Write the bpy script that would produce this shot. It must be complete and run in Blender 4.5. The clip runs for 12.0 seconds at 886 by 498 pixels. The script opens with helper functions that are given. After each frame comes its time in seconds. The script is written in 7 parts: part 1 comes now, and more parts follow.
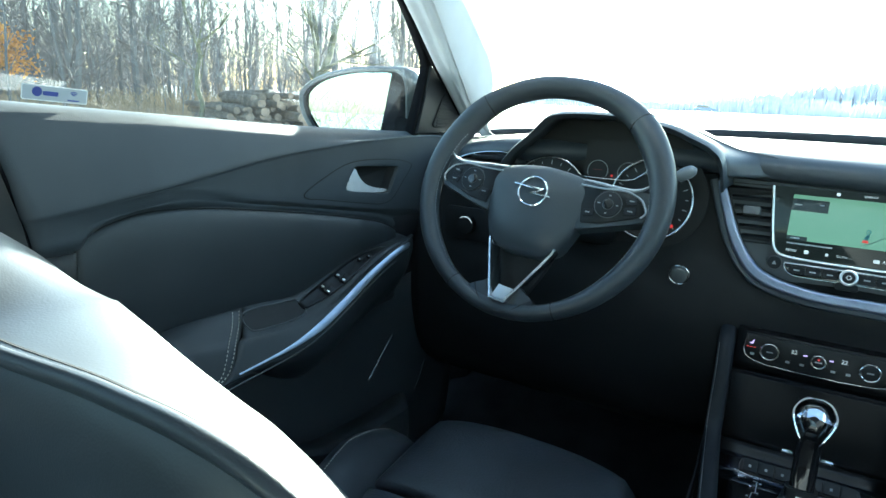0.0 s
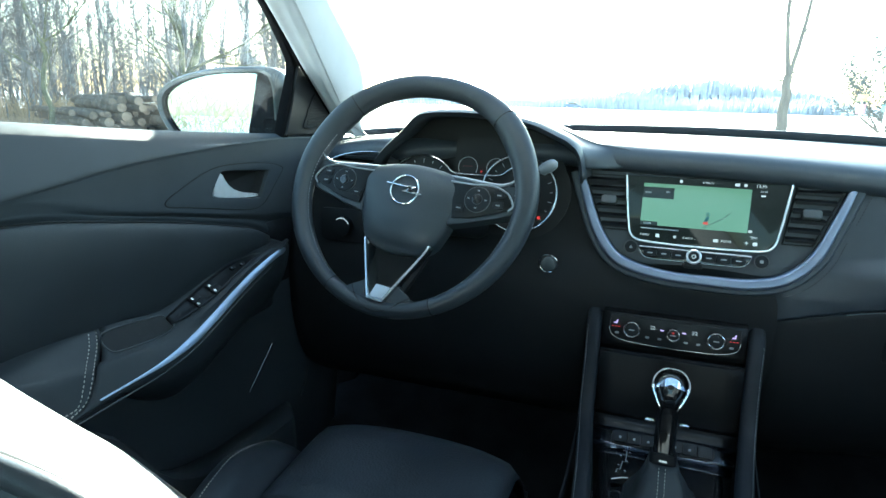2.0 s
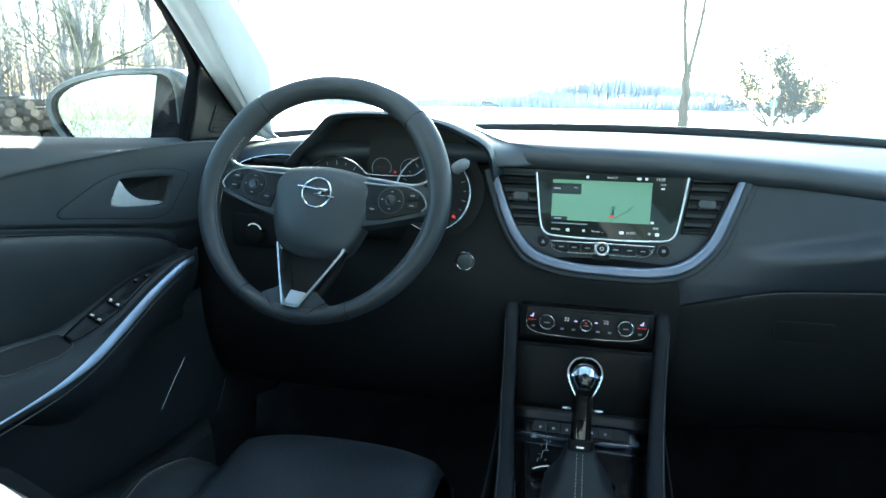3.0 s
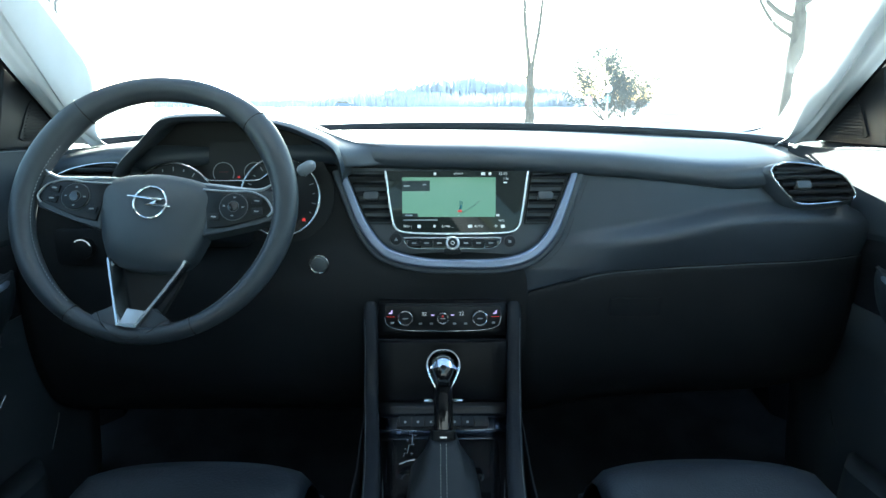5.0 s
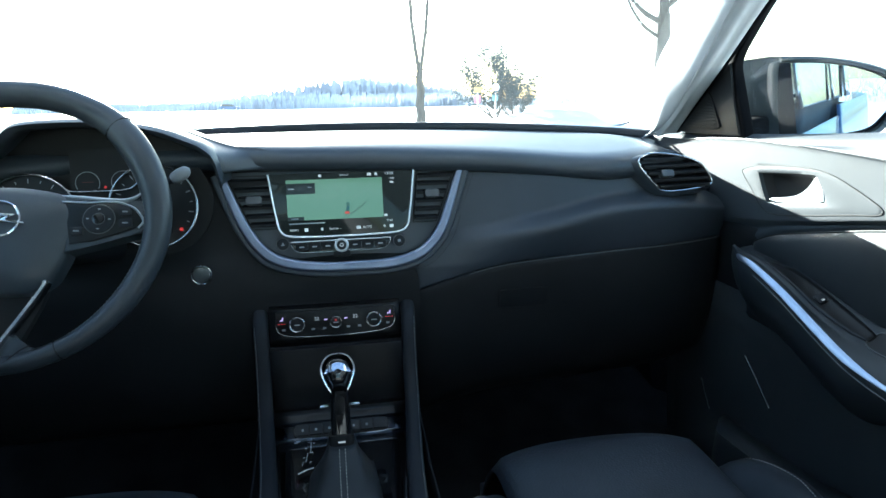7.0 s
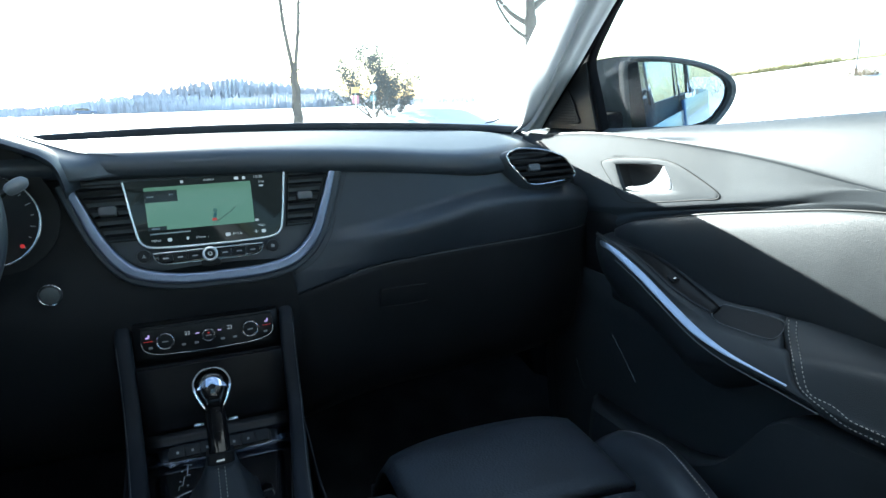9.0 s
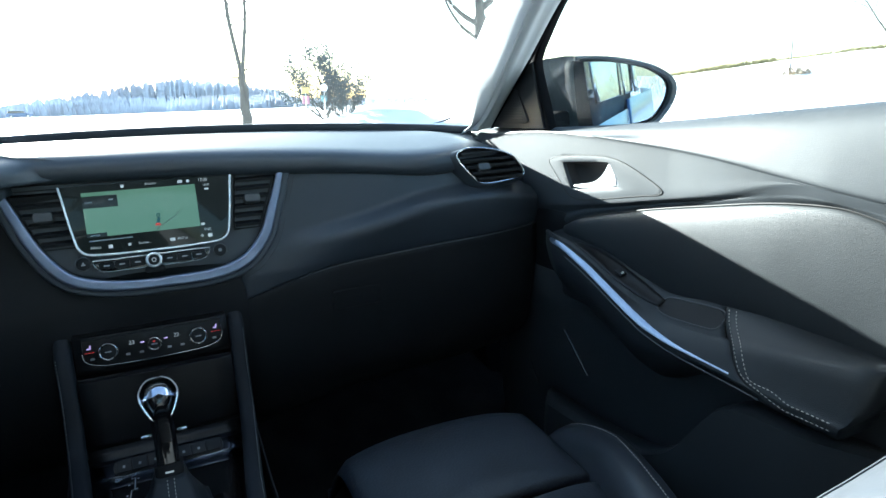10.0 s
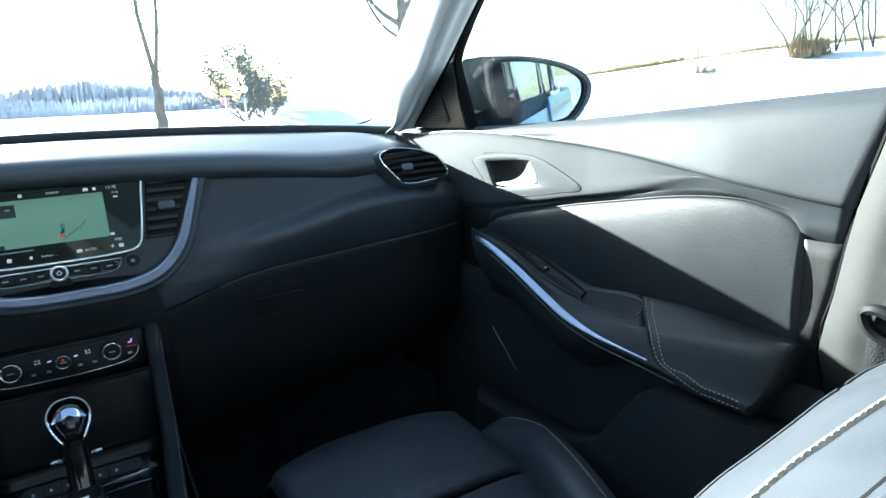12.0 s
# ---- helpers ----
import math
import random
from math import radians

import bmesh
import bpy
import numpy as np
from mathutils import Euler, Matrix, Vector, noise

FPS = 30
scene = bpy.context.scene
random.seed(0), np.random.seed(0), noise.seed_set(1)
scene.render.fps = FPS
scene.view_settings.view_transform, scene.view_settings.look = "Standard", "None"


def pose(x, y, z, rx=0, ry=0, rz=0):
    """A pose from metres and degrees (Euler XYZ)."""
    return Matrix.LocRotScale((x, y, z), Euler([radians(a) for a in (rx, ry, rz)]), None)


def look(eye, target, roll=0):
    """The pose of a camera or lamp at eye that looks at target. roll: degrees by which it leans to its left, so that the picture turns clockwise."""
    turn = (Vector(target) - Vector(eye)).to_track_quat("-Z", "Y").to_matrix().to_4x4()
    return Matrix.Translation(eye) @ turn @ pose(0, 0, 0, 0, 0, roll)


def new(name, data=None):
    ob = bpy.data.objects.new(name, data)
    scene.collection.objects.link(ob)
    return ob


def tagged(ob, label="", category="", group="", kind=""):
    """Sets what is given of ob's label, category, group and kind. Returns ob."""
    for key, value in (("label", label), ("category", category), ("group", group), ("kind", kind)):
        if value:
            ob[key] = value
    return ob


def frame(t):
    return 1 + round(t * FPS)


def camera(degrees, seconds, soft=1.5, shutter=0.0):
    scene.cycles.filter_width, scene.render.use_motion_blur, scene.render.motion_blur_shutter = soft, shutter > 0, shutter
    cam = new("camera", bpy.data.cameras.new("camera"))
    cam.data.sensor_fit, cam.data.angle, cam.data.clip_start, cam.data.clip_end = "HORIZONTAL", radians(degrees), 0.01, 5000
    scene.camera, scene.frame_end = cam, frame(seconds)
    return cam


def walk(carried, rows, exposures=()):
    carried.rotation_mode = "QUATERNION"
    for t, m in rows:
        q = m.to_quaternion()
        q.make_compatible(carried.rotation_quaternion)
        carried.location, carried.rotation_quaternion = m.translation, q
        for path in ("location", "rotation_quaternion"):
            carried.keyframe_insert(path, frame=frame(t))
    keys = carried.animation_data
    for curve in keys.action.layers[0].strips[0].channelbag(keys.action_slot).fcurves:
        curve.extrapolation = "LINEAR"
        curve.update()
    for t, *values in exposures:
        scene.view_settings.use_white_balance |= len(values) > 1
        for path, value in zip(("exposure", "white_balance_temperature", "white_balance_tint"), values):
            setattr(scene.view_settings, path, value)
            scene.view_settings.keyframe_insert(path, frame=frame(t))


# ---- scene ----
cam = camera(71.4, 12.0)
PATH = [
    (0, (-0.068, 0.024, 1.12), (-1.047, 1.7, 0.639), 2.3),
    (0.5, (-0.068, 0.025, 1.121), (-1.021, 1.716, 0.64), 2.2),
    (1, (-0.063, 0.026, 1.121), (-0.936, 1.76, 0.643), 2.0),
    (1.5, (-0.057, 0.029, 1.121), (-0.825, 1.814, 0.647), 1.7),
    (2, (-0.052, 0.03, 1.12), (-0.704, 1.861, 0.651), 1.5),
    (2.5, (-0.047, 0.032, 1.121), (-0.578, 1.902, 0.654), 1.2),
    (3, (-0.042, 0.033, 1.121), (-0.456, 1.934, 0.657), 0.9),
    (3.5, (-0.038, 0.035, 1.121), (-0.318, 1.96, 0.658), 0.7),
    (5.5, (-0.02, 0.033, 1.122), (0.074, 1.977, 0.659), -0.2),
    (6, (-0.017, 0.033, 1.122), (0.153, 1.971, 0.658), -0.4),
    (6.5, (-0.012, 0.033, 1.121), (0.238, 1.962, 0.657), -0.7),
    (7, (-0.008, 0.031, 1.121), (0.332, 1.946, 0.656), -1.0),
    (9, (0.007, 0.028, 1.119), (0.698, 1.844, 0.646), -1.7),
    (9.5, (0.01, 0.027, 1.119), (0.781, 1.809, 0.643), -1.8),
    (10, (0.012, 0.025, 1.119), (0.836, 1.784, 0.641), -2.0),
    (10.5, (0.014, 0.025, 1.118), (0.901, 1.752, 0.639), -2.1),
    (11, (0.016, 0.025, 1.119), (0.945, 1.729, 0.637), -2.3),
    (11.5, (0.019, 0.023, 1.119), (1.0, 1.697, 0.634), -2.5),
    (12, (0.019, 0.022, 1.119), (1.039, 1.672, 0.633), -2.5),
]
walk(cam, [(t, look(eye, target, roll)) for t, eye, target, roll in PATH],
     exposures=[(0.0, 4.1, 5900, -12), (3.5, 4.1, 5900, -12), (6.0, 3.9, 5850, -6), (9.0, 3.35, 5800, -3), (12.0, 3.35, 5800, -3)])

# ---- world and sun ----
SUN_AZ, SUN_EL = 14.0, 15.3   # degrees left of straight ahead, degrees up
world = bpy.data.worlds.new("winter_sky")
world.use_nodes = True
scene.world = world
sky = world.node_tree.nodes.new("ShaderNodeTexSky")
sky.sky_type, sky.sun_disc = "NISHITA", False
sky.sun_elevation, sky.sun_rotation = radians(SUN_EL), radians(-SUN_AZ)
sky.air_density, sky.dust_density, sky.ozone_density = 1.0, 0.8, 1.0
world.node_tree.links.new(sky.outputs[0], world.node_tree.nodes["Background"].inputs[0])
world.node_tree.nodes["Background"].inputs[1].default_value = 0.052
sun = new("sun", bpy.data.lights.new("sun", "SUN"))
sun.data.energy, sun.data.angle, sun.data.color = 5.0, radians(0.6), (1.0, 0.95, 0.88)
az, el = radians(SUN_AZ), radians(SUN_EL)
sun.matrix_world = look((-math.sin(az) * math.cos(el) * 50, math.cos(az) * math.cos(el) * 50, math.sin(el) * 50), (0, 0, 0))


# ---- materials ----
def material(name, base, rough=0.5, metal=0.0, var=0.15, scale=8.0, bump=0.0, bump_scale=400.0, emit=None, strength=0.0,
             base2=None, coat=0.0, spec=0.5, stretch=None, grain="noise", detail=3.0):
    """A principled material with two scales of variation: stains (scale) and fine grain (bump_scale)."""
    m = bpy.data.materials.new(name)
    m.use_nodes = True
    nt = m.node_tree
    b = nt.nodes["Principled BSDF"]
    b.inputs["Roughness"].default_value = rough
    b.inputs["Metallic"].default_value = metal
    b.inputs["Specular IOR Level"].default_value = spec
    b.inputs["Coat Weight"].default_value = coat
    co = nt.nodes.new("ShaderNodeTexCoord")
    src = co.outputs["Object"]
    if stretch:
        mp = nt.nodes.new("ShaderNodeMapping")
        mp.inputs["Scale"].default_value = stretch
        nt.links.new(src, mp.inputs[0])
        src = mp.outputs[0]
    n1 = nt.nodes.new("ShaderNodeTexNoise")
    n1.inputs["Scale"].default_value, n1.inputs["Detail"].default_value = scale, 4.0
    nt.links.new(src, n1.inputs["Vector"])
    ramp = nt.nodes.new("ShaderNodeValToRGB")
    c2 = base2 or tuple(c * (1 + var) for c in base)
    c1 = tuple(c * (1 - var) for c in base) if not base2 else base
    ramp.color_ramp.elements[0].position, ramp.color_ramp.elements[1].position = 0.35, 0.65
    ramp.color_ramp.elements[0].color, ramp.color_ramp.elements[1].color = (*c1, 1), (*c2, 1)
    nt.links.new(n1.outputs["Fac"], ramp.inputs[0])
    nt.links.new(ramp.outputs[0], b.inputs["Base Color"])
    rr = nt.nodes.new("ShaderNodeMapRange")
    rr.inputs["To Min"].default_value, rr.inputs["To Max"].default_value = max(0.01, rough * 0.85), min(1, rough * 1.15)
    nt.links.new(n1.outputs["Fac"], rr.inputs["Value"])
    nt.links.new(rr.outputs[0], b.inputs["Roughness"])
    if bump:
        if grain == "cells":
            n2 = nt.nodes.new("ShaderNodeTexVoronoi")
            n2.inputs["Scale"].default_value = bump_scale
            out = n2.outputs["Distance"]
        else:
            n2 = nt.nodes.new("ShaderNodeTexNoise")
            n2.inputs["Scale"].default_value, n2.inputs["Detail"].default_value = bump_scale, detail
            out = n2.outputs["Fac"]
        nt.links.new(src, n2.inputs["Vector"])
        bp = nt.nodes.new("ShaderNodeBump")
        bp.inputs["Strength"].default_value, bp.inputs["Distance"].default_value = bump, 0.6 / bump_scale
        nt.links.new(out, bp.inputs["Height"])
        nt.links.new(bp.outputs[0], b.inputs["Normal"])
    if emit:
        b.inputs["Emission Color"].default_value = (*emit, 1)
        b.inputs["Emission Strength"].default_value = strength
    return m


def pane_material(name, dust=0.0, tint=(1, 1, 1), ior=1.45):
    """Thin glass: clear, with a Fresnel reflection and a film of dust."""
    m = bpy.data.materials.new(name)
    m.use_nodes = True
    nt = m.node_tree
    nt.nodes.remove(nt.nodes["Principled BSDF"])
    out = nt.nodes["Material Output"]
    tr, gl, mix = (nt.nodes.new("ShaderNode" + k) for k in ("BsdfTransparent", "BsdfGlossy", "MixShader"))
    tr.inputs[0].default_value = (*tint, 1)
    gl.inputs["Roughness"].default_value = 0.0
    fr = nt.nodes.new("ShaderNodeFresnel")
    fr.inputs[0].default_value = ior
    nt.links.new(fr.outputs[0], mix.inputs[0])
    nt.links.new(tr.outputs[0], mix.inputs[1])
    nt.links.new(gl.outputs[0], mix.inputs[2])
    last = mix.outputs[0]
    if dust:
        tl, mx = nt.nodes.new("ShaderNodeBsdfTranslucent"), nt.nodes.new("ShaderNodeMixShader")
        tl.inputs[0].default_value = (0.9, 0.95, 1.0, 1)
        co, ns, mr = nt.nodes.new("ShaderNodeTexCoord"), nt.nodes.new("ShaderNodeTexNoise"), nt.nodes.new("ShaderNodeMapRange")
        ns.inputs["Scale"].default_value, ns.inputs["Detail"].default_value = 3.0, 6.0
        mr.inputs["To Min"].default_value, mr.inputs["To Max"].default_value = dust * 0.7, dust * 1.3
        nt.links.new(co.outputs["Object"], ns.inputs["Vector"])
        nt.links.new(ns.outputs["Fac"], mr.inputs["Value"])
        nt.links.new(mr.outputs[0], mx.inputs[0])
        nt.links.new(last, mx.inputs[1])
        nt.links.new(tl.outputs[0], mx.inputs[2])
        last = mx.outputs[0]
    nt.links.new(last, out.inputs[0])
    return m


M = dict(
    soft=material("soft_touch_dash", (0.042, 0.049, 0.060), 0.38, bump=0.25, bump_scale=900, var=0.12, scale=5),
    doorskin=material("grained_door_skin", (0.046, 0.053, 0.061), 0.52, spec=0.28, bump=0.26, bump_scale=1100, var=0.12, scale=6, grain="cells"),
    vinyl=material("grained_black_vinyl", (0.028, 0.032, 0.036), 0.48, spec=0.38, bump=0.30, bump_scale=950, var=0.12, scale=7, grain="cells"),
    leather=material("black_leather", (0.038, 0.043, 0.052), 0.37, bump=0.07, bump_scale=800, var=0.2, scale=9, grain="cells"),
    perforated=material("perforated_leather", (0.032, 0.038, 0.049), 0.48, bump=0.20, bump_scale=260, var=0.2, scale=9, grain="cells"),
    panel=material("leather_look_panel", (0.034, 0.040, 0.050), 0.41, bump=0.09, bump_scale=800, var=0.12, scale=7, grain="cells"),
    surround=material("smoked_blue_silver", (0.26, 0.29, 0.38), 0.34, 0.8, var=0.08, scale=30, bump=0.03, bump_scale=300),
    wheel_leather=material("smooth_wheel_leather", (0.036, 0.042, 0.050), 0.40, bump=0.05, bump_scale=900, var=0.15, scale=12, grain="cells"),
    hub=material("grained_hub_skin", (0.040, 0.047, 0.055), 0.42, bump=0.10, bump_scale=800, var=0.10, scale=14, grain="cells"),
    cowl=material("slate_rubber_strip", (0.020, 0.024, 0.033), 0.45, spec=0.4, bump=0.1, bump_scale=500, scale=10),
    hard=material("hard_plastic", (0.011, 0.012, 0.014), 0.5, spec=0.25, bump=0.15, bump_scale=800, var=0.15, scale=7),
    rough_plastic=material("coarse_grey_plastic", (0.028, 0.028, 0.028), 0.7, bump=0.45, bump_scale=1400, var=0.15, scale=20, spec=0.2),
    corner=material("coarse_corner_plastic", (0.036, 0.036, 0.036), 0.6, bump=0.25, bump_scale=1300, var=0.25, scale=25, spec=0.3),
    gloss=material("piano_black", (0.008, 0.008, 0.009), 0.06, var=0.2, scale=12, bump=0.02, bump_scale=60, coat=0.6),
    semi=material("satin_black_panel", (0.009, 0.009, 0.010), 0.34, spec=0.25, var=0.2, scale=10, bump=0.05, bump_scale=500),
    chrome=material("bright_chrome", (0.75, 0.76, 0.78), 0.10, 1.0, var=0.03, scale=30),
    plated=material("bright_satin_plating", (0.90, 0.91, 0.93), 0.22, 0.60, var=0.03, scale=60),
    band=material("polished_blue_silver", (0.55, 0.60, 0.74), 0.16, 1.0, var=0.05, scale=40),
    gaiter=material("worn_gaiter_leather", (0.020, 0.023, 0.027), 0.55, spec=0.3, bump=0.15, bump_scale=700, var=0.2, scale=12, grain="cells"),
    satin=material("satin_chrome", (0.55, 0.56, 0.58), 0.26, 1.0, var=0.05, scale=30, bump=0.03, bump_scale=900),
    trim=material("brushed_blue_silver", (0.40, 0.45, 0.55), 0.36, 0.9, var=0.08, scale=40, bump=0.05, bump_scale=500, coat=0.25),
    pillar=material("pale_grey_pillar_cloth", (0.50, 0.52, 0.54), 0.85, bump=0.35, bump_scale=900, var=0.05, scale=12, spec=0.2),
    lining=material("pale_roof_lining", (0.72, 0.74, 0.77), 0.9, bump=0.3, bump_scale=900, var=0.04, scale=10, spec=0.2),
    carpet=material("black_carpet", (0.016, 0.016, 0.017), 0.95, bump=0.9, bump_scale=500, var=0.3, scale=15, spec=0.1),
    rubber=material("black_rubber", (0.004, 0.004, 0.005), 0.75, bump=0.1, bump_scale=500, scale=10, spec=0.06),
    thread=material("pale_thread", (0.48, 0.45, 0.39), 0.8, var=0.15, scale=200, bump=0.4, bump_scale=900),
    cord=material("beige_cord", (0.62, 0.57, 0.47), 0.85, var=0.1, scale=150, bump=0.5, bump_scale=1200),
    edge=material("worn_edge_grey", (0.075, 0.078, 0.082), 0.45, scale=30),
    dark=material("dark_cavity", (0.008, 0.008, 0.009), 0.7, var=0.2, scale=20),
    glass=pane_material("window_glass", dust=0.010, ior=1.75),
    privacy=pane_material("tinted_rear_glass", dust=0.006, tint=(0.34, 0.37, 0.40), ior=1.75),
    film=pane_material("sunlit_film_glass", dust=0.22),
    shield=pane_material("dusty_windscreen_glass", dust=0.012),
    mirror=material("mirror_glass", (0.30, 0.41, 0.53), 0.01, 1.0, var=0.01, scale=3),
    paint=material("slate_blue_paint", (0.06, 0.11, 0.22), 0.30, 0.4, var=0.08, scale=300, coat=0.5),
    black_paint=material("dark_housing_paint", (0.048, 0.058, 0.060), 0.40, 0.1, var=0.08, scale=200, coat=0.3),
    screen=material("screen_glass", (0.006, 0.007, 0.007), 0.06, var=0.1, scale=8, spec=0.3, emit=(0.05, 0.07, 0.07), strength=0.012),
    map=material("map_display", (0.02, 0.03, 0.025), 0.08, var=0.05, scale=8, coat=0.3, emit=(0.25, 0.53, 0.35), strength=0.034),
    label=material("lit_label", (0.4, 0.4, 0.4), 0.5, emit=(0.85, 0.92, 1.0), strength=0.034),
    print=material("grey_print", (0.30, 0.31, 0.32), 0.6),
    red=material("red_led", (0.25, 0.02, 0.02), 0.5, emit=(1.0, 0.05, 0.05), strength=0.04),
    needle=material("dull_red_needle", (0.10, 0.012, 0.012), 0.5),
    silver=material("satin_silver_plating", (0.48, 0.50, 0.53), 0.34, 0.55, var=0.05, scale=60, bump=0.03, bump_scale=900),
    lever=material("silver_lever_paint", (0.70, 0.72, 0.75), 0.26, 0.25, var=0.04, scale=60, coat=0.3),
    rail=material("dark_stitched_leather", (0.010, 0.012, 0.017), 0.6, spec=0.3, var=0.15, scale=9, bump=0.06, bump_scale=1100, grain="cells"),
    violet=material("violet_led", (0.3, 0.2, 0.5), 0.5, emit=(0.75, 0.55, 1.0), strength=0.06),
    map_teal=material("teal_map_mark", (0.03, 0.14, 0.16), 0.5),
    blue_ink=material("blue_ink", (0.05, 0.07, 0.30), 0.5),
    sticker=material("silver_sticker", (0.40, 0.44, 0.49), 0.45, var=0.05, scale=40),
    sticker_edge=material("white_sticker_border", (0.80, 0.81, 0.82), 0.5, var=0.04, scale=40),
)


# ---- mesh helpers ----
def cr(pts, n=6, closed=False):
    """Points along a smooth curve through pts."""
    P = [np.array(p, float) for p in pts]
    k = len(P)
    out = []
    for i in range(k if closed else k - 1):
        p0 = P[i - 1] if (i > 0 or closed) else 2 * P[0] - P[1]
        p1, p2 = P[i], P[(i + 1) % k]
        p3 = P[(i + 2) % k] if (i + 2 < k or closed) else 2 * P[-1] - P[-2]
        for j in range(n):
            t = j / n
            out.append(0.5 * (2 * p1 + (p2 - p0) * t + (2 * p0 - 5 * p1 + 4 * p2 - p3) * t * t + (3 * p1 - p0 - 3 * p2 + p3) * t ** 3))
    if not closed:
        out.append(P[-1])
    return out


def tab(*pairs):
    """A smooth function through (x, value) pairs."""
    d = cr(sorted(pairs), 8)
    xs, vs = [p[0] for p in d], [p[1] for p in d]
    return lambda x: float(np.interp(x, xs, vs))


def grid_bm(rows, closed_u=False, closed_v=False, caps=False):
    bm = bmesh.new()
    V = [[bm.verts.new(tuple(p)) for p in r] for r in rows]
    a, b = len(V), len(V[0])
    for i in range(a if closed_u else a - 1):
        for j in range(b if closed_v else b - 1):
            try:
                bm.faces.new((V[i][j], V[(i + 1) % a][j], V[(i + 1) % a][(j + 1) % b], V[i][(j + 1) % b]))
            except ValueError:
                pass
    if caps and closed_v:
        bm.faces.new(V[0])
        bm.faces.new(V[-1])
    bmesh.ops.recalc_face_normals(bm, faces=bm.faces)
    return bm


def sweep_bm(path, prof, up=(0, 0, 1), closed=False, size=None):
    """A profile of (across, up) pairs swept along a path; size: a factor for each path point."""
    P = [Vector(p) for p in path]
    n, rows = len(P), []
    for i, p in enumerate(P):
        a, b = (P[(i - 1) % n], P[(i + 1) % n]) if closed else (P[max(i - 1, 0)], P[min(i + 1, n - 1)])
        t = (b - a).normalized()
        side = t.cross(Vector(up))
        side = side.normalized() if side.length > 1e-6 else Vector((1, 0, 0))
        u = side.cross(t).normalized()
        f = size[i] if size else 1
        rows.append([p + side * (c * f) + u * (d * f) for c, d in prof])
    return grid_bm(rows, closed_u=closed, closed_v=True, caps=not closed)


def oval(a, b, n=10, turn=0.0):
    return [(a * math.cos(2 * math.pi * (k + turn) / n), b * math.sin(2 * math.pi * (k + turn) / n)) for k in range(n)]


def rbox(a, b, r, n=3):
    """A rounded box profile, half sizes a and b."""
    out = []
    for k, (sx, sy) in enumerate(((1, 1), (-1, 1), (-1, -1), (1, -1))):
        for i in range(n + 1):
            t = math.pi / 2 * (k + i / n)
            out.append((sx * (a - r) + r * math.cos(t), sy * (b - r) + r * math.sin(t)))
    return out


def prism_bm(poly, depth, place, bevel=0.0, seg=2):
    """An outline in the plane of place (its x, y), with a thickness along its z and softened edges."""
    bm = bmesh.new()
    lo = [bm.verts.new((x, y, 0)) for x, y in poly]
    hi = [bm.verts.new((x, y, depth)) for x, y in poly]
    n = len(poly)
    bm.faces.new(lo[::-1])
    top = bm.faces.new(hi)
    for i in range(n):
        bm.faces.new((lo[i], lo[(i + 1) % n], hi[(i + 1) % n], hi[i]))
    if bevel:
        bmesh.ops.bevel(bm, geom=list(top.edges), offset=bevel, segments=seg, affect="EDGES", profile=0.6)
    bmesh.ops.recalc_face_normals(bm, faces=bm.faces)
    bmesh.ops.transform(bm, matrix=place, verts=bm.verts)
    return bm


def disc_bm(r, depth, place, n=28, bevel=0.0):
    return prism_bm([(r * math.cos(2 * math.pi * k / n), r * math.sin(2 * math.pi * k / n)) for k in range(n)], depth, place, bevel)


def ring_bm(r, thick, place, n=36, start=0.0, end=360.0, flat=1.0):
    full = abs(end - start) >= 360
    k = n if full else n + 1
    path = [place @ Vector((r * math.cos(radians(start + (end - start) * i / n)), r * math.sin(radians(start + (end - start) * i / n)), 0)) for i in range(k)]
    return sweep_bm(path, oval(thick * flat, thick, 8), up=place.to_3x3() @ Vector((0, 0, 1)), closed=full)


def merge(*bms):
    """Several bmeshes of one piece joined into one."""
    me = bpy.data.meshes.new("joined")
    out = bmesh.new()
    for b in bms:
        b.to_mesh(me)
        out.from_mesh(me)
        b.free()
    bpy.data.meshes.remove(me)
    return out


def flip(bm, s):
    """The right-hand shape, mirrored for the left side where s is -1; the car's middle lies a little left of the axis."""
    if s < 0:
        bmesh.ops.transform(bm, matrix=Matrix.Translation((-0.017, 0, -0.004)) @ Matrix.Diagonal((-1, 1, 1, 1)), verts=bm.verts)
        bmesh.ops.reverse_faces(bm, faces=bm.faces)
    return bm


def inward(bm):
    """Turns a pane's faces towards the cabin."""
    bm.normal_update()
    for f in bm.faces:
        if f.normal.dot(Vector((0, 0.2, 1.2)) - f.calc_center_median()) < 0:
            f.normal_flip()
    return bm


def mesh_ob(name, bm, mat, smooth=True):
    me = bpy.data.meshes.new(name)
    for f in bm.faces:
        f.smooth = smooth
    bm.to_mesh(me)
    bm.free()
    me.materials.append(M[mat] if isinstance(mat, str) else mat)
    if smooth:
        me.set_sharp_from_angle(angle=radians(42))
    return new(name, me)


def thing(name, base, label, category, group="", kind=""):
    ob = new(name)
    ob.empty_display_size = 0.05
    ob.location = base
    return tagged(ob, label, category, group, kind)


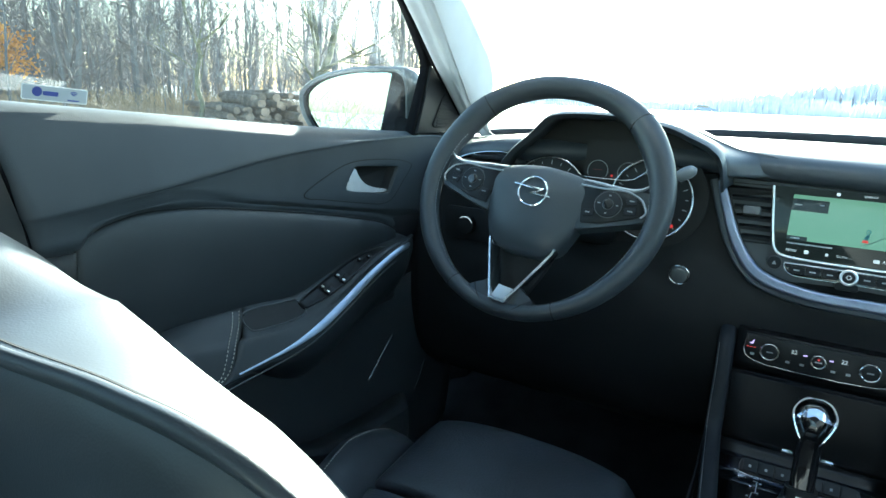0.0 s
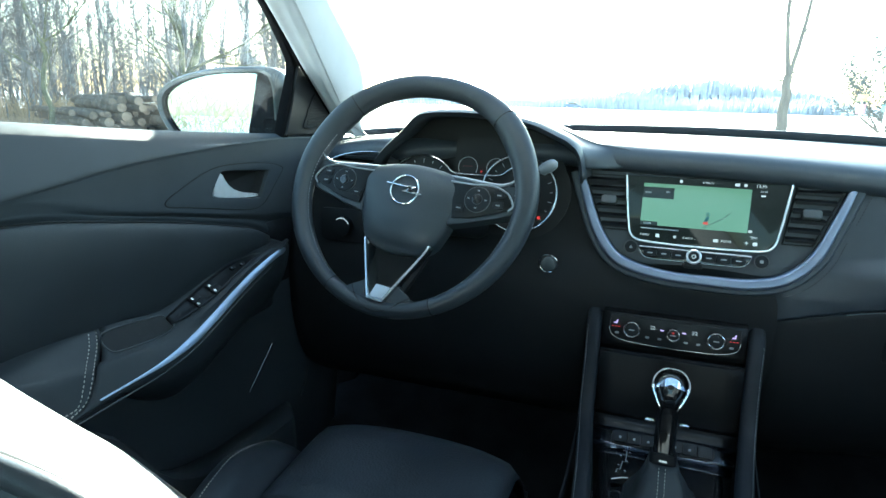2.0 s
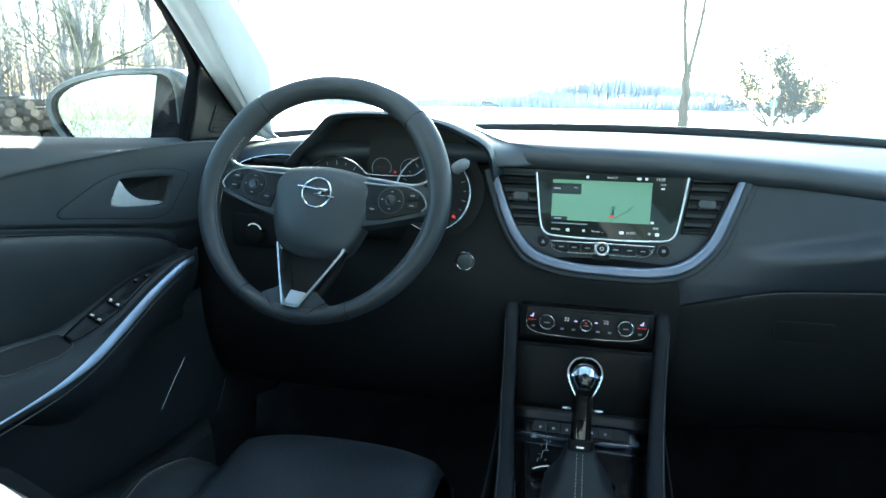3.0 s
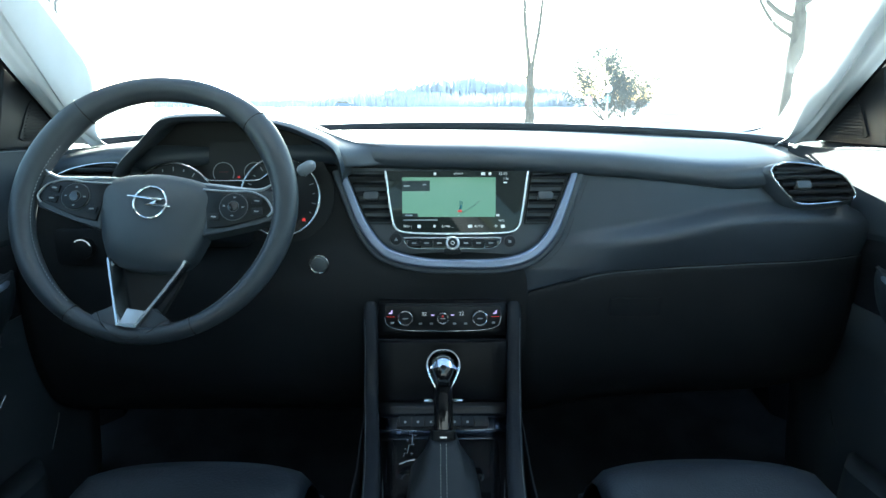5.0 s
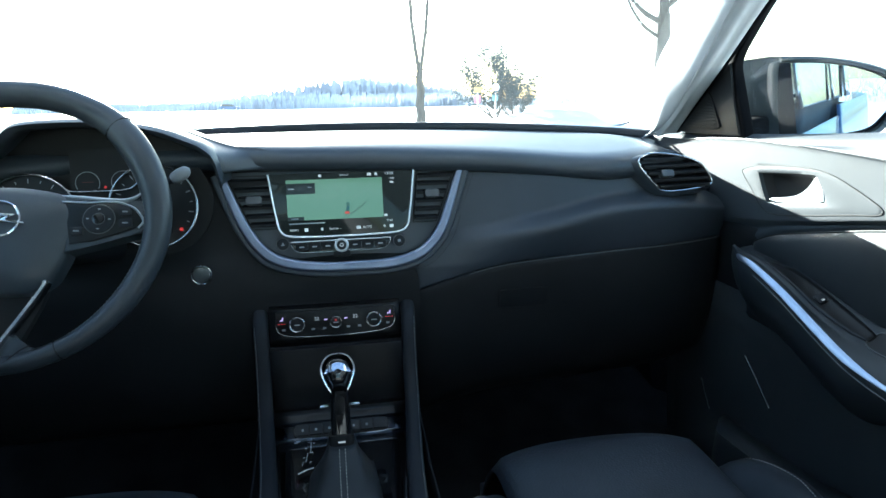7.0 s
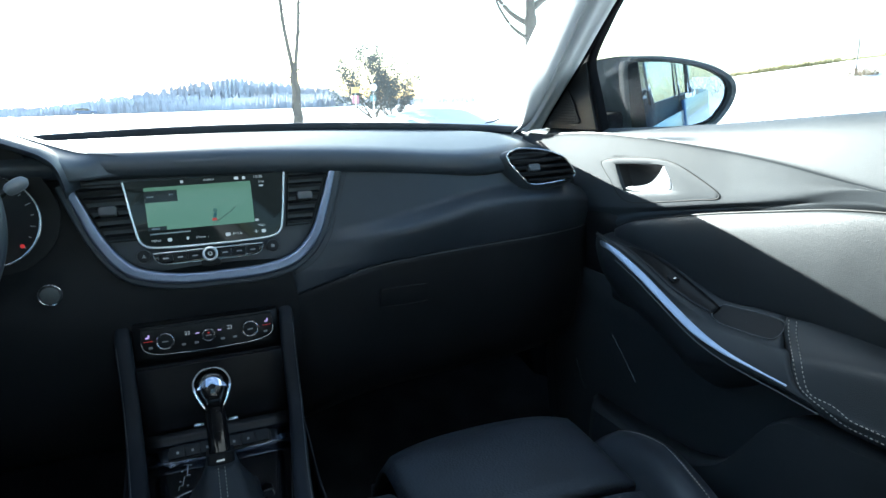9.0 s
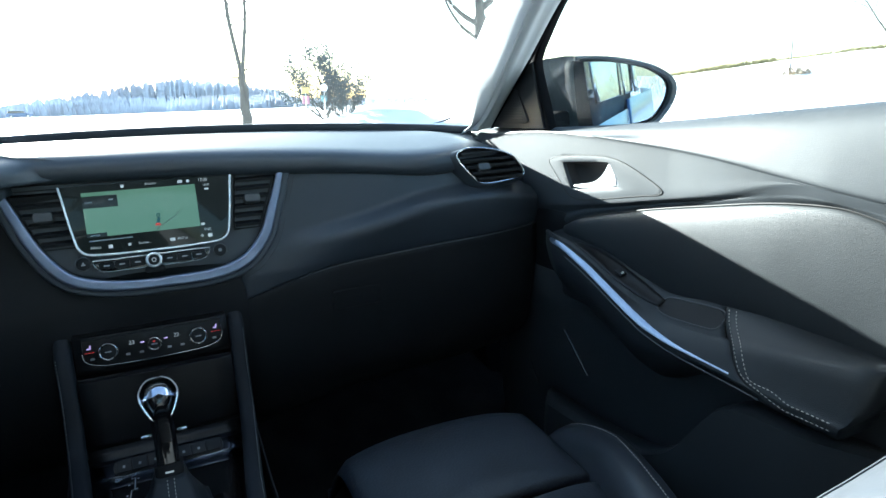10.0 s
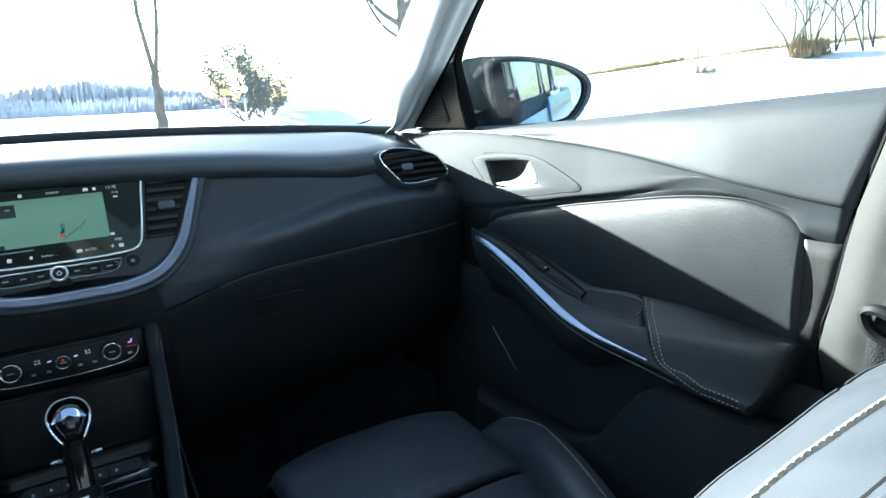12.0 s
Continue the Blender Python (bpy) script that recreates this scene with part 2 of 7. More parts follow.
def part(name, bm, mat, parent, label="", thick=0.0, smooth=True, bevel=0.0):
    ob = mesh_ob(name, bm, mat, smooth)
    ob.parent = parent
    ob.matrix_parent_inverse = Matrix.Translation(-parent.location) if parent.type == "EMPTY" else Matrix()
    if thick:
        sm = ob.modifiers.new("thickness", "SOLIDIFY")
        sm.thickness, sm.offset = thick, 0.0
    if bevel:
        bv = ob.modifiers.new("edges", "BEVEL")
        bv.width, bv.segments, bv.limit_method = bevel, 2, "ANGLE"
    return tagged(ob, label) if label else ob


def letters_bm(text, size, place, depth=0.0004, align="CENTER"):
    cu = bpy.data.curves.new("letters", "FONT")
    cu.body, cu.size, cu.extrude, cu.align_x, cu.align_y = text, size, depth, align, "CENTER"
    cu.resolution_u = 2
    ob = new("letters", cu)
    bpy.context.view_layer.update()
    me = bpy.data.meshes.new_from_object(ob.evaluated_get(bpy.context.evaluated_depsgraph_get()))
    bm = bmesh.new()
    bm.from_mesh(me)
    bmesh.ops.transform(bm, matrix=place, verts=bm.verts)
    bpy.data.objects.remove(ob)
    bpy.data.curves.remove(cu)
    bpy.data.meshes.remove(me)
    return bm


def stitches_bm(path, length=0.004, gap=0.0022, r=0.0007):
    """A row of short threads along a path."""
    P = [Vector(p) for p in path]
    out = bmesh.new()
    d, pos, on = 0.0, [], []
    seg = [(P[i + 1] - P[i]).length for i in range(len(P) - 1)]
    total = sum(seg)

    def at(x):
        for i, s_ in enumerate(seg):
            if x <= s_ or i == len(seg) - 1:
                return P[i].lerp(P[i + 1], min(1, x / s_ if s_ else 0))
            x -= s_
    while d + length < total:
        a, b = at(d), at(d + length)
        t = (b - a).normalized()
        u = t.orthogonal().normalized()
        w = t.cross(u)
        rings = []
        for q, f in ((a, 0.35), (a.lerp(b, 0.25), 1), (a.lerp(b, 0.75), 1), (b, 0.35)):
            rings.append([out.verts.new(q + (u * math.cos(k * 1.2566) + w * math.sin(k * 1.2566)) * r * f) for k in range(5)])
        for i in range(3):
            for k in range(5):
                out.faces.new((rings[i][k], rings[i][(k + 1) % 5], rings[i + 1][(k + 1) % 5], rings[i + 1][k]))
        d += length + gap
    bmesh.ops.recalc_face_normals(out, faces=out.faces)
    return out


def facing(x, y, z, tilt=0.0, turn=0.0):
    """A plane that faces the cabin: its x to the car's right, its y up, its z to the rear; tilt: its top leans away by so many degrees."""
    return Matrix.Translation((x, y, z)) @ Euler((0, 0, radians(turn))).to_matrix().to_4x4() @ Euler((radians(90 - tilt), 0, 0)).to_matrix().to_4x4()


# ---- dashboard ----
cowl_z = lambda x: 1.081 - 0.06 * x * x
lip_z = tab((-0.74, 1.012), (-0.66, 1.0245), (-0.60, 1.036), (-0.5, 1.048), (-0.25, 1.056), (-0.09, 1.050), (0.086, 1.045), (0.27, 1.034), (0.417, 1.020), (0.5, 1.020), (0.58, 1.026), (0.62, 1.012), (0.66, 0.988), (0.70, 0.968), (0.72, 0.960))
crease_z = tab((0.10, 0.885), (0.135, 0.894), (0.263, 0.907), (0.375, 0.926), (0.439, 0.940), (0.5276, 0.947), (0.598, 0.943), (0.74, 0.925))
end_bow = lambda x: 0.060 * max(0.0, (abs(x) - 0.52) / 0.20) ** 2   # the ends of the dashboard curve forward
glove_z = tab((0.12, 0.815), (0.195, 0.836), (0.271, 0.852), (0.416, 0.862), (0.564, 0.868), (0.74, 0.868))


def dashboard():
    d = thing("dashboard", (0, 1.2, 0.6), "dark grey soft-touch car dashboard with silver trim and leather-look panels", "dashboard")
    rows = []
    for i in range(73):
        x = -0.72 + 1.44 * i / 72
        zc, zl = cowl_z(x) - 0.017, lip_z(x)
        bow = 0.035 * (x / 0.72) ** 4 + end_bow(x)
        prof = [(1.42, zc - 0.03), (1.40, zc - 0.006), (1.37, zc)]
        for k in range(1, 9):
            f = k / 9
            prof.append((1.37 + (1.062 - 1.37) * f, zc + (zl + 0.004 - zc) * f + 0.006 * math.sin(math.pi * f)))
        k = min(1.0, max(0.0, (abs(x) - 0.36) / 0.12))
        k = k * k * (3 - 2 * k)   # the lip softens and swells towards the side vents
        near, k = 0.019 * k, 0.4 * k
        prof += [(1.050, zl + 0.003), (1.038 + 0.004 * k, zl - 0.003), (1.032 + 0.008 * k, zl - 0.011), (1.032 + 0.0085 * k, zl - 0.020), (1.038 + 0.003 * k, zl - 0.028), (1.056 - 0.013 * k, zl - 0.034)]
        rows.append([(x, y + bow * (1 if y < 1.2 else 0.3) - near * max(0.0, min(1.0, (1.16 - y) / 0.10)), z) for y, z in prof])
    part("upper_pad", grid_bm(rows), "soft", d, "grained soft pad with a rounded lip", thick=0.004)
    path = [(x, 1.385 - 0.10 * max(0, abs(x) - 0.45) ** 1.5, cowl_z(x) - 0.009) for x in np.linspace(-0.76, 0.76, 50)]
    part("cowl_strip", sweep_bm(path, rbox(0.014, 0.009, 0.005)), "cowl", d, "black strip along the foot of the windscreen")
    # passenger side: leather panel, fold and glove box
    low_y = lambda z: float(np.interp(z, [0.70, 0.80, 0.855, 0.90, 0.943, 1.03], [1.016, 1.0095, 1.010, 1.020, 1.029, 1.052]))
    edge_x = lambda z: float(np.interp(z, [0.80, 0.862, 0.874, 0.90, 0.943, 1.012, 1.03], [0.090, 0.095, 0.134, 0.164, 0.185, 0.207, 0.212]))
    rows = []
    for i in range(49):
        x = 0.090 + 0.630 * i / 48
        zc, zg, zt = crease_z(x), glove_z(x), lip_z(x) - 0.030
        k = min(1.0, max(0.0, (x - 0.13) / 0.24))
        swell = 0.030 * k * k * (3 - 2 * k)
        sink = 0.022 * max(0.0, (0.128 - x) / 0.035) + end_bow(x)
        r = []
        for j in range(49):
            z = zt + (zg - zt) * j / 48
            h = min(1.0, max(0.0, (zc + 0.018 - z) / 0.027))
            g = h * h * (3 - 2 * h) * (1 - 0.95 * max(0.0, (zc - 0.010 - z) / (zc - 0.010 - zg)) ** 1.3)
            r.append((max(x, edge_x(z)), low_y(z) + sink - swell * g, z))
        rows.append(r)
    part("passenger_panel", grid_bm(rows), "panel", d, "dark leather-look panel with a soft fold", thick=0.003)
    rows = []
    for i in range(31):
        x = 0.090 + 0.615 * i / 30
        zg = glove_z(x) - 0.002
        pts = cr([(1.012, zg + 0.001), (1.0045, zg - 0.0005), (1.003, zg - 0.008), (1.004, zg - 0.06), (1.012, zg - 0.14), (1.04, zg - 0.22), (1.10, zg - 0.27)], 3)
        rows.append([(x, y + 0.007 * max(0.0, min(1.0, (0.24 - x) / 0.12)) + 0.022 * max(0.0, (0.128 - x) / 0.035) + end_bow(x), z) for y, z in pts])
    gb = part("glove_box", grid_bm(rows), "hard", d, "dark hinged glove box lid", thick=0.003)
    grip = facing(0.303, 1.003, 0.792, tilt=-6)
    part("handle", prism_bm(rbox(0.042, 0.017, 0.006), 0.003, grip, 0.001), "hard", gb)
    part("handle_edge", merge(sweep_bm([(0.262, 0.998, 0.807), (0.30, 0.997, 0.809), (0.345, 0.998, 0.808)], oval(0.0008, 0.0008, 6)),
                              sweep_bm([(0.262, 1.000, 0.777), (0.30, 0.999, 0.776), (0.345, 1.000, 0.777)], oval(0.0006, 0.0006, 6))), "hard", gb)
    part("panel_seam", sweep_bm([(x, 1.0030 + end_bow(x), glove_z(x) - 0.001) for x in np.linspace(0.21, 0.70, 30)], oval(0.0009, 0.0009, 6)), "edge", d)
    part("airbag_mark", letters_bm("AIRBAG", 0.010, facing(0.446, 1.0285, 0.992, tilt=-4), 0.0002), "dark", d)
    # driver side and the middle below the screen
    rows = []
    for i in range(49):
        x = -0.715 + 0.90 * i / 48
        zl = lip_z(x)
        mid = math.exp(-((x - 0.01) / 0.13) ** 2)
        pts = cr([(1.058, zl - 0.03), (1.048, zl - 0.05), (1.045, 0.96), (1.040, 0.90), (1.022 - 0.012 * mid, 0.855), (1.012, 0.80), (1.02, 0.70), (1.06, 0.60), (1.14, 0.54)], 3)
        rows.append([(x, y, z) for y, z in pts])
    part("lower_panel", grid_bm(rows), "hard", d, "matt dark lower dashboard", thick=0.003)
    # the bright surround of the middle console
    u = [(-0.179, 1.041, 1.013), (-0.1685, 1.036, 0.982), (-0.149, 1.027, 0.933), (-0.124, 1.017, 0.8965), (-0.096, 1.009, 0.8785), (-0.045, 1.002, 0.8685),
         (0.018, 1.000, 0.8665), (0.083, 1.001, 0.868), (0.1295, 1.008, 0.881), (0.163, 1.018, 0.9135), (0.183, 1.029, 0.960), (0.2005, 1.041, 1.0095)]
    path = cr(u, 8)
    part("surround", sweep_bm(path, [(c * 1.0, d) for c, d in rbox(0.0070, 0.007, 0.0045, 4)], up=(0, -1, 0.3), size=[0.72 + 0.42 * math.sin(math.pi * i / (len(path) - 1)) + 0.26 * abs(math.sin(2 * math.pi * i / (len(path) - 1))) for i in range(len(path))]), "surround", d, "U-shaped bluish silver surround")
    outer = [(x + (x - 0.0105) * 0.055, y + 0.006, z - 0.012 * (1 - (z - 0.866) / 0.15)) for x, y, z in u]
    part("surround_edge", sweep_bm(cr(outer, 8), rbox(0.006, 0.010, 0.003), up=(0, -1, 0.3)), "soft", d)
    st = [(x + (x - 0.0105) * 0.13, y + 0.006, z - 0.02 * (1 - (z - 0.866) / 0.15)) for x, y, z in u if x > 0.05]
    part("stitching", stitches_bm(cr([(x, 1.0 + 0.040 * min(1, max(0, (z - 0.86) / 0.12)), z) for x, y, z in st], 6), 0.003, 0.002, 0.0005), "hard", d)
    back = [(-0.176, 1.016), (0.197, 1.016), (0.174, 0.94), (0.15, 0.893), (0.12, 0.872), (0.08, 0.866), (-0.07, 0.866), (-0.112, 0.888), (-0.14, 0.926)]
    part("centre_panel", prism_bm([(x, (z - 0.94) / math.cos(radians(10))) for x, z in back[::-1]], 0.004, facing(0, 1.040, 0.94, tilt=10)), "soft", d)
    return d


def inside(poly, z):
    """Where a level line crosses an outline."""
    xs = []
    for (x0, z0), (x1, z1) in zip(poly, poly[1:] + poly[:1]):
        if (z0 - z) * (z1 - z) < 0:
            xs.append(x0 + (x1 - x0) * (z - z0) / (z1 - z0))
    return (min(xs), max(xs)) if len(xs) > 1 else None


def vent(name, poly, place, levels, rim=None, rim_mat="chrome", tab_at=None, label="", group=""):
    """A slatted air outlet on an outline in the plane of place."""
    base = place.translation
    v = thing(name, base, label, "air vent", group)
    cx, cz = sum(p[0] for p in poly) / len(poly), sum(p[1] for p in poly) / len(poly)
    part("cavity", prism_bm(poly, 0.002, place @ Matrix.Translation((0, 0, -0.030))), "dark", v)
    wall = [[place @ Vector((x, z, d)) for x, z in poly] for d in (-0.030, 0.0)]
    part("duct", grid_bm(wall, closed_v=True), "hard", v, thick=0.002)
    for z in levels:
        r = inside(poly, z)
        if not r:
            continue
        inset = 0.005 if rim else 0.001
        a, b = r[0] + inset, r[1] - inset
        bm = prism_bm([(a, -0.012), (b, -0.012), (b, 0.006), (a, 0.006)], 0.0045, place @ Matrix.Translation((0, z, -0.006)) @ Euler((radians(-68), 0, 0)).to_matrix().to_4x4(), 0.001)
        part("slat", bm, "hard", v)
    if rim:
        path = [place @ Vector((x, z, 0.0020)) for x, z in cr(rim, 5, closed=True)]
        part("rim", sweep_bm(path, oval(0.0016, 0.0016, 8), up=place.to_3x3() @ Vector((0, 0, 1)), closed=True), rim_mat, v, "bright chrome rim")
    if tab_at:
        part("adjuster", prism_bm(rbox(0.0125, 0.0070, 0.004), 0.012, place @ Matrix.Translation((tab_at[0], tab_at[1], -0.001)) @ Euler((radians(-16), 0, 0)).to_matrix().to_4x4(), 0.0025, 3), "edge", v)
    return v


dash = dashboard()
SV = [(-0.0624, 0.0174), (-0.043, 0.0323), (0.0035, 0.03), (0.044, 0.0197), (0.0664, 0.0051), (0.0802, -0.0231), (0.0441, -0.0316), (-0.0139, -0.0333), (-0.0359, -0.0177)]
for s in (1, -1):
    poly = [(s * x, z) for x, z in SV]
    if s < 0:
        poly = poly[::-1]
    pl = facing(s * 0.573, 1.020, 0.9955, tilt=13, turn=s * 5)
    sm = cr(poly, 5, closed=True)
    v = vent("side_vent", [tuple(p) for p in sm], pl, (-0.024, -0.012, 0.000, 0.012, 0.024), rim=poly, tab_at=(-0.012 * s, -0.006), label="slatted side air vent with a chrome rim", group="air vents")
    # soft pod round the vent, fuller towards the middle of the car
    swell = tab((-0.065, 1.6), (-0.045, 1.2), (-0.01, 0.6), (0.05, 0.35))
    rows = [[pl @ Vector((x * (1 + (f - 1) * swell(s * x)), z * (g if z < 0 else 1 + 0.05 * (g - 1)), dz)) for x, z in sm] for f, g, dz in ((1.0, 1.0, 0.0), (1.012, 1.03, 0.0006), (1.05, 1.10, -0.001), (1.10, 1.20, -0.006), (1.15, 1.28, -0.014), (1.20, 1.32, -0.028), (1.22, 1.32, -0.080))]
    part("vent_collar", grid_bm(rows, closed_v=True), "soft", v)
cl = [(-0.171, 1.012), (-0.110, 1.012), (-0.099, 0.927), (-0.138, 0.927)]
for s in (1, -1):
    poly = [(s * (x - 0.0105) * -1, z - 0.965) for x, z in cl]
    if s > 0:
        poly = poly[::-1]
    pl = facing(0.0105, 1.036, 0.965, tilt=10)
    vent("centre_vent", poly, pl, (-0.030, -0.016, -0.002, 0.012, 0.026, 0.039), tab_at=(s * 0.142, 0.006), label="dark slatted air vent beside the screen", group="air vents")


# ---- screen and its buttons ----
def touch_screen():
    pl = facing(0.0105, 1.028, 0.962, tilt=9)
    t = thing("touch_screen", (0.0105, 1.028, 0.91), "black glass touch screen showing a green navigation map", "touch screen")
    half = [(-0.1155, 0.052), (-0.1130, 0.034), (-0.1108, 0.015), (-0.1080, -0.006), (-0.1050, -0.024), (-0.1030, -0.0335), (-0.0990, -0.0405), (-0.0935, -0.0449), (-0.0860, -0.0470), (-0.0760, -0.0480), (-0.055, -0.0490), (-0.025, -0.0496)]
    outline = [(x - 0.003, z) for x, z in half + [(-x, z) for x, z in half[::-1]]]
    part("glass", prism_bm(outline, 0.006, pl @ Matrix.Translation((0, 0, -0.004)), 0.001), "screen", t)
    path = [pl @ Vector((x, z, 0.003)) for x, z in cr(outline, 4)]
    part("frame", sweep_bm(path, rbox(0.0016, 0.0022, 0.001), up=pl.to_3x3() @ Vector((0, 0, 1))), "plated", t, "thin bright frame on three sides")

    def flat(name, a, b, c, d_, mat, z=0.0024, label=""):
        return part(name, prism_bm([(a, c), (b, c), (b, d_), (a, d_)], 0.0003, pl @ Matrix.Translation((0, 0, z))), mat, t, label, smooth=False)
    flat("map_area", -0.0915, 0.0603, -0.0222, 0.0420, "map", label="green lit map")
    flat("map_box", -0.0915, -0.0465, 0.0195, 0.0365, "screen", 0.0030)
    flat("map_bar", -0.0915, -0.066, -0.0222, -0.0165, "screen", 0.0030)
    road = cr([(-0.001, -0.0215), (0.004, -0.0165), (0.012, -0.0125), (0.020, -0.0065), (0.026, -0.004), (0.031, 0.002), (0.034, 0.0045)], 5)
    part("map_road", sweep_bm([pl @ Vector((x, z, 0.0032)) for x, z in road], oval(0.0004, 0.0002, 6), up=pl.to_3x3() @ Vector((0, 0, 1))), "edge", t)
    part("map_pin", merge(ring_bm(0.0022, 0.0006, pl @ Matrix.Translation((0.0042, 0.0008, 0.0030)), 14), disc_bm(0.0024, 0.0005, pl @ Matrix.Translation((0.0042, -0.0048, 0.0028)), 12),
                          prism_bm([(-0.0002, -0.0100), (0.0060, -0.0100), (0.0048, -0.0060), (0.0012, -0.0060)], 0.0005, pl @ Matrix.Translation((0, 0, 0.0028)))), "map_teal", t, "teal map marker")
    part("map_car", prism_bm([(-0.0018, -0.0145), (0.0062, -0.0145), (0.0050, -0.0108), (-0.0008, -0.0108)], 0.0005, pl @ Matrix.Translation((0, 0, 0.0028))), "red", t, "red map marker")
    for text, size, x, z in (("13:35", 0.0065, 0.072, 0.0475), ("13:38", 0.0042, 0.0760, 0.0395), ("ENERGY", 0.0042, 0.000, 0.0475), ("TMC", 0.0050, 0.0700, -0.0285),
                             ("MENU", 0.0048, -0.0830, -0.0375), ("Suchen ...", 0.0048, -0.0180, -0.0375), ("AUTO", 0.0052, 0.0330, -0.0375), ("+", 0.0110, 0.0610, -0.0375)):
        part("screen_text", letters_bm(text, size, pl @ Matrix.Translation((x, z, 0.0026)), 0.0001), "label", t)
    for x, z, w, h in ((-0.064, -0.0375, 0.0028, 0.0026), (-0.039, -0.0375, 0.0018, 0.0020), (0.019, -0.0375, 0.0036, 0.0024), (0.0725, -0.0375, 0.0032, 0.0026),
                       (-0.038, 0.0475, 0.0022, 0.0022), (0.040, 0.0475, 0.0034, 0.0022), (0.051, 0.0475, 0.0022, 0.0022), (0.0640, -0.0195, 0.0026, 0.0018), (0.0760, 0.0335, 0.0030, 0.0012)):
        part("screen_icon", prism_bm(rbox(w, h, min(w, h) * 0.45), 0.0002, pl @ Matrix.Translation((x, z, 0.0025))), "label", t)
    for x, z, w in ((-0.062, -0.0272, 0.028), (-0.081, -0.0195, 0.006), (-0.084, 0.028, 0.005), (-0.055, 0.030, 0.003)):
        part("screen_bar", prism_bm(rbox(w, 0.0010, 0.0008), 0.0002, pl @ Matrix.Translation((x, z, 0.0034))), "print", t)
    return t


def button_strip():
    pl = facing(0.0005, 1.006, 0.901, tilt=14)
    b = thing("button_strip", (0, 1.006, 0.885), "slim row of black buttons round a chrome power knob", "button panel")
    o = [(-0.0785, 0.0075), (0.0785, 0.0075), (0.0770, 0.000), (0.068, -0.0075), (0.045, -0.0095), (-0.045, -0.0095), (-0.068, -0.0075), (-0.077, 0.000)]
    part("panel", prism_bm(o[::-1], 0.012, pl @ Matrix.Translation((0, 0, -0.010)), 0.002), "gloss", b)
    part("bright_line", sweep_bm([pl @ Vector((x, 0.0078, 0.0044)) for x in np.linspace(-0.0785, 0.0785, 20)], oval(0.0012, 0.0012, 6)), "plated", b)
    part("lower_line", sweep_bm([pl @ Vector((x, z, 0.0022)) for x, z in cr(o[1:] + o[:1], 4)], oval(0.0005, 0.0005, 6), up=pl.to_3x3() @ Vector((0, 0, 1))), "satin", b)
    for k, x in enumerate((-0.062, -0.042, -0.0215, 0.0215, 0.042, 0.062)):
        key = part("button", prism_bm(rbox(0.0095, 0.0060 if abs(x) < 0.05 else 0.0052, 0.002), 0.003, pl @ Matrix.Translation((x, -0.0006, 0.001)), 0.0008), "hard", b)
        part("mark", prism_bm(rbox(0.0038, 0.0010, 0.0005), 0.0002, pl @ Matrix.Translation((x, -0.0006, 0.0041))), "print", key)
    kn = part("power_knob", disc_bm(0.0078, 0.014, pl @ Matrix.Translation((0, -0.0005, 0.001)), 28, 0.002), "hard", b)
    part("knob_ring", ring_bm(0.0092, 0.0021, pl @ Matrix.Translation((0, -0.0005, 0.012))), "plated", kn, "bright chrome knob ring")
    part("mark", ring_bm(0.0026, 0.0005, pl @ Matrix.Translation((0, -0.0005, 0.0152)), 20), "label", kn)
    part("knob_shadow_lip", prism_bm(rbox(0.014, 0.005, 0.004), 0.008, pl @ Matrix.Translation((0, -0.0135, -0.004)), 0.002), "hard", b)
    return b


def round_button(name, x, z, label, mat="print"):
    pl = facing(x, 1.010, z, tilt=14)
    b = thing(name, (x, 1.012, z), label, "button", "round dash buttons")
    part("cap", disc_bm(0.0092, 0.006, pl @ Matrix.Translation((0, 0, -0.003)), 26, 0.0015), "hard", b)
    part("bezel", ring_bm(0.0098, 0.0007, pl @ Matrix.Translation((0, 0, 0.0015))), "edge", b)
    part("mark", prism_bm([(-0.003, -0.0025), (0.003, -0.0025), (0, 0.003)] if name == "hazard_button" else rbox(0.0024, 0.0022, 0.0006), 0.0003, pl @ Matrix.Translation((0, 0, 0.0031))), mat, b)


touch_screen()
button_strip()
round_button("hazard_button", -0.0905, 0.906, "round black hazard light button with a triangle mark")
round_button("lock_button", 0.0935, 0.902, "round black door lock button with a pale mark")
st = thing("start_button", (-0.216, 1.008, 0.866), "round grey engine start button with a bright ring", "button")
pl = facing(-0.216, 1.006, 0.866, tilt=-4)
part("cap", disc_bm(0.0125, 0.008, pl @ Matrix.Translation((0, 0, -0.002)), 30, 0.002), material("start_button_grey", (0.16, 0.17, 0.17), 0.35, 0.5, scale=30), st)
part("ring", ring_bm(0.0150, 0.0014, pl @ Matrix.Translation((0, 0, 0.002))), "chrome", st)


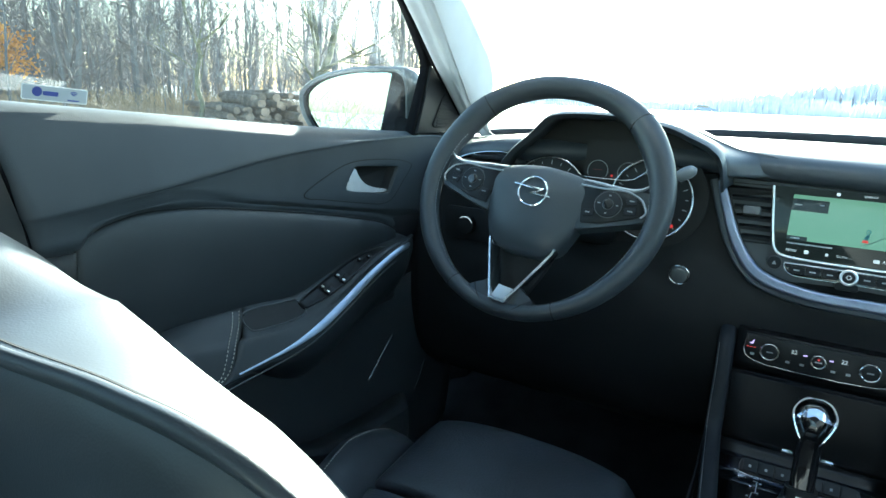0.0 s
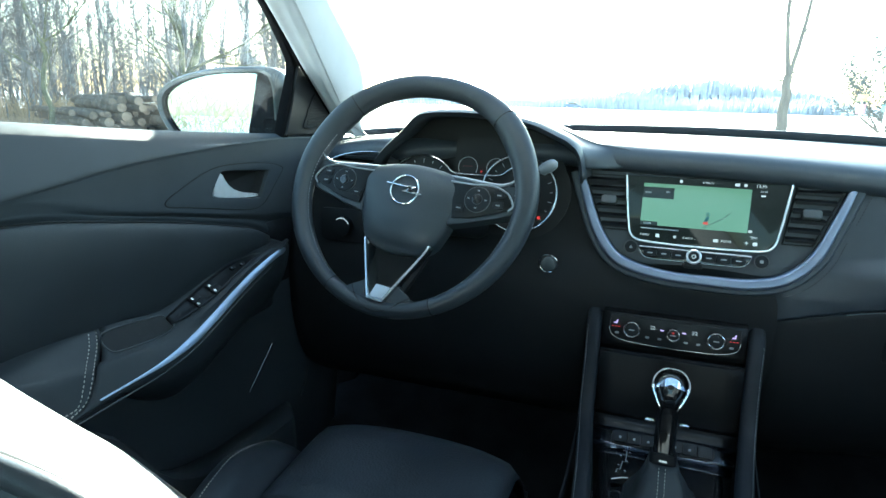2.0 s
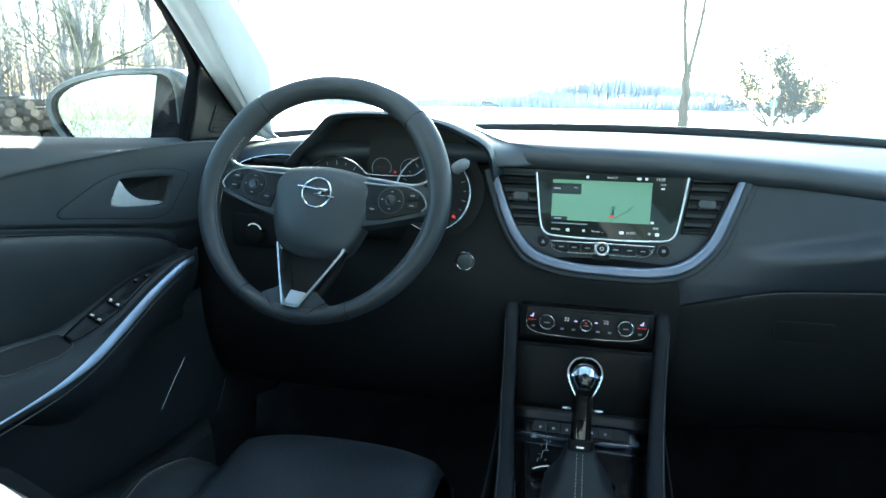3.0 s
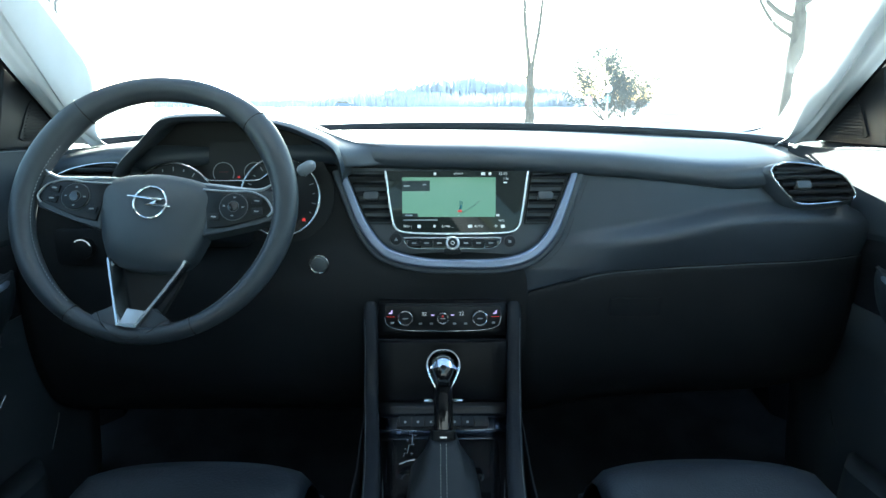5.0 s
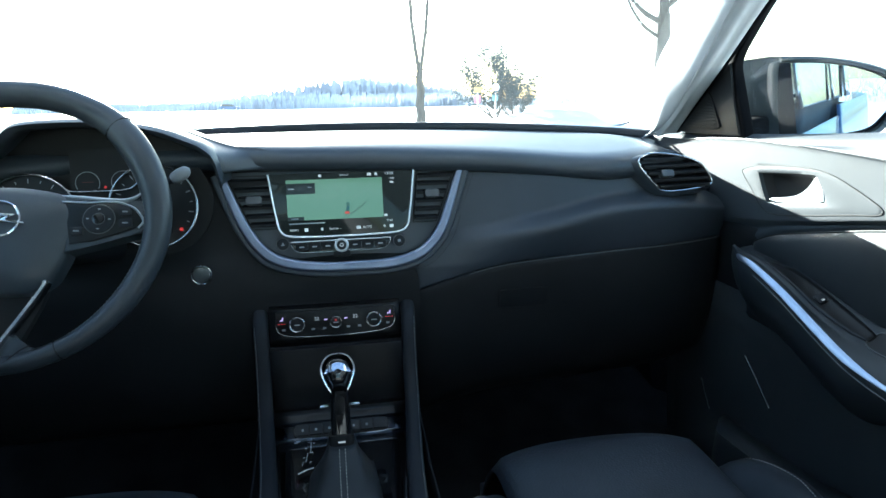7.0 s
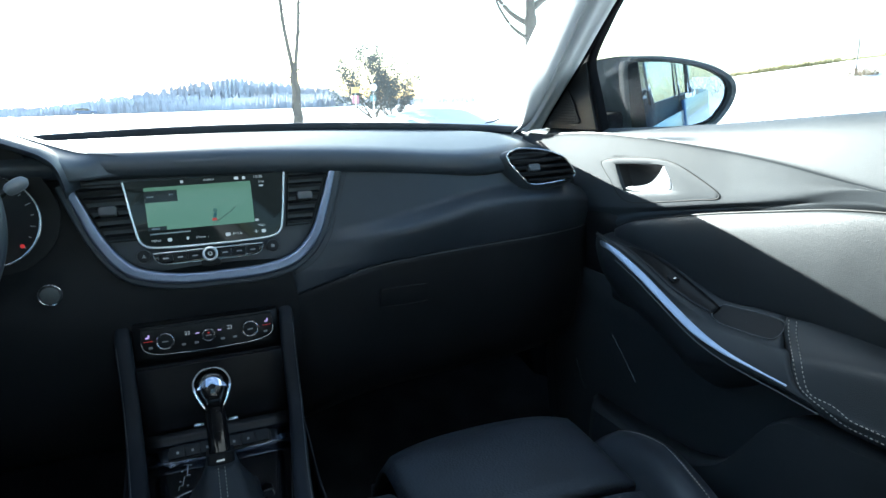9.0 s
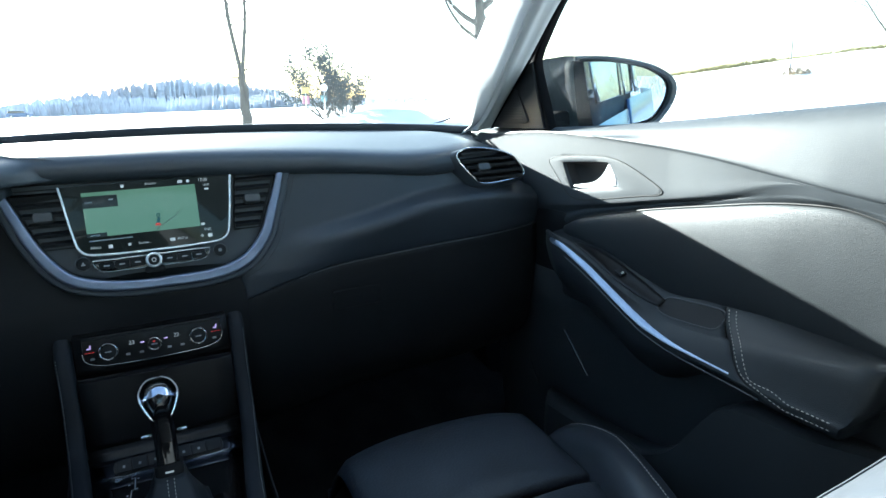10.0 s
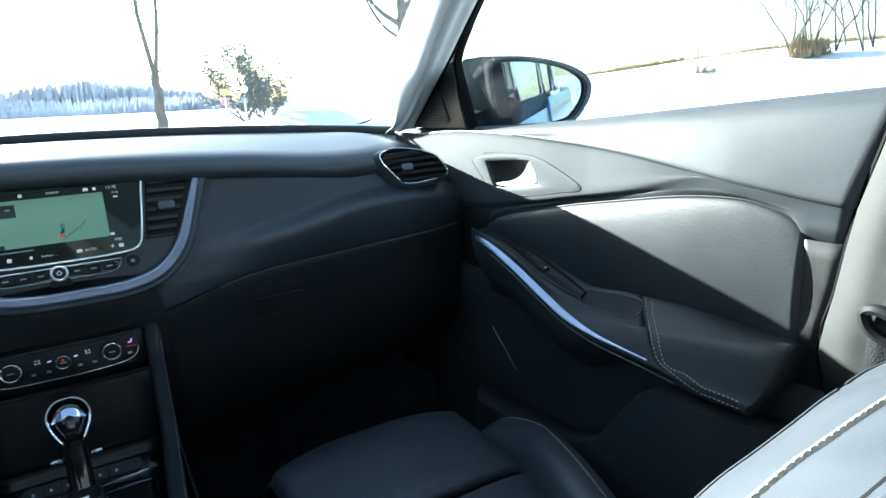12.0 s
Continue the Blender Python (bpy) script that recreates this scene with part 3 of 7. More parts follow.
def climate_panel():
    pl = facing(-0.0150, 0.990, 0.7795, tilt=10)
    c = thing("climate_panel", (-0.015, 1.0, 0.755), "black climate control panel with three ringed knobs and red lights", "climate panel")
    o = [(-0.094, 0.019), (0.094, 0.019), (0.095, 0.0), (0.092, -0.011), (0.080, -0.018), (0.055, -0.0215), (0.0, -0.023), (-0.055, -0.0215), (-0.080, -0.018), (-0.092, -0.011), (-0.095, 0.0)]
    part("face", prism_bm(o[::-1], 0.010, pl @ Matrix.Translation((0, 0, -0.010)), 0.0015), "semi", c)
    low = cr(o[2:], 5)
    part("lower_edge", sweep_bm([pl @ Vector((x, z, 0.0005)) for x, z in low], oval(0.0008, 0.0008, 6), up=pl.to_3x3() @ Vector((0, 0, 1))), "satin", c, "thin bright lower edge")
    for x, z, r in ((-0.0610, 0.0, 0.0105), (-0.0005, 0.0, 0.0078), (0.0600, 0.0, 0.0105)):
        k = part("knob", disc_bm(r, 0.014, pl @ Matrix.Translation((x, z, 0)), 30, 0.0015), "hard", c)
        part("knob_ring", ring_bm(r + 0.0008, 0.0016, pl @ Matrix.Translation((x, z, 0.0125))), "chrome", k)
        part("mark", prism_bm(rbox(0.0042, 0.0009, 0.0005), 0.0002, pl @ Matrix.Translation((x, z, 0.0142))), "print", k)
    part("lamp", disc_bm(0.0016, 0.0004, pl @ Matrix.Translation((-0.0005, 0.0038, 0.0142)), 12), "red", c, "small red lamp")
    for x in (-0.0305, 0.0305):
        part("digits", letters_bm("22", 0.0080, pl @ Matrix.Translation((x, 0.0055, 0.0004)), 0.0001), "label", c, "lit temperature digits")
    for s in (-1, 1):
        part("seat_icon", prism_bm([(-0.003, -0.002), (0.002, -0.002), (0.003, 0.004), (0.001, 0.004), (0.0, 0.0), (-0.003, 0.0)], 0.0002, pl @ Matrix.Translation((s * 0.0855, 0.0075, 0.0003))), "violet", c)
        for k in range(3):
            part("led", prism_bm(rbox(0.0016, 0.0005, 0.0003), 0.0002, pl @ Matrix.Translation((s * 0.0855 + (k - 1) * 0.0046, 0.0008, 0.0003))), "red", c)
        part("icon", prism_bm(rbox(0.0026, 0.0010, 0.0005), 0.0002, pl @ Matrix.Translation((s * 0.0160 - 0.0005, 0.0035, 0.0003))), "violet", c)
        for x in (0.019, 0.037, 0.083):
            part("icon", prism_bm(rbox(0.0028, 0.0016, 0.0006), 0.0002, pl @ Matrix.Translation((s * x, -0.0105 if x < 0.06 else -0.009, 0.0003))), "print", c)
    return c


climate_panel()


# ---- middle console and gear lever ----
CX = -0.016


def console():
    c = thing("centre_console", (CX, 0.7, 0.30), "black centre console with gloss panels and stitched leather sides", "console")
    half = tab((0.30, 0.070), (0.55, 0.072), (0.70, 0.078), (0.80, 0.088), (0.90, 0.099), (0.97, 0.104), (1.03, 0.104))
    # upright face below the climate controls, storage lid, and flat top
    face = [(1.00, 0.803), (0.988, 0.799), (0.978, 0.757), (0.976, 0.749)]
    part("face", grid_bm([[(CX + sx * 0.1045, y + 0.012, z) for sx in np.linspace(-1, 1, 9)] for y, z in face]), "semi", c, thick=0.003)
    lid = [(0.974, 0.7455), (0.968, 0.743), (0.960, 0.70), (0.954, 0.655), (0.956, 0.647)]
    part("storage_lid", grid_bm([[(CX + sx * 0.1035, y, z) for sx in np.linspace(-1, 1, 9)] for y, z in lid]), "semi", c, "satin black lid of the storage tray", thick=0.004)
    part("lid_seam", merge(*(sweep_bm([(CX + x, y - 0.001, z) for x in np.linspace(-0.104, 0.104, 12)], oval(0.0008, 0.0008, 6)) for y, z in ((0.974, 0.7475), (0.954, 0.6455)))), "hard", c)
    sill = [(0.953, 0.645), (0.948, 0.637), (0.935, 0.629), (0.922, 0.625)]
    part("front_sill", grid_bm([[(CX + sx * 0.1035, y, z) for sx in np.linspace(-1, 1, 9)] for y, z in sill]), "semi", c, thick=0.003)
    part("bright_band", grid_bm([[(CX + sx * 0.1030, y, z) for sx in np.linspace(-1, 1, 9)] for y, z in ((0.939, 0.6325), (0.926, 0.6310), (0.913, 0.6295), (0.901, 0.6275), (0.899, 0.620))]), "band", c, "silver band below the storage lid", thick=0.003)
    rows = []
    for y in np.linspace(0.905, 0.35, 24):
        h = half(y) - 0.003
        rows.append([(CX + sx * h, y, 0.620 - 0.02 * (0.905 - y) / 0.25) for sx in np.linspace(-1, 1, 9)])
    part("top_plate", grid_bm(rows), "gloss", c, "piano black top plate", thick=0.003)
    for s in (-1, 1):
        ys = np.linspace(0.90, 0.36, 30)
        part("side_line", sweep_bm([(CX + s * (half(y) - 0.002), y, 0.6235 - 0.02 * (0.905 - y) / 0.25) for y in ys if y < 0.80], oval(0.0012, 0.0012, 6)), "satin", c, "thin bright side line")
        path = cr([(CX + s * 0.119, 1.02, 0.792), (CX + s * 0.118, 0.994, 0.775), (CX + s * 0.116, 0.975, 0.735), (CX + s * 0.115, 0.955, 0.69), (CX + s * 0.113, 0.925, 0.66),
                   (CX + s * 0.106, 0.86, 0.643), (CX + s * 0.096, 0.76, 0.633), (CX + s * 0.089, 0.62, 0.627), (CX + s * 0.087, 0.36, 0.62)], 6)
        part("side_bolster", sweep_bm(path, rbox(0.0115, 0.012, 0.008), up=(0, -0.4, 1)), "rail", c, "padded leather side rail")
        part("stitching", stitches_bm([(x + s * 0.0085, y - 0.0105 * (1 if z > 0.66 else 0.3), z + 0.0122 * (0.35 if z > 0.66 else 1)) for x, y, z in path[6:]], 0.0030, 0.0016, 0.0004), "print", c)
        rows = [[(CX + s * (0.122 + k * 0.006), y, z0 + (0.30 - z0) * k / 4) for k in range(5)] for y, z0 in ((1.05, 0.79), (0.97, 0.73), (0.92, 0.65), (0.80, 0.62), (0.5, 0.61), (0.3, 0.60))]
        part("side_wall", grid_bm(rows), "hard", c, thick=0.003)
    # row of driving-mode buttons
    pl = Matrix.Translation((CX, 0.911, 0.6315)) @ Euler((radians(35), 0, 0)).to_matrix().to_4x4()
    part("key_base", prism_bm(rbox(0.072, 0.0115, 0.009), 0.008, pl @ Matrix.Translation((0, 0, -0.003)), 0.0015), "hard", c)
    for k, x in enumerate((-0.0585, -0.0385, -0.0185, 0.0185, 0.0385, 0.0585)):
        key = part("key", prism_bm(rbox(0.0092, 0.0088, 0.002), 0.004, pl @ Matrix.Translation((x, 0, 0.004)), 0.001), "hard", c)
        if x < 0.05:
            part("mark", prism_bm(rbox(0.0017, 0.0019, 0.0006), 0.0002, pl @ Matrix.Translation((x, -0.001, 0.0081))), "print", key)
    return c


def gear_lever():
    g = thing("gear_lever", (CX, 0.79, 0.612), "automatic gear lever with a chrome-framed knob and leather gaiter", "gear lever")
    pl = facing(CX, 0.835, 0.7535, tilt=22)
    half = [(0.0, 0.0310), (0.0095, 0.0300), (0.0180, 0.0250), (0.0238, 0.0150), (0.0235, 0.0050), (0.0185, -0.0080), (0.0130, -0.0180), (0.0105, -0.0225)]
    half = [(x * 0.93, z) for x, z in half]
    loop = [(-x, z) for x, z in half[:0:-1]] + half
    path = [pl @ Vector((x, z, 0.004)) for x, z in cr(loop, 5)]
    part("knob_frame", sweep_bm(path, oval(0.0026, 0.0062, 10), up=pl.to_3x3() @ Vector((0, 0, 1)), size=[0.62 + 0.55 * abs(math.sin(2 * math.pi * (i / (len(path) - 1)))) for i in range(len(path))]), "chrome", g, "bright teardrop frame")
    sm = [tuple(p) for p in cr(loop, 5, closed=True)]
    rows = [[pl @ Vector((x * f, 0.006 + (z - 0.006) * f, d)) for x, z in sm] for f, d in ((0.05, 0.0095), (0.25, 0.0092), (0.45, 0.0082), (0.62, 0.0065), (0.78, 0.0040), (0.90, 0.000), (0.93, -0.012), (0.7, -0.022), (0.1, -0.026))]
    part("knob", grid_bm(rows, closed_v=True, caps=True), "gloss", g, "gloss black knob")
    # the knob's crescent reflection, given shape as a polished metal piece
    rows = []
    for k in range(8):
        v = k / 7
        r = []
        for u in np.linspace(-1, 1, 21):
            top, low = 0.0195 - 0.0125 * u * u, 0.0080 - 0.0035 * u * u + 0.0030 * math.exp(-(u / 0.22) ** 2)
            r.append(pl @ Vector((0.0182 * u, top + (low - top) * v, 0.0092 - 0.0026 * u * u + (top - low) * 0.62 * v)))
        rows.append(r)
    ledge = [p - (pl.to_3x3() @ Vector((0, 0.0010, 0.008))) for p in rows[-1]]
    part("knob_reflection", grid_bm(rows + [ledge]), "band", g, "polished crescent shaped as a reflection on the knob")
    part("shaft", sweep_bm([(CX, 0.840, 0.735), (CX, 0.835, 0.70), (CX, 0.828, 0.672), (CX, 0.822, 0.655)], rbox(0.0135, 0.012, 0.005), up=(0, -1, 0)), "gloss", g)
    for s in (-1, 1):
        part("side_tab", prism_bm(rbox(0.007, 0.0022, 0.002), 0.004, facing(CX + s * 0.0215, 0.836, 0.710, tilt=-10), 0.001), "chrome", g)
    part("collar", sweep_bm([(CX, 0.826, 0.672), (CX, 0.822, 0.655)], rbox(0.0175, 0.015, 0.006), up=(0, -1, 0)), "hard", g)
    part("collar_mark", prism_bm(rbox(0.0050, 0.0011, 0.0006), 0.0006, facing(CX, 0.8075, 0.668, tilt=15)), "label", g)
    rows = []
    for f in np.linspace(0, 1, 10):
        a, b = 0.018 + 0.030 * f ** 1.3, 0.016 + 0.058 * f ** 1.4
        cy, z = 0.822 - 0.050 * f, 0.662 - 0.046 * f
        ring = []
        for k in range(28):
            t = 2 * math.pi * k / 28
            fold = 1 + 0.035 * math.sin(7 * t + 9 * f) * f
            sx, sy = math.copysign(abs(math.cos(t)) ** 0.6, math.cos(t)), math.copysign(abs(math.sin(t)) ** 0.6, math.sin(t))
            ring.append((CX + a * sx * fold, cy + b * sy * fold, z + 0.003 * math.sin(5 * t + 11 * f) * f))
        rows.append(ring)
    part("gaiter", grid_bm(rows, closed_v=True), "gaiter", g, "creased leather gaiter with pale seam", thick=0.002)
    for s in (-1, 1):
        part("seam", stitches_bm([(CX + s * 0.004, 0.822 - 0.050 * f - (0.016 + 0.058 * f ** 1.4) * 1.02, 0.6635 - 0.046 * f) for f in np.linspace(0.05, 1, 14)], 0.0032, 0.002, 0.0006), "thread", g)
    fr = [(CX + x, y, 0.6185 - 0.02 * (0.905 - y) / 0.25) for x, y in cr([(-0.050, 0.87), (0.052, 0.87), (0.060, 0.855), (0.056, 0.72), (0.050, 0.66), (-0.050, 0.66), (-0.056, 0.72), (-0.058, 0.855)], 5, closed=True)]
    part("gate_frame", sweep_bm(fr, oval(0.0022, 0.0030, 8), closed=True), "hard", g, "dark frame round the gaiter")
    zz = [(-0.0520, 0.8960), (-0.0465, 0.8960), (-0.0470, 0.8700), (-0.0510, 0.8695), (-0.0530, 0.8500), (-0.0570, 0.8500), (-0.0580, 0.8420)]
    part("gate_mark", sweep_bm([(CX + x, y, 0.6225 - 0.02 * (0.905 - y) / 0.25) for x, y in zz], oval(0.0006, 0.0003, 6)), "print", g, "pale printed shift pattern")
    for k in range(5):
        part("gate_mark", prism_bm(rbox(0.0014, 0.0012, 0.0004), 0.0003, Matrix.Translation((CX - 0.0425 - 0.0105 * (k % 2) - 0.001 * k, 0.892 - 0.011 * k, 0.6222 - 0.0010 * k))), "print", g)
    for x, y, w in ((-0.058, 0.896, 0.013), (-0.052, 0.815, 0.011)):
        part("gate_clip", sweep_bm([(CX + x - w, y, 0.6225), (CX + x, y + 0.006, 0.6235), (CX + x + w, y + 0.010, 0.6235)], oval(0.0022, 0.0012, 6)), "satin", g)
    return g


console()
gear_lever()


# ---- steering wheel and instruments ----
def steering_wheel():
    w = thing("steering_wheel", (-0.3905, 0.828, 0.991), "black leather steering wheel with flat bottom and satin chrome trim", "steering wheel")
    pl = facing(-0.3905, 0.828, 0.991, tilt=25.5) @ Euler((0, 0, radians(-4))).to_matrix().to_4x4()
    nrm = pl.to_3x3() @ Vector((0, 0, 1))
    P = lambda x, y, z: pl @ Vector((x, y, z))
    # rim: thicker at the thumb rests, slim and flattened along the bottom
    mid_r = tab((-90, 0.1675), (-60, 0.1670), (-35, 0.1670), (0, 0.1700), (30, 0.1675), (48, 0.1680), (68, 0.1655), (90, 0.1632))
    half_r = tab((-90, 0.0112), (-60, 0.0118), (-35, 0.0140), (0, 0.0155), (24, 0.0178), (40, 0.0186), (54, 0.0168), (90, 0.0160))
    fold = lambda d: (d + 180) % 360 - 180 if abs((d + 180) % 360 - 180) <= 90 else (180 - d + 180) % 360 - 180
    degs = [360 * k / 120 for k in range(120)]
    on_rim = lambda d, out, z: P((mid_r(fold(d)) + out) * math.cos(radians(d)), (mid_r(fold(d)) + out) * math.sin(radians(d)), z)
    part("rim", sweep_bm([on_rim(d, 0, 0) for d in degs], oval(0.0155, 0.0168, 16), up=nrm, closed=True, size=[half_r(fold(d)) / 0.0155 for d in degs]), "wheel_leather", w, "smooth leather rim")
    for deg in (-119, -64, 133, 47):
        t, r, h = radians(deg), mid_r(fold(deg)), half_r(fold(deg))
        m = pl @ Matrix.Translation((r * math.cos(t), r * math.sin(t), 0)) @ Euler((0, 0, t)).to_matrix().to_4x4() @ Euler((radians(90), 0, 0)).to_matrix().to_4x4()
        part("rim_seam", ring_bm(h * 1.045, 0.0008, m, 24), "dark", w)
    for a, b in ((152, 238), (302, 388)):
        for off in (0.0, 0.0022):
            pts = [on_rim(d, -half_r(fold(d)) * 0.93 + off, half_r(fold(d)) * 0.40 + off) for d in np.linspace(a, b, 50)]
            part("stitching", stitches_bm(pts, 0.0026, 0.0022, 0.0006), "print", w)
    # hub
    cov = [(0.0, 0.0458), (0.034, 0.0428), (0.060, 0.0365), (0.0745, 0.0275), (0.0790, 0.0140), (0.0763, -0.004), (0.0700, -0.029), (0.0605, -0.056), (0.0500, -0.073), (0.0250, -0.084)]
    sm = cr(cov + [(-x, y) for x, y in cov[:0:-1]], 4, closed=True)
    rows = [[P(x * f, -0.012 + (y + 0.012) * f, d) for x, y in sm] for f, d in ((0.05, 0.0100), (0.35, 0.0096), (0.60, 0.0078), (0.80, 0.0040), (0.92, -0.0010), (0.98, -0.0055), (1.0, -0.0095), (1.003, -0.030))]
    hub = part("airbag_cover", grid_bm(rows, closed_v=True, caps=True), "hub", w, "domed grained hub cover")
    em = pl @ Matrix.Translation((-0.0015, 0.0015, 0.0108))
    part("badge_ring", ring_bm(0.0208, 0.0017, em, 40), "chrome", hub, "plain chrome ring badge")
    bolt = [(-0.0290, 0.0046), (0.0120, 0.0022), (-0.0060, -0.0050), (0.0285, -0.0068), (0.0275, -0.0046), (0.0050, -0.0030), (0.0190, 0.0042), (-0.0285, 0.0068)]
    part("badge_bar", prism_bm(bolt[::-1], 0.003, em @ Matrix.Translation((0, 0.0008, 0.0012)), 0.0006), "chrome", hub)
    for y, wd in ((-0.040, 0.003), (-0.048, 0.010)):
        part("hub_mark", prism_bm(rbox(wd, 0.0012, 0.0006), 0.0004, pl @ Matrix.Translation((0.0, y, 0.0068))), "hard", hub)
    # side spokes with their switches
    for s in (-1, 1):
        o = [(0.060, 0.0345), (0.105, 0.0300), (0.135, 0.0275), (0.158, 0.034), (0.160, 0.004), (0.152, -0.010), (0.139, -0.0135), (0.098, -0.0265), (0.066, -0.036)]
        o = [(s * x, y) for x, y in o]
        sp = part("spoke", prism_bm(o if s < 0 else o[::-1], 0.026, pl @ Matrix.Translation((0, 0, -0.0275)), 0.004, 3), "hub", w)
        top = cr([(s * x, y, z) for x, y, z in ((0.050, 0.0362, -0.008), (0.078, 0.0338, -0.004), (0.105, 0.0308, -0.001), (0.128, 0.0300, 0.0), (0.141, 0.0335, 0.001), (0.150, 0.040, 0.003))], 5)
        part("spoke_cap", sweep_bm([P(*q) for q in top], oval(0.0024, 0.0034, 10), up=nrm, size=[0.35 + 0.65 * math.sin(math.pi * min(1, 0.10 + 0.86 * i / (len(top) - 1))) for i in range(len(top))]), "silver", sp, "bright top edge of the spoke")
        panel = [(0.062, 0.0250), (0.090, 0.0250), (0.1185, 0.0262), (0.134, 0.0222), (0.1435, 0.0165), (0.1510, 0.005), (0.1475, -0.003), (0.136, -0.0080), (0.098, -0.0215), (0.072, -0.0250)]
        panel = [(s * x, y) for x, y in panel]
        pn = part("switch_panel", prism_bm(panel if s < 0 else panel[::-1], 0.004, pl @ Matrix.Translation((0, 0, -0.0025)), 0.0012), "semi", sp)
        line = cr([(s * x, y) for x, y in ((0.060, 0.0262), (0.090, 0.0258), (0.1185, 0.0275), (0.135, 0.0233), (0.1450, 0.0173), (0.1527, 0.004), (0.1475, -0.0045))], 5)
        part("spoke_trim", sweep_bm([P(x, y, 0.0010) for x, y in line], oval(0.0013, 0.0018, 8), up=nrm), "silver", sp, "bright line round the switches")
        pad = part("switch_pad", disc_bm(0.0176, 0.004, pl @ Matrix.Translation((s * 0.1028, 0.0052, 0.0)), 32, 0.0015), "hard", sp)
        part("pad_ring", ring_bm(0.0180, 0.0007, pl @ Matrix.Translation((s * 0.1028, 0.0052, 0.0022)), 32), "edge", pad)
        part("pad_button", disc_bm(0.0066, 0.003, pl @ Matrix.Translation((s * 0.1028, 0.0052, 0.0028)), 20, 0.001), "gloss", pad)
        part("pad_button_ring", ring_bm(0.0070, 0.0005, pl @ Matrix.Translation((s * 0.1028, 0.0052, 0.0042)), 24), "edge", pad)
        for a in range(4):
            part("mark", prism_bm(rbox(0.0016, 0.0008, 0.0004), 0.0003, pl @ Matrix.Translation((s * 0.1028 + 0.0122 * math.cos(a * math.pi / 2), 0.0052 + 0.0122 * math.sin(a * math.pi / 2), 0.0040))), "print", pad)
        for x, y, hw in ((0.1320, 0.0150, 0.0070), (0.1330, 0.0010, 0.0075), (0.0790, -0.0100, 0.0070)):
            k = part("switch", prism_bm(rbox(hw, 0.0050, 0.0015), 0.003, pl @ Matrix.Translation((s * x, y, 0.0004)) @ Euler((0, 0, s * radians(8))).to_matrix().to_4x4(), 0.0008), "hard", sp)
            part("mark", prism_bm(rbox(0.0032, 0.0009, 0.0004), 0.0003, pl @ Matrix.Translation((s * x, y, 0.0035))), "print", k)
    # lower spoke: a deep satin V with a dark well between its legs
    low = [(-0.046, -0.060), (0.046, -0.060), (0.034, -0.098), (0.012, -0.150), (-0.018, -0.150), (-0.034, -0.098)]
    part("lower_spoke", prism_bm(low[::-1], 0.010, pl @ Matrix.Translation((0, 0, -0.040)), 0.003), "dark", w)
    leg = [(-0.0390, -0.0800, 0.000), (-0.0470, -0.0735, 0.002), (-0.0455, -0.0770, 0.004), (-0.0318, -0.1126, 0.009), (-0.0160, -0.1535, 0.014), (-0.0130, -0.1560, 0.0145), (0.0050, -0.1570, 0.0145), (0.0085, -0.1545, 0.014), (0.0290, -0.1160, 0.008), (0.0480, -0.0790, 0.003), (0.0492, -0.0690, 0.001), (0.0450, -0.0660, -0.004)]
    front = [P(x, y, z) for x, y, z in cr(leg, 4)]
    n = len(front)
    def across(i):
        t = (front[min(i + 1, n - 1)] - front[max(i - 1, 0)]).normalized()
        return nrm.cross(t).normalized()
    rows = []
    for i, p in enumerate(front):
        c = across(i)
        wd, deep = (0.0036 if 6 < i < n // 2 else 0.0050 if n // 2 <= i < n - 4 else 0.0018), (0.026 if i < n // 2 else 0.014)
        rows.append([p - c * wd * 0.45 - nrm * deep, p - c * wd * 0.5 - nrm * 0.002, p - c * wd * 0.25, p + c * wd * 0.4, p + c * wd * 0.6 - nrm * 0.0015, p + c * (wd * 0.6 + 0.003) - nrm * deep])
    part("chrome_v", grid_bm(rows, closed_v=True, caps=True), "satin", w, "deep satin chrome V trim")
    part("v_floor", prism_bm([(-0.015, -0.1555), (0.0075, -0.1565), (0.0155, -0.1390), (-0.0100, -0.1370)], 0.003, pl @ Matrix.Translation((0, 0, -0.018)) @ Euler((radians(-9), 0, 0)).to_matrix().to_4x4(), 0.001), "silver", w)
    for s in (-1, 1):
        web = [(0.010, -0.158), (0.013, -0.150), (0.024, -0.130), (0.030, -0.136), (0.042, -0.146), (0.058, -0.150), (0.050, -0.165), (0.020, -0.168)]
        web = [(s * x - 0.004, y) for x, y in web]
        part("web", prism_bm(web if s < 0 else web[::-1], 0.014, pl @ Matrix.Translation((0, 0, -0.008)), 0.004, 3), "wheel_leather", w)
    part("seam", sweep_bm([P(x, y, 0.0112) for x, y in cr([(-0.0430, -0.1425), (-0.0345, -0.1566), (-0.0172, -0.1693), (0.0011, -0.1726), (0.0197, -0.1651), (0.0364, -0.1510), (0.0480, -0.1452)], 5)], oval(0.0008, 0.0008, 6), up=nrm), "dark", w)
    return w


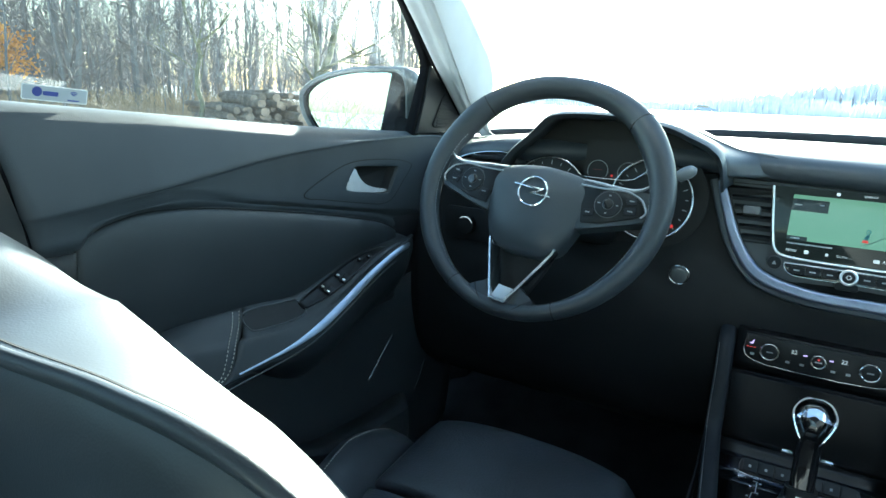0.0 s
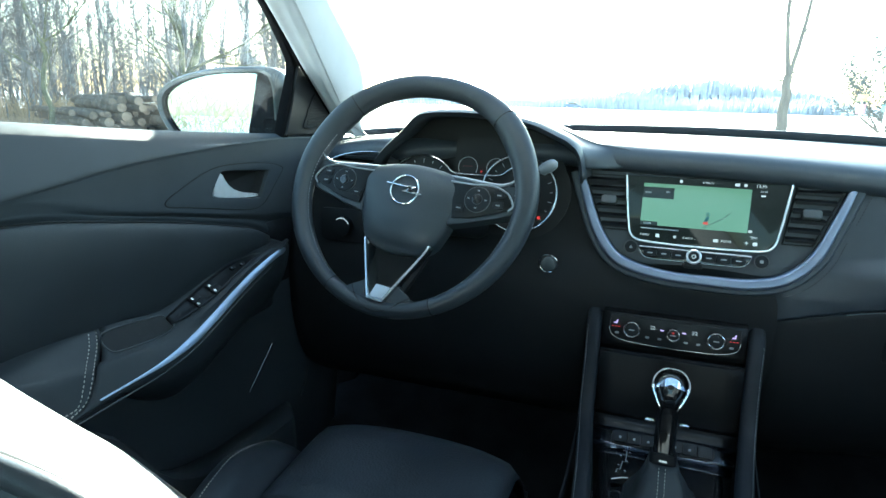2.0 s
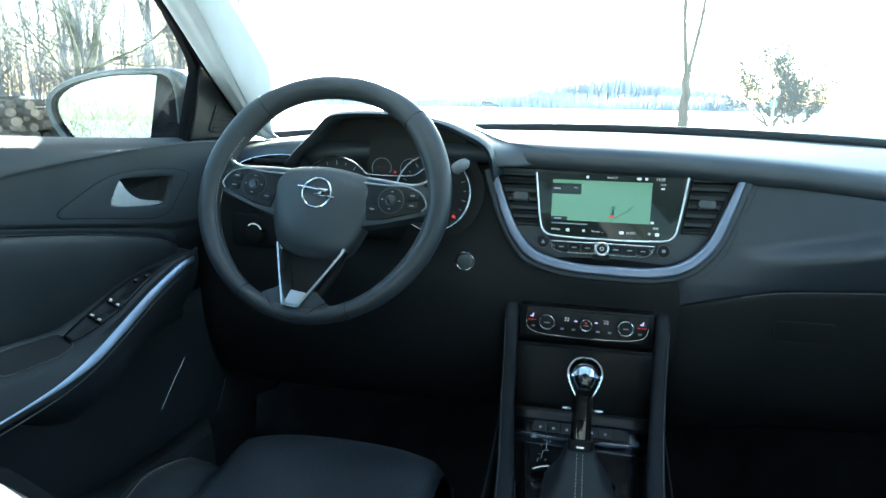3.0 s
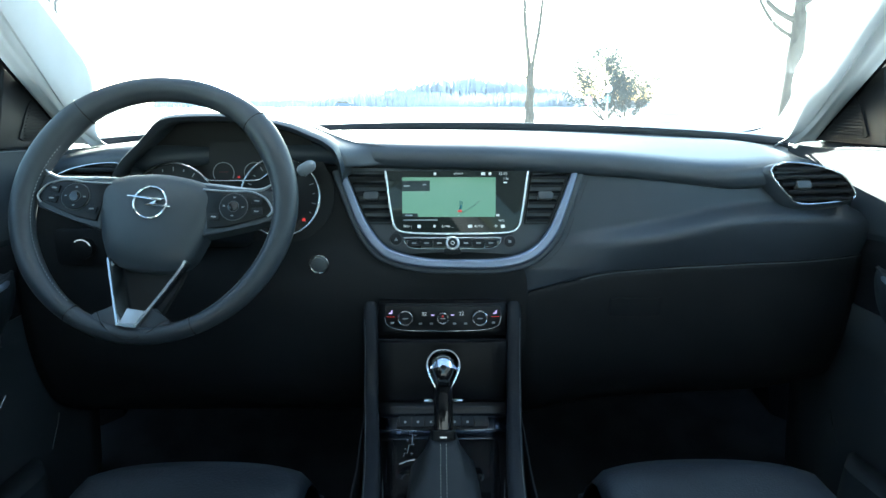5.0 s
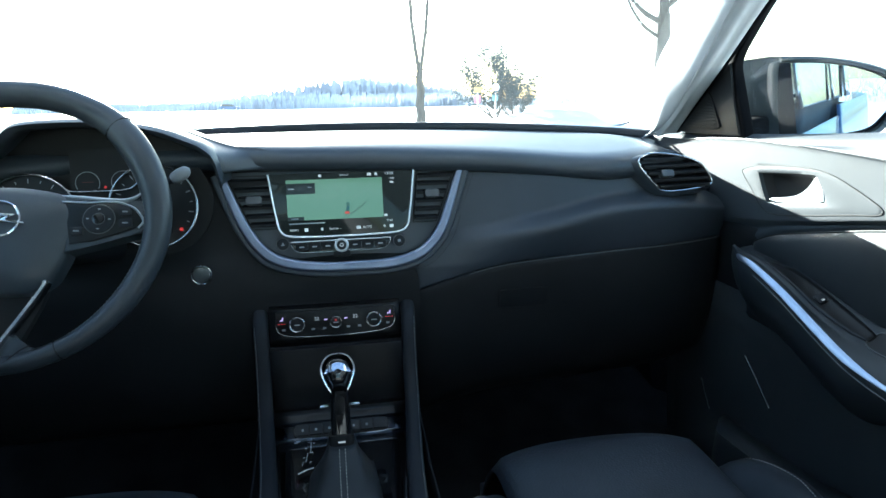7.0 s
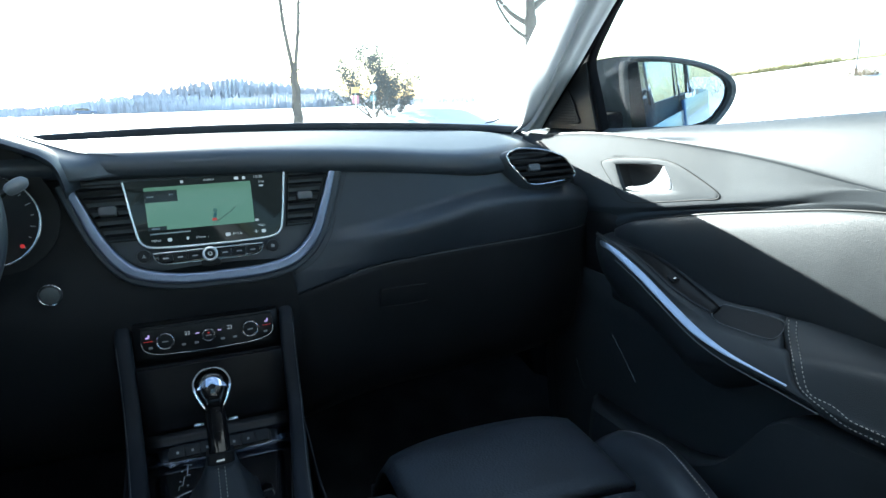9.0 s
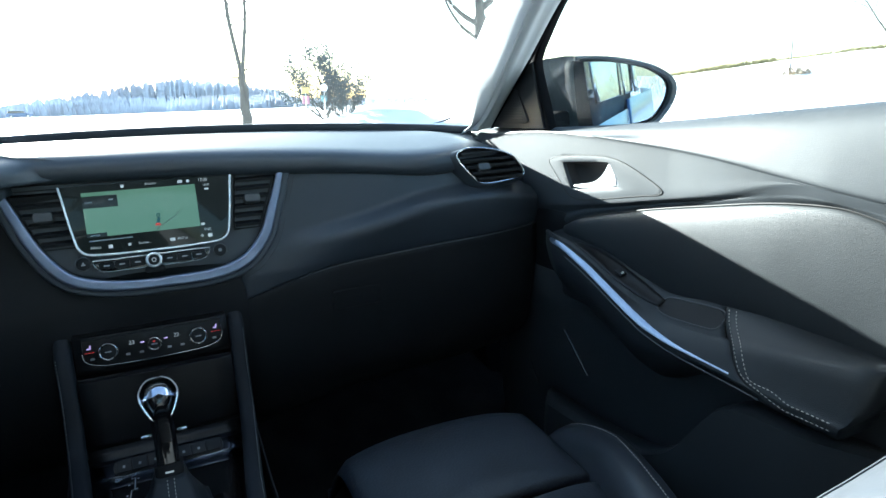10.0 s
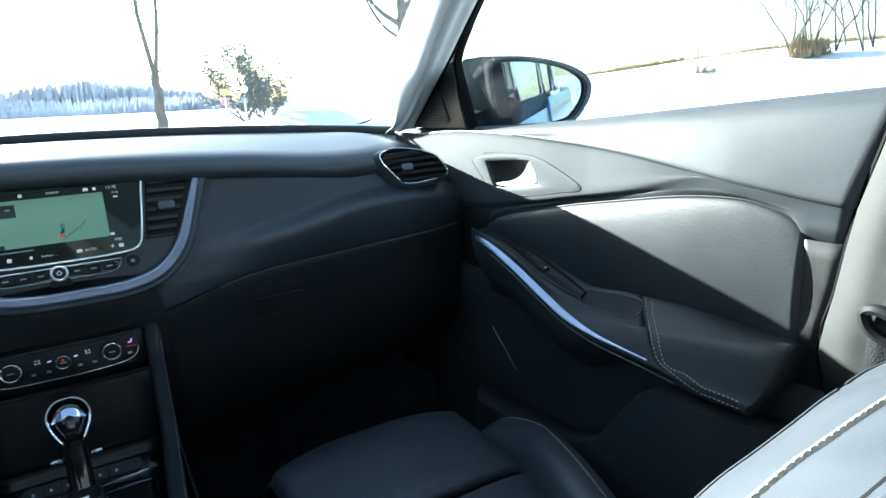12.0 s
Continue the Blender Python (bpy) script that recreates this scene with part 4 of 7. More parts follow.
def instruments():
    q = thing("instrument_cluster", (-0.335, 1.02, 0.93), "hooded instrument cluster with two chrome-ringed dials and red needles", "instrument cluster")
    top = [(-0.526, 0.995), (-0.513, 1.018), (-0.4946, 1.0400), (-0.4793, 1.0540), (-0.4642, 1.0670), (-0.4522, 1.0790), (-0.4344, 1.0960), (-0.4154, 1.1025), (-0.378, 1.1050), (-0.332, 1.1045), (-0.281, 1.0985), (-0.244, 1.0900), (-0.216, 1.0785), (-0.190, 1.066), (-0.174, 1.048), (-0.166, 1.010)]
    arch = cr(top, 4)
    rows = []
    for y, dz, f in ((0.985, -0.010, 0.97), (0.965, -0.007, 0.985), (0.958, -0.003, 1.0), (0.966, 0.0, 1.005), (1.00, 0.0, 1.01), (1.08, -0.004, 1.01), (1.18, -0.016, 1.0), (1.30, -0.040, 0.98)):
        rows.append([(-0.350 + (x + 0.350) * f, y + 0.10 * max(0, 1.09 - z), z + dz) for x, z in arch])
    part("hood", grid_bm(rows), "soft", q, "curved soft hood", thick=0.003)
    # the hood's flank flares out into the pad beside it
    near = cr([(-0.262, 0.9655, 1.0945), (-0.236, 0.967, 1.0865), (-0.210, 0.969, 1.0750), (-0.187, 0.972, 1.0610), (-0.174, 0.975, 1.0440), (-0.171, 0.978, 1.0240)], 5)
    beyond = cr([(-0.268, 1.060, 1.0975), (-0.236, 1.055, 1.0875), (-0.200, 1.048, 1.0735), (-0.158, 1.044, 1.0590), (-0.105, 1.041, 1.0500), (-0.085, 1.0385, 1.0260)], 5)
    rows = []
    for a, b in zip(near, beyond):
        a, b = np.array(a), np.array(b)
        ease = lambda f: np.array((f, 1 - (1 - f) ** 2.4, f))
        rows.append([tuple(a + (b - a) * ease(f) + np.array((0, 0, -0.002)) * math.sin(math.pi * f)) for f in np.linspace(0, 1, 11)] + [tuple(b + (0.012, 0.030, -0.004))])
    part("hood_flare", grid_bm(rows), "soft", q, "concave flank of the hood", thick=0.002)
    bowl = [(0.079 + 0.080 * math.cos(radians(a)), -0.023 + 0.080 * math.sin(radians(a))) for a in range(36, -111, -12)]
    part("back", prism_bm([(x + 0.35, z - 1.0) for x, z in top[:-4]] + bowl + [(-0.10, -0.10), (-0.17, -0.06)], 0.004, facing(-0.35, 1.035, 1.0, tilt=8)), "dark", q)
    pl = facing(-0.335, 1.000, 0.985, tilt=10)
    for x, z, r in ((-0.104, -0.0206, 0.0655), (0.064, -0.008, 0.0615)):
        m = pl @ Matrix.Translation((x, z, 0))
        d = part("dial", disc_bm(r - 0.002, 0.003, m @ Matrix.Translation((0, 0, -0.006)), 40), "semi", q)
        part("dial_ring", ring_bm(r, 0.0020, m, 48), "satin", d, "slim bright dial ring")
        for k in range(17):
            a = radians(225 - 270 * k / 16)
            part("tick", prism_bm(rbox(0.0034 if k % 2 == 0 else 0.002, 0.0006, 0.0003), 0.0003, m @ Matrix.Translation(((r - 0.009) * math.cos(a), (r - 0.009) * math.sin(a), -0.0028)) @ Euler((0, 0, a)).to_matrix().to_4x4()), "print", d)
        a = radians(218)
        part("needle", prism_bm([(0, -0.001), (r * 0.75, -0.0004), (r * 0.75, 0.0004), (0, 0.001)], 0.001, m @ Matrix.Translation((0, 0, -0.001)) @ Euler((0, 0, a)).to_matrix().to_4x4()), "needle", d, "dull red needle")
    part("telltale", disc_bm(0.0028, 0.0005, pl @ Matrix.Translation((0.100, -0.044, -0.0025)), 12), "red", q)
    part("lower_line", sweep_bm([pl @ Vector((x, z, 0)) for x, z in cr([(-0.060, 0.0270), (-0.053, 0.0215), (-0.044, 0.0180), (-0.0094, 0.0172), (0.0289, 0.0185), (0.0428, 0.0265), (0.0537, 0.0345)], 5)], oval(0.0016, 0.0016, 8), up=(0, -1, 0)), "satin", q)
    part("middle_display", prism_bm([(-0.050, 0.010), (0.050, 0.010), (0.050, 0.080), (-0.050, 0.080)], 0.002, pl @ Matrix.Translation((0, 0, -0.012))), "dark", q)
    for x in (-0.027, 0.022):
        g = part("small_gauge", ring_bm(0.0165, 0.0006, pl @ Matrix.Translation((x, 0.030, -0.0085)), 24, -30, 210), "print", q)
        part("gauge_hand", prism_bm(rbox(0.0075, 0.0005, 0.0003), 0.0004, pl @ Matrix.Translation((x, 0.0315, -0.008))), "needle", g)
    part("warning_lamp", disc_bm(0.0020, 0.0004, pl @ Matrix.Translation((-0.003, 0.0235, -0.0085)), 10), "red", q)
    return q


steering_wheel()
instruments()
col = thing("steering_column", (-0.377, 0.95, 0.90), "dark plastic steering column shroud with two stalks", "steering column")
part("shroud", sweep_bm([(-0.377, 0.845, 0.985), (-0.377, 0.90, 0.965), (-0.377, 1.03, 0.93)], rbox(0.055, 0.040, 0.02), up=(0, 0, 1)), "hard", col)
for s in (1, -1):
    low = 0.0 if s > 0 else 0.042
    tip = (-0.377 + s * 0.165, 0.928, 1.032 - low)
    part("stalk", sweep_bm(cr([(-0.377 + s * 0.03, 0.93, 0.965), (-0.377 + s * 0.10, 0.925, 0.990 - 0.5 * low), (-0.377 + s * 0.135, 0.927, 1.012 - 0.8 * low), tip], 6), oval(0.0048, 0.0042, 10)), "hard", col)
    if s > 0:
        span = np.linspace(0, 1, 14)
        part("stalk_tip", sweep_bm([(-0.226 + 0.026 * u, 0.928, 1.022 + 0.015 * u) for u in span], oval(0.0085, 0.0090, 14), size=[max(0.05, 1 - abs(2 * u - 1) ** 3) ** 0.5 for u in span]), material("grey_stalk_tip", (0.20, 0.21, 0.23), 0.4, scale=30), col, "grey end with a switch")
sw = thing("light_switch", (-0.59, 1.02, 0.90), "round headlamp switch with a bright arc on a dark plate", "light switch")
pl = facing(-0.594, 1.016, 0.893, tilt=0)
part("plate", prism_bm(rbox(0.050, 0.030, 0.010), 0.006, pl @ Matrix.Translation((0, 0, -0.002)), 0.002), "hard", sw)
part("dial", disc_bm(0.017, 0.014, pl @ Matrix.Translation((0, 0, 0.003)), 30, 0.002), "hard", sw)
part("bright_arc", ring_bm(0.0150, 0.0011, pl @ Matrix.Translation((0, 0, 0.0165)), 20, 20, 130), "label", sw)


# ---- doors ----
BELT = tab((0.10, 1.116), (0.25, 1.110), (0.318, 1.106), (0.41, 1.098), (0.557, 1.085), (0.769, 1.067), (1.02, 1.053), (1.30, 1.044))
fold_z = tab((0.25, 0.992), (0.3263, 0.996), (0.3836, 1.000), (0.4505, 1.007), (0.5292, 1.016), (0.6228, 1.0265), (0.7361, 1.034), (0.90, 1.041), (1.05, 1.041), (1.20, 1.032))
INS = tab((0.350, 0.915), (0.362, 0.935), (0.366, 0.952), (0.3706, 0.9609), (0.3838, 0.9696), (0.4102, 0.9775), (0.4522, 0.9829), (0.5309, 0.9764), (0.6251, 0.9598), (0.7406, 0.9375), (0.8862, 0.9035), (0.9379, 0.8842), (0.9712, 0.8681), (1.06, 0.84))
ins_bot = tab((0.350, 0.831), (0.3679, 0.8312), (0.4371, 0.8328), (0.5186, 0.8339), (0.5747, 0.8300), (0.6158, 0.8275), (0.65, 0.823), (0.6838, 0.8224), (0.7344, 0.8335), (0.7893, 0.8490), (0.8335, 0.8585), (0.881, 0.8610), (0.93, 0.858), (0.955, 0.857))
ridge_z = tab((0.25, 0.985), (0.33, 0.989), (0.40, 0.993), (0.45, 0.998), (0.4885, 1.002), (0.53, 0.997), (0.62, 0.977), (0.75, 0.953), (0.885, 0.929), (1.0, 0.914), (1.3, 0.900))
strip_z = tab((0.32, 0.775), (0.36, 0.766), (0.44, 0.764), (0.483, 0.766), (0.53, 0.769), (0.563, 0.7705), (0.62, 0.7745), (0.6745, 0.786), (0.7255, 0.806), (0.7665, 0.824), (0.813, 0.843), (0.876, 0.863), (0.915, 0.866))
tray_z = tab((0.33, 0.836), (0.358, 0.834), (0.4106, 0.8274), (0.4869, 0.8153), (0.5306, 0.808), (0.5492, 0.8035), (0.5787, 0.8010), (0.6435, 0.798), (0.69, 0.806), (0.715, 0.812), (0.783, 0.831), (0.8426, 0.853), (0.90, 0.864))


rear_y = tab((0.30, 0.31), (0.70, 0.325), (0.83, 0.343), (0.90, 0.331), (0.99, 0.319), (1.07, 0.298), (1.13, 0.286))


def car_door(s):
    side = "driver" if s < 0 else "passenger"
    d = thing("car_door", (s * 0.72, 0.65, 0.30), f"closed dark {side} door with leather insert and silver armrest strip", "car door", "front doors")
    F = lambda bm: flip(bm, s)
    sag = (lambda y: 0.004 * max(0.0, min(1.0, (0.80 - y) / 0.42))) if s < 0 else (lambda y: 0.0)
    belt_z, ins_top = (lambda y: BELT(y) - sag(y)), (lambda y: INS(y) - 0.8 * sag(y))
    # upper skin, from the window sill down to the leather insert
    rows = []
    amp = 1.0 if s < 0 else 0.75
    for y in [0.298, 0.2985, 0.300, 0.303, 0.308] + list(np.linspace(0.316, 1.31, 110)):
        zb, zf = belt_z(y), fold_z(y)
        zt = ins_top(y) + 0.004 if y > 0.366 else 0.952
        near = max(0.0, min(1.0, (y - 0.46) / 0.24))
        under = max(0.0, min(1.0, (y - 0.54) / 0.12))
        zr = max(ridge_z(y) - (0.8 * sag(y)), zt + 0.008)
        xf, xr = 0.7005 - amp * (0.0165 - 0.0155 * near), 0.7002 - amp * 0.0135 * (1 - near)
        pts = cr([(0.748, zb - 0.012), (0.742, zb - 0.001), (0.730, zb + 0.001), (0.716, zb - 0.006), (0.703 + 0.004 * near, zb - 0.028 + 0.012 * near), (xf, zf + 0.006),
                  (xf + 0.001, zf - 0.002), ((xf + xr) / 2 + 0.0008, (zf + zr) / 2), (xr, zr + 0.004), (xr + 0.0015, zr - 0.002), (xr + 0.003 + 0.005 * under, zr - 0.3 * (zr - zt) - 0.003), (xr + 0.004 + 0.0025 * under, zt + 0.25 * (zr - zt)), (max(xr + 0.006, 0.7005) + 0.004 * under, zt - 0.004)], 6)
        back, curl = max(0.0, 1 - (y - 0.298) / 0.10), 0.010 * max(0.0, 1 - (y - 0.298) / 0.012) ** 2
        rows.append([(x + curl, y + (rear_y(z) - 0.298) * back, z) for x, z in pts])
    skin = grid_bm(rows)
    hole = [(0.965, 0.992), (0.955, 1.000), (0.836, 1.0085), (0.826, 1.003), (0.806, 0.973), (0.815, 0.960), (0.925, 0.946), (0.940, 0.951)]
    gone = []
    for f in skin.faces:
        c = f.calc_center_median()
        r = inside(hole, c.z)
        if r and r[0] < c.y < r[1] and c.x < 0.72:
            gone.append(f)
    bmesh.ops.delete(skin, geom=gone, context="FACES")
    part("upper_skin", F(skin), "doorskin", d, "grained upper skin with a sharp fold", thick=0.003)
    core = []
    for y in np.linspace(0.34, 1.31, 40):
        top = ins_top(y) + 0.010 if y < 0.95 else 0.900
        core.append([(0.7125 - 0.006 * (y > 0.95), y, 0.74 + (top - 0.74) * k / 6) for k in range(7)])
    part("core", F(grid_bm(core)), "hard", d, thick=0.003)
    # leather insert
    rows = []
    for y in [0.363, 0.3633, 0.364, 0.365, 0.3665, 0.368, 0.370, 0.373] + list(np.linspace(0.380, 0.954, 52)):
        a, b = ins_bot(y) - 0.01, ins_top(y)
        e = min(1, (y - 0.363) / 0.007) * min(1, (0.954 - y) / 0.06)
        r = []
        for k in range(25):
            v = 0.5 - 0.5 * math.cos(math.pi * k / 24)
            g = (max(0, 4 * v * (1 - v))) ** 0.42 * max(0, e) ** 0.4
            r.append((0.700 - (0.011 + 0.004 * min(1.0, (y - 0.363) / 0.15)) * g, y, a + (b - a) * v))
        rows.append(r)
    part("insert", F(grid_bm(rows)), "vinyl", d, "padded black leather insert", thick=0.002)
    part("insert_seam", F(sweep_bm([(0.697, y, ins_top(y) + 0.0015) for y in np.linspace(0.366, 0.95, 50)], oval(0.0014, 0.0014, 6))), "dark", d)
    # rear corner
    rows = [[(0.6940 + 0.004 * max(0, 1 - k / 3) ** 2, rear_y(z) + (y1 - rear_y(z)) * k / 10, z) for k in range(11)] for z, y1 in ((0.950, 0.366), (0.93, 0.365), (0.91, 0.364), (0.88, 0.364), (0.86, 0.364), (0.828, 0.366))]
    part("corner_panel", F(grid_bm(rows)), "corner", d, "coarse dark plastic corner", thick=0.003)
    # armrest in front of the pad
    nose = lambda y: min(1.0, max(0.0, (0.985 - y) / 0.09)) ** 0.5

    def on_top(y, k, out=0.0):
        """A point of the armrest's top, k from the insert (0) to its inner edge (1)."""
        f = nose(y)
        x = 0.687 - 0.030 * k * f
        return (x - 0.5 * out, y, ins_bot(y) + (max(tray_z(y), strip_z(y) + 0.003) - ins_bot(y)) * k - 0.003 * math.sin(math.pi * k) + out)

    def section(y, pad=False):
        yy = min(y, 0.915)
        zs, zi, zl = strip_z(yy), ins_bot(min(max(y, 0.352), 0.95)), max(tray_z(min(y, 0.90)), strip_z(yy) + 0.003)
        f = nose(y) * min(1.0, max(0.0, (y - 0.342) / 0.03)) ** 0.4
        xi = 0.700 - 0.066 * f
        zi = max(zi, zs)
        pts = [(0.704, zi + 0.002), (0.694, zi + 0.0005), (0.687, zi - 0.0005), (0.672 + 0.015 * (1 - f), (zi + zl) / 2 - (0.003 if not pad else 0.0)), (0.657 + 0.03 * (1 - f), zl), (0.651 + 0.035 * (1 - f), zl - 0.003),
               (0.643 + 0.045 * (1 - f), 0.45 * zl + 0.55 * zs + 0.002), (xi + 0.003, zs + 0.005), (xi, zs - 0.002)]
        if pad:
            r = 1 - f
            pts[3:7] = [(0.673 + 0.014 * r, (zi + zl) / 2 + 0.001), (0.661 + 0.026 * r, zl - 0.001), (0.651 + 0.035 * r, zl - 0.009), (0.6430 + 0.045 * r, 0.38 * zl + 0.62 * zs + 0.002)]
            pts += [(xi + 0.002, zs - 0.012), (xi + 0.010, zs - 0.018), (xi + 0.035, zs - 0.020), (0.702, zs - 0.020)]
        else:
            g = min(1.0, max(0.0, (y - 0.535) / 0.20))
            g = 0.16 + 0.84 * g * g * (3 - 2 * g)
            pts += [(xi - 0.001 * g, zs - 0.002 - 0.012 * g), (xi + 0.002, zs - 0.002 - 0.028 * g), (xi + 0.012, zs - 0.002 - 0.058 * g), (xi + 0.035, zs - 0.002 - 0.093 * g), (0.702, zs - 0.002 - 0.123 * g)]
        return [(x, y, z) for x, z in cr(pts, 3)]
    # the pad meets the armrest along a slanting seam
    seam_y = tab((0, 0.577), (6, 0.575), (12, 0.547), (18, 0.524), (24, 0.493), (28, 0.472), (40, 0.445))
    rows = []
    for f in np.linspace(0, 1, 44):
        ys = [seam_y(j) + (0.965 - seam_y(j)) * f for j in range(40)]
        rows.append([section(y)[j] for j, y in enumerate(ys)])
    part("armrest", F(grid_bm(rows)), "vinyl", d, "soft armrest with a scooped underside", thick=0.002)
    rows = []
    for i, y in enumerate(np.linspace(0.520, 0.918, 56)):
        q = i / 55
        w = (0.12 + 0.50 * min(1.0, max(0.0, (y - 0.545) / 0.13)) ** 1.3 * math.sin(math.pi * min(1, 0.10 + 0.76 * q)) ** 0.8) * min(1, (0.9185 - y) / 0.012 + 0.25)
        xi, zs = 0.700 - 0.066 * nose(y), strip_z(min(y, 0.915))
        ctr = (xi - 0.0012, zs + 0.0015)
        rows.append([(ctr[0] + a * w, y, ctr[1] + b * w) for a, b in ((0.0085, 0.0060), (0.0070, 0.0085), (0.0030, 0.0060), (-0.0025, -0.0005), (-0.0050, -0.0065), (-0.0035, -0.0090), (0.0040, -0.0060))])
    part("silver_strip", F(grid_bm(rows, closed_v=True, caps=True)), "trim", d, "tapered bluish silver strip")
    path = [(0.700 - 0.066 * nose(y) - 0.0025, y, strip_z(y) - 0.0110) for y in np.linspace(0.475, 0.86, 40)]
    part("strip_edge", F(sweep_bm(path, oval(0.0010, 0.0010, 6))), "edge", d)
    # window switches on a black plate
    ys = np.linspace(0.672, 0.880, 26)
    half = lambda y: 0.44 * math.sin(math.pi * min(1, max(0.0, (y - 0.664) / 0.225))) ** 0.4
    rows = [[on_top(y, 0.5 + half(y) * (2 * k / 5 - 1), 0.0022) for k in range(6)] for y in ys]
    sp = part("switch_plate", F(grid_bm(rows)), "semi", d, "black switch plate", thick=0.002)
    part("plate_edge", F(sweep_bm([on_top(y, 0.5 - half(y), 0.0024) for y in ys], oval(0.0007, 0.0007, 6))), "edge", sp)
    for y, k in (((0.765, 0.45),) if s > 0 else ((0.728, 0.35), (0.728, 0.72), (0.765, 0.35), (0.765, 0.72), (0.815, 0.40), (0.832, 0.6))):
        c, e = Vector(on_top(y, k, 0.0032)), Vector(on_top(y + 0.01, k, 0.0032))
        t = (e - c).normalized()
        n = t.cross(Vector((1, 0, 0.55))).normalized()
        n = n if n.z > 0 else -n
        m = Matrix.Translation(c) @ Matrix((t.cross(n), t, n)).transposed().to_4x4()
        sz = 1.0 if y < 0.80 else 0.55
        part("window_switch", F(prism_bm(rbox(0.0060 * sz, 0.0085 * sz, 0.002), 0.004, m, 0.0012)), "hard", sp)
        part("switch_mark", F(prism_bm(rbox(0.0024 * sz, 0.0020 * sz, 0.0007), 0.0008, m @ Matrix.Translation((0, -0.005 * sz, 0.0040)))), "chrome" if sz > 0.6 else "print", sp)
    # grip tray
    tr = [(0.662, 0.10), (0.62, 0.10), (0.580, 0.10), (0.567, 0.22), (0.566, 0.62), (0.575, 0.86), (0.62, 0.90), (0.665, 0.90), (0.676, 0.60), (0.674, 0.25)]
    tr = cr(tr, 4, closed=True)
    part("tray_rim", F(sweep_bm([on_top(y, k, 0.0016) for y, k in tr], oval(0.0011, 0.0011, 6), closed=True)), "edge", d)
    rows = [[on_top(0.62 + (y - 0.62) * f, 0.5 + (k - 0.5) * f, 0.0012 + 0.0003 * (1 - f)) for y, k in tr] for f in (1.0, 0.8, 0.5, 0.02)]
    part("tray", F(grid_bm(rows, closed_v=True)), "dark", d, "dark grip tray")
    # stitched pad behind the grip
    end_y = tab((0, 0.364), (6, 0.363), (12, 0.358), (18, 0.366), (24, 0.380), (36, 0.388))
    rows = []
    for f in np.linspace(0, 1, 28):
        rows.append([section(end_y(j) + (seam_y(j) - 0.0016 - end_y(j)) * f, True)[j] for j in range(37)])
    rows = [[(0.703, y - 0.004, z + 0.25 * (0.79 - z)) for x, y, z in rows[0]], [(x + 0.004, y - 0.0025, z + 0.03 * (0.79 - z)) for x, y, z in rows[0]]] + rows
    part("armrest_pad", F(grid_bm(rows)), "vinyl", d, "leather armrest pad with pale double stitching", thick=0.002)
    for off, low in ((0.007, 26), (0.018, 23)):
        q = lambda y, i: section(y, True)[i]
        line = cr([q(seam_y(j) - off, j) for j in (6, 9, 12, 15, 18, 21)] + [q(0.478 - off * 0.9, low - 2), q(0.448 - off * 0.5, low), q(0.42, low), q(0.388, low)], 6)
        part("stitching", F(stitches_bm([(x - 0.0014, y, z + 0.0006) for x, y, z in line], 0.0036, 0.0022, 0.0007)), "thread", d, "pale stitches")
    part("pad_groove", F(sweep_bm([section(seam_y(j) - 0.0008, True)[j] for j in range(3, 29)], oval(0.0012, 0.0012, 6))), "dark", d)
    # lower door with its bin
    rows = [[(0.702 + 0.004 * k - 0.012 * math.sin(math.pi * k / 8), y, 0.78 - (0.78 - 0.24) * k / 8) for k in range(9)] for y in np.linspace(0.298, 1.20, 24)]
    part("lower_skin", F(grid_bm(rows)), "vinyl", d, thick=0.003)
    rimz = tab((0.29, 0.735), (0.45, 0.725), (0.53, 0.715), (0.573, 0.670), (0.625, 0.600), (0.70, 0.560), (0.80, 0.545), (0.98, 0.535))
    rows = []
    for y in np.linspace(0.299, 0.98, 36):
        zr = rimz(y)
        f = min(1.0, max(0.0, (y - 0.30) / 0.12)) * min(1, max(0, (0.985 - y) / 0.05))
        pts = [(0.698, zr - 0.004), (0.698 - 0.040 * f, zr), (0.690 - 0.042 * f, zr - 0.004), (0.688 - 0.044 * f, zr - 0.05), (0.690 - 0.04 * f, 0.40), (0.700, 0.26)]
        rows.append([(x, y, z) for x, z in pts])
    part("door_bin", F(grid_bm(rows)), "vinyl", d, "moulded storage bin", thick=0.003)
    for pts in (((0.905, 0.690), (0.875, 0.664), (0.836, 0.628)), ((1.020, 0.598), (1.008, 0.575), (0.988, 0.548))):
        part("speaker_edge", F(sweep_bm(cr([(0.668, y, z) for y, z in pts], 5), oval(0.0008, 0.0008, 6))), "satin", d, "thin bright speaker edge")
    # release handle
    bez = [(1.000, 0.992), (0.992, 1.000), (0.965, 1.0065), (0.915, 1.0115), (0.860, 1.0135), (0.825, 1.0120), (0.795, 1.0060), (0.765, 0.9955), (0.738, 0.9850), (0.718, 0.9760), (0.712, 0.9695), (0.722, 0.9640), (0.755, 0.9590), (0.81, 0.9490), (0.87, 0.9385), (0.905, 0.9335), (0.930, 0.9350), (0.950, 0.9450), (0.973, 0.9670)]
    place = Matrix(((0, 0, -1, 0.6990), (1, 0, 0, 0.84), (0, 1, 0, 0.98), (0, 0, 0, 1)))
    cup = [(0.957, 0.992), (0.948, 0.9965), (0.89, 1.0015), (0.840, 1.0045), (0.830, 1.000), (0.812, 0.974), (0.818, 0.9650), (0.87, 0.9570), (0.922, 0.9500), (0.934, 0.9530)]
    angle = lambda p: math.atan2(p[1] * 2.2, p[0] - 0.045)
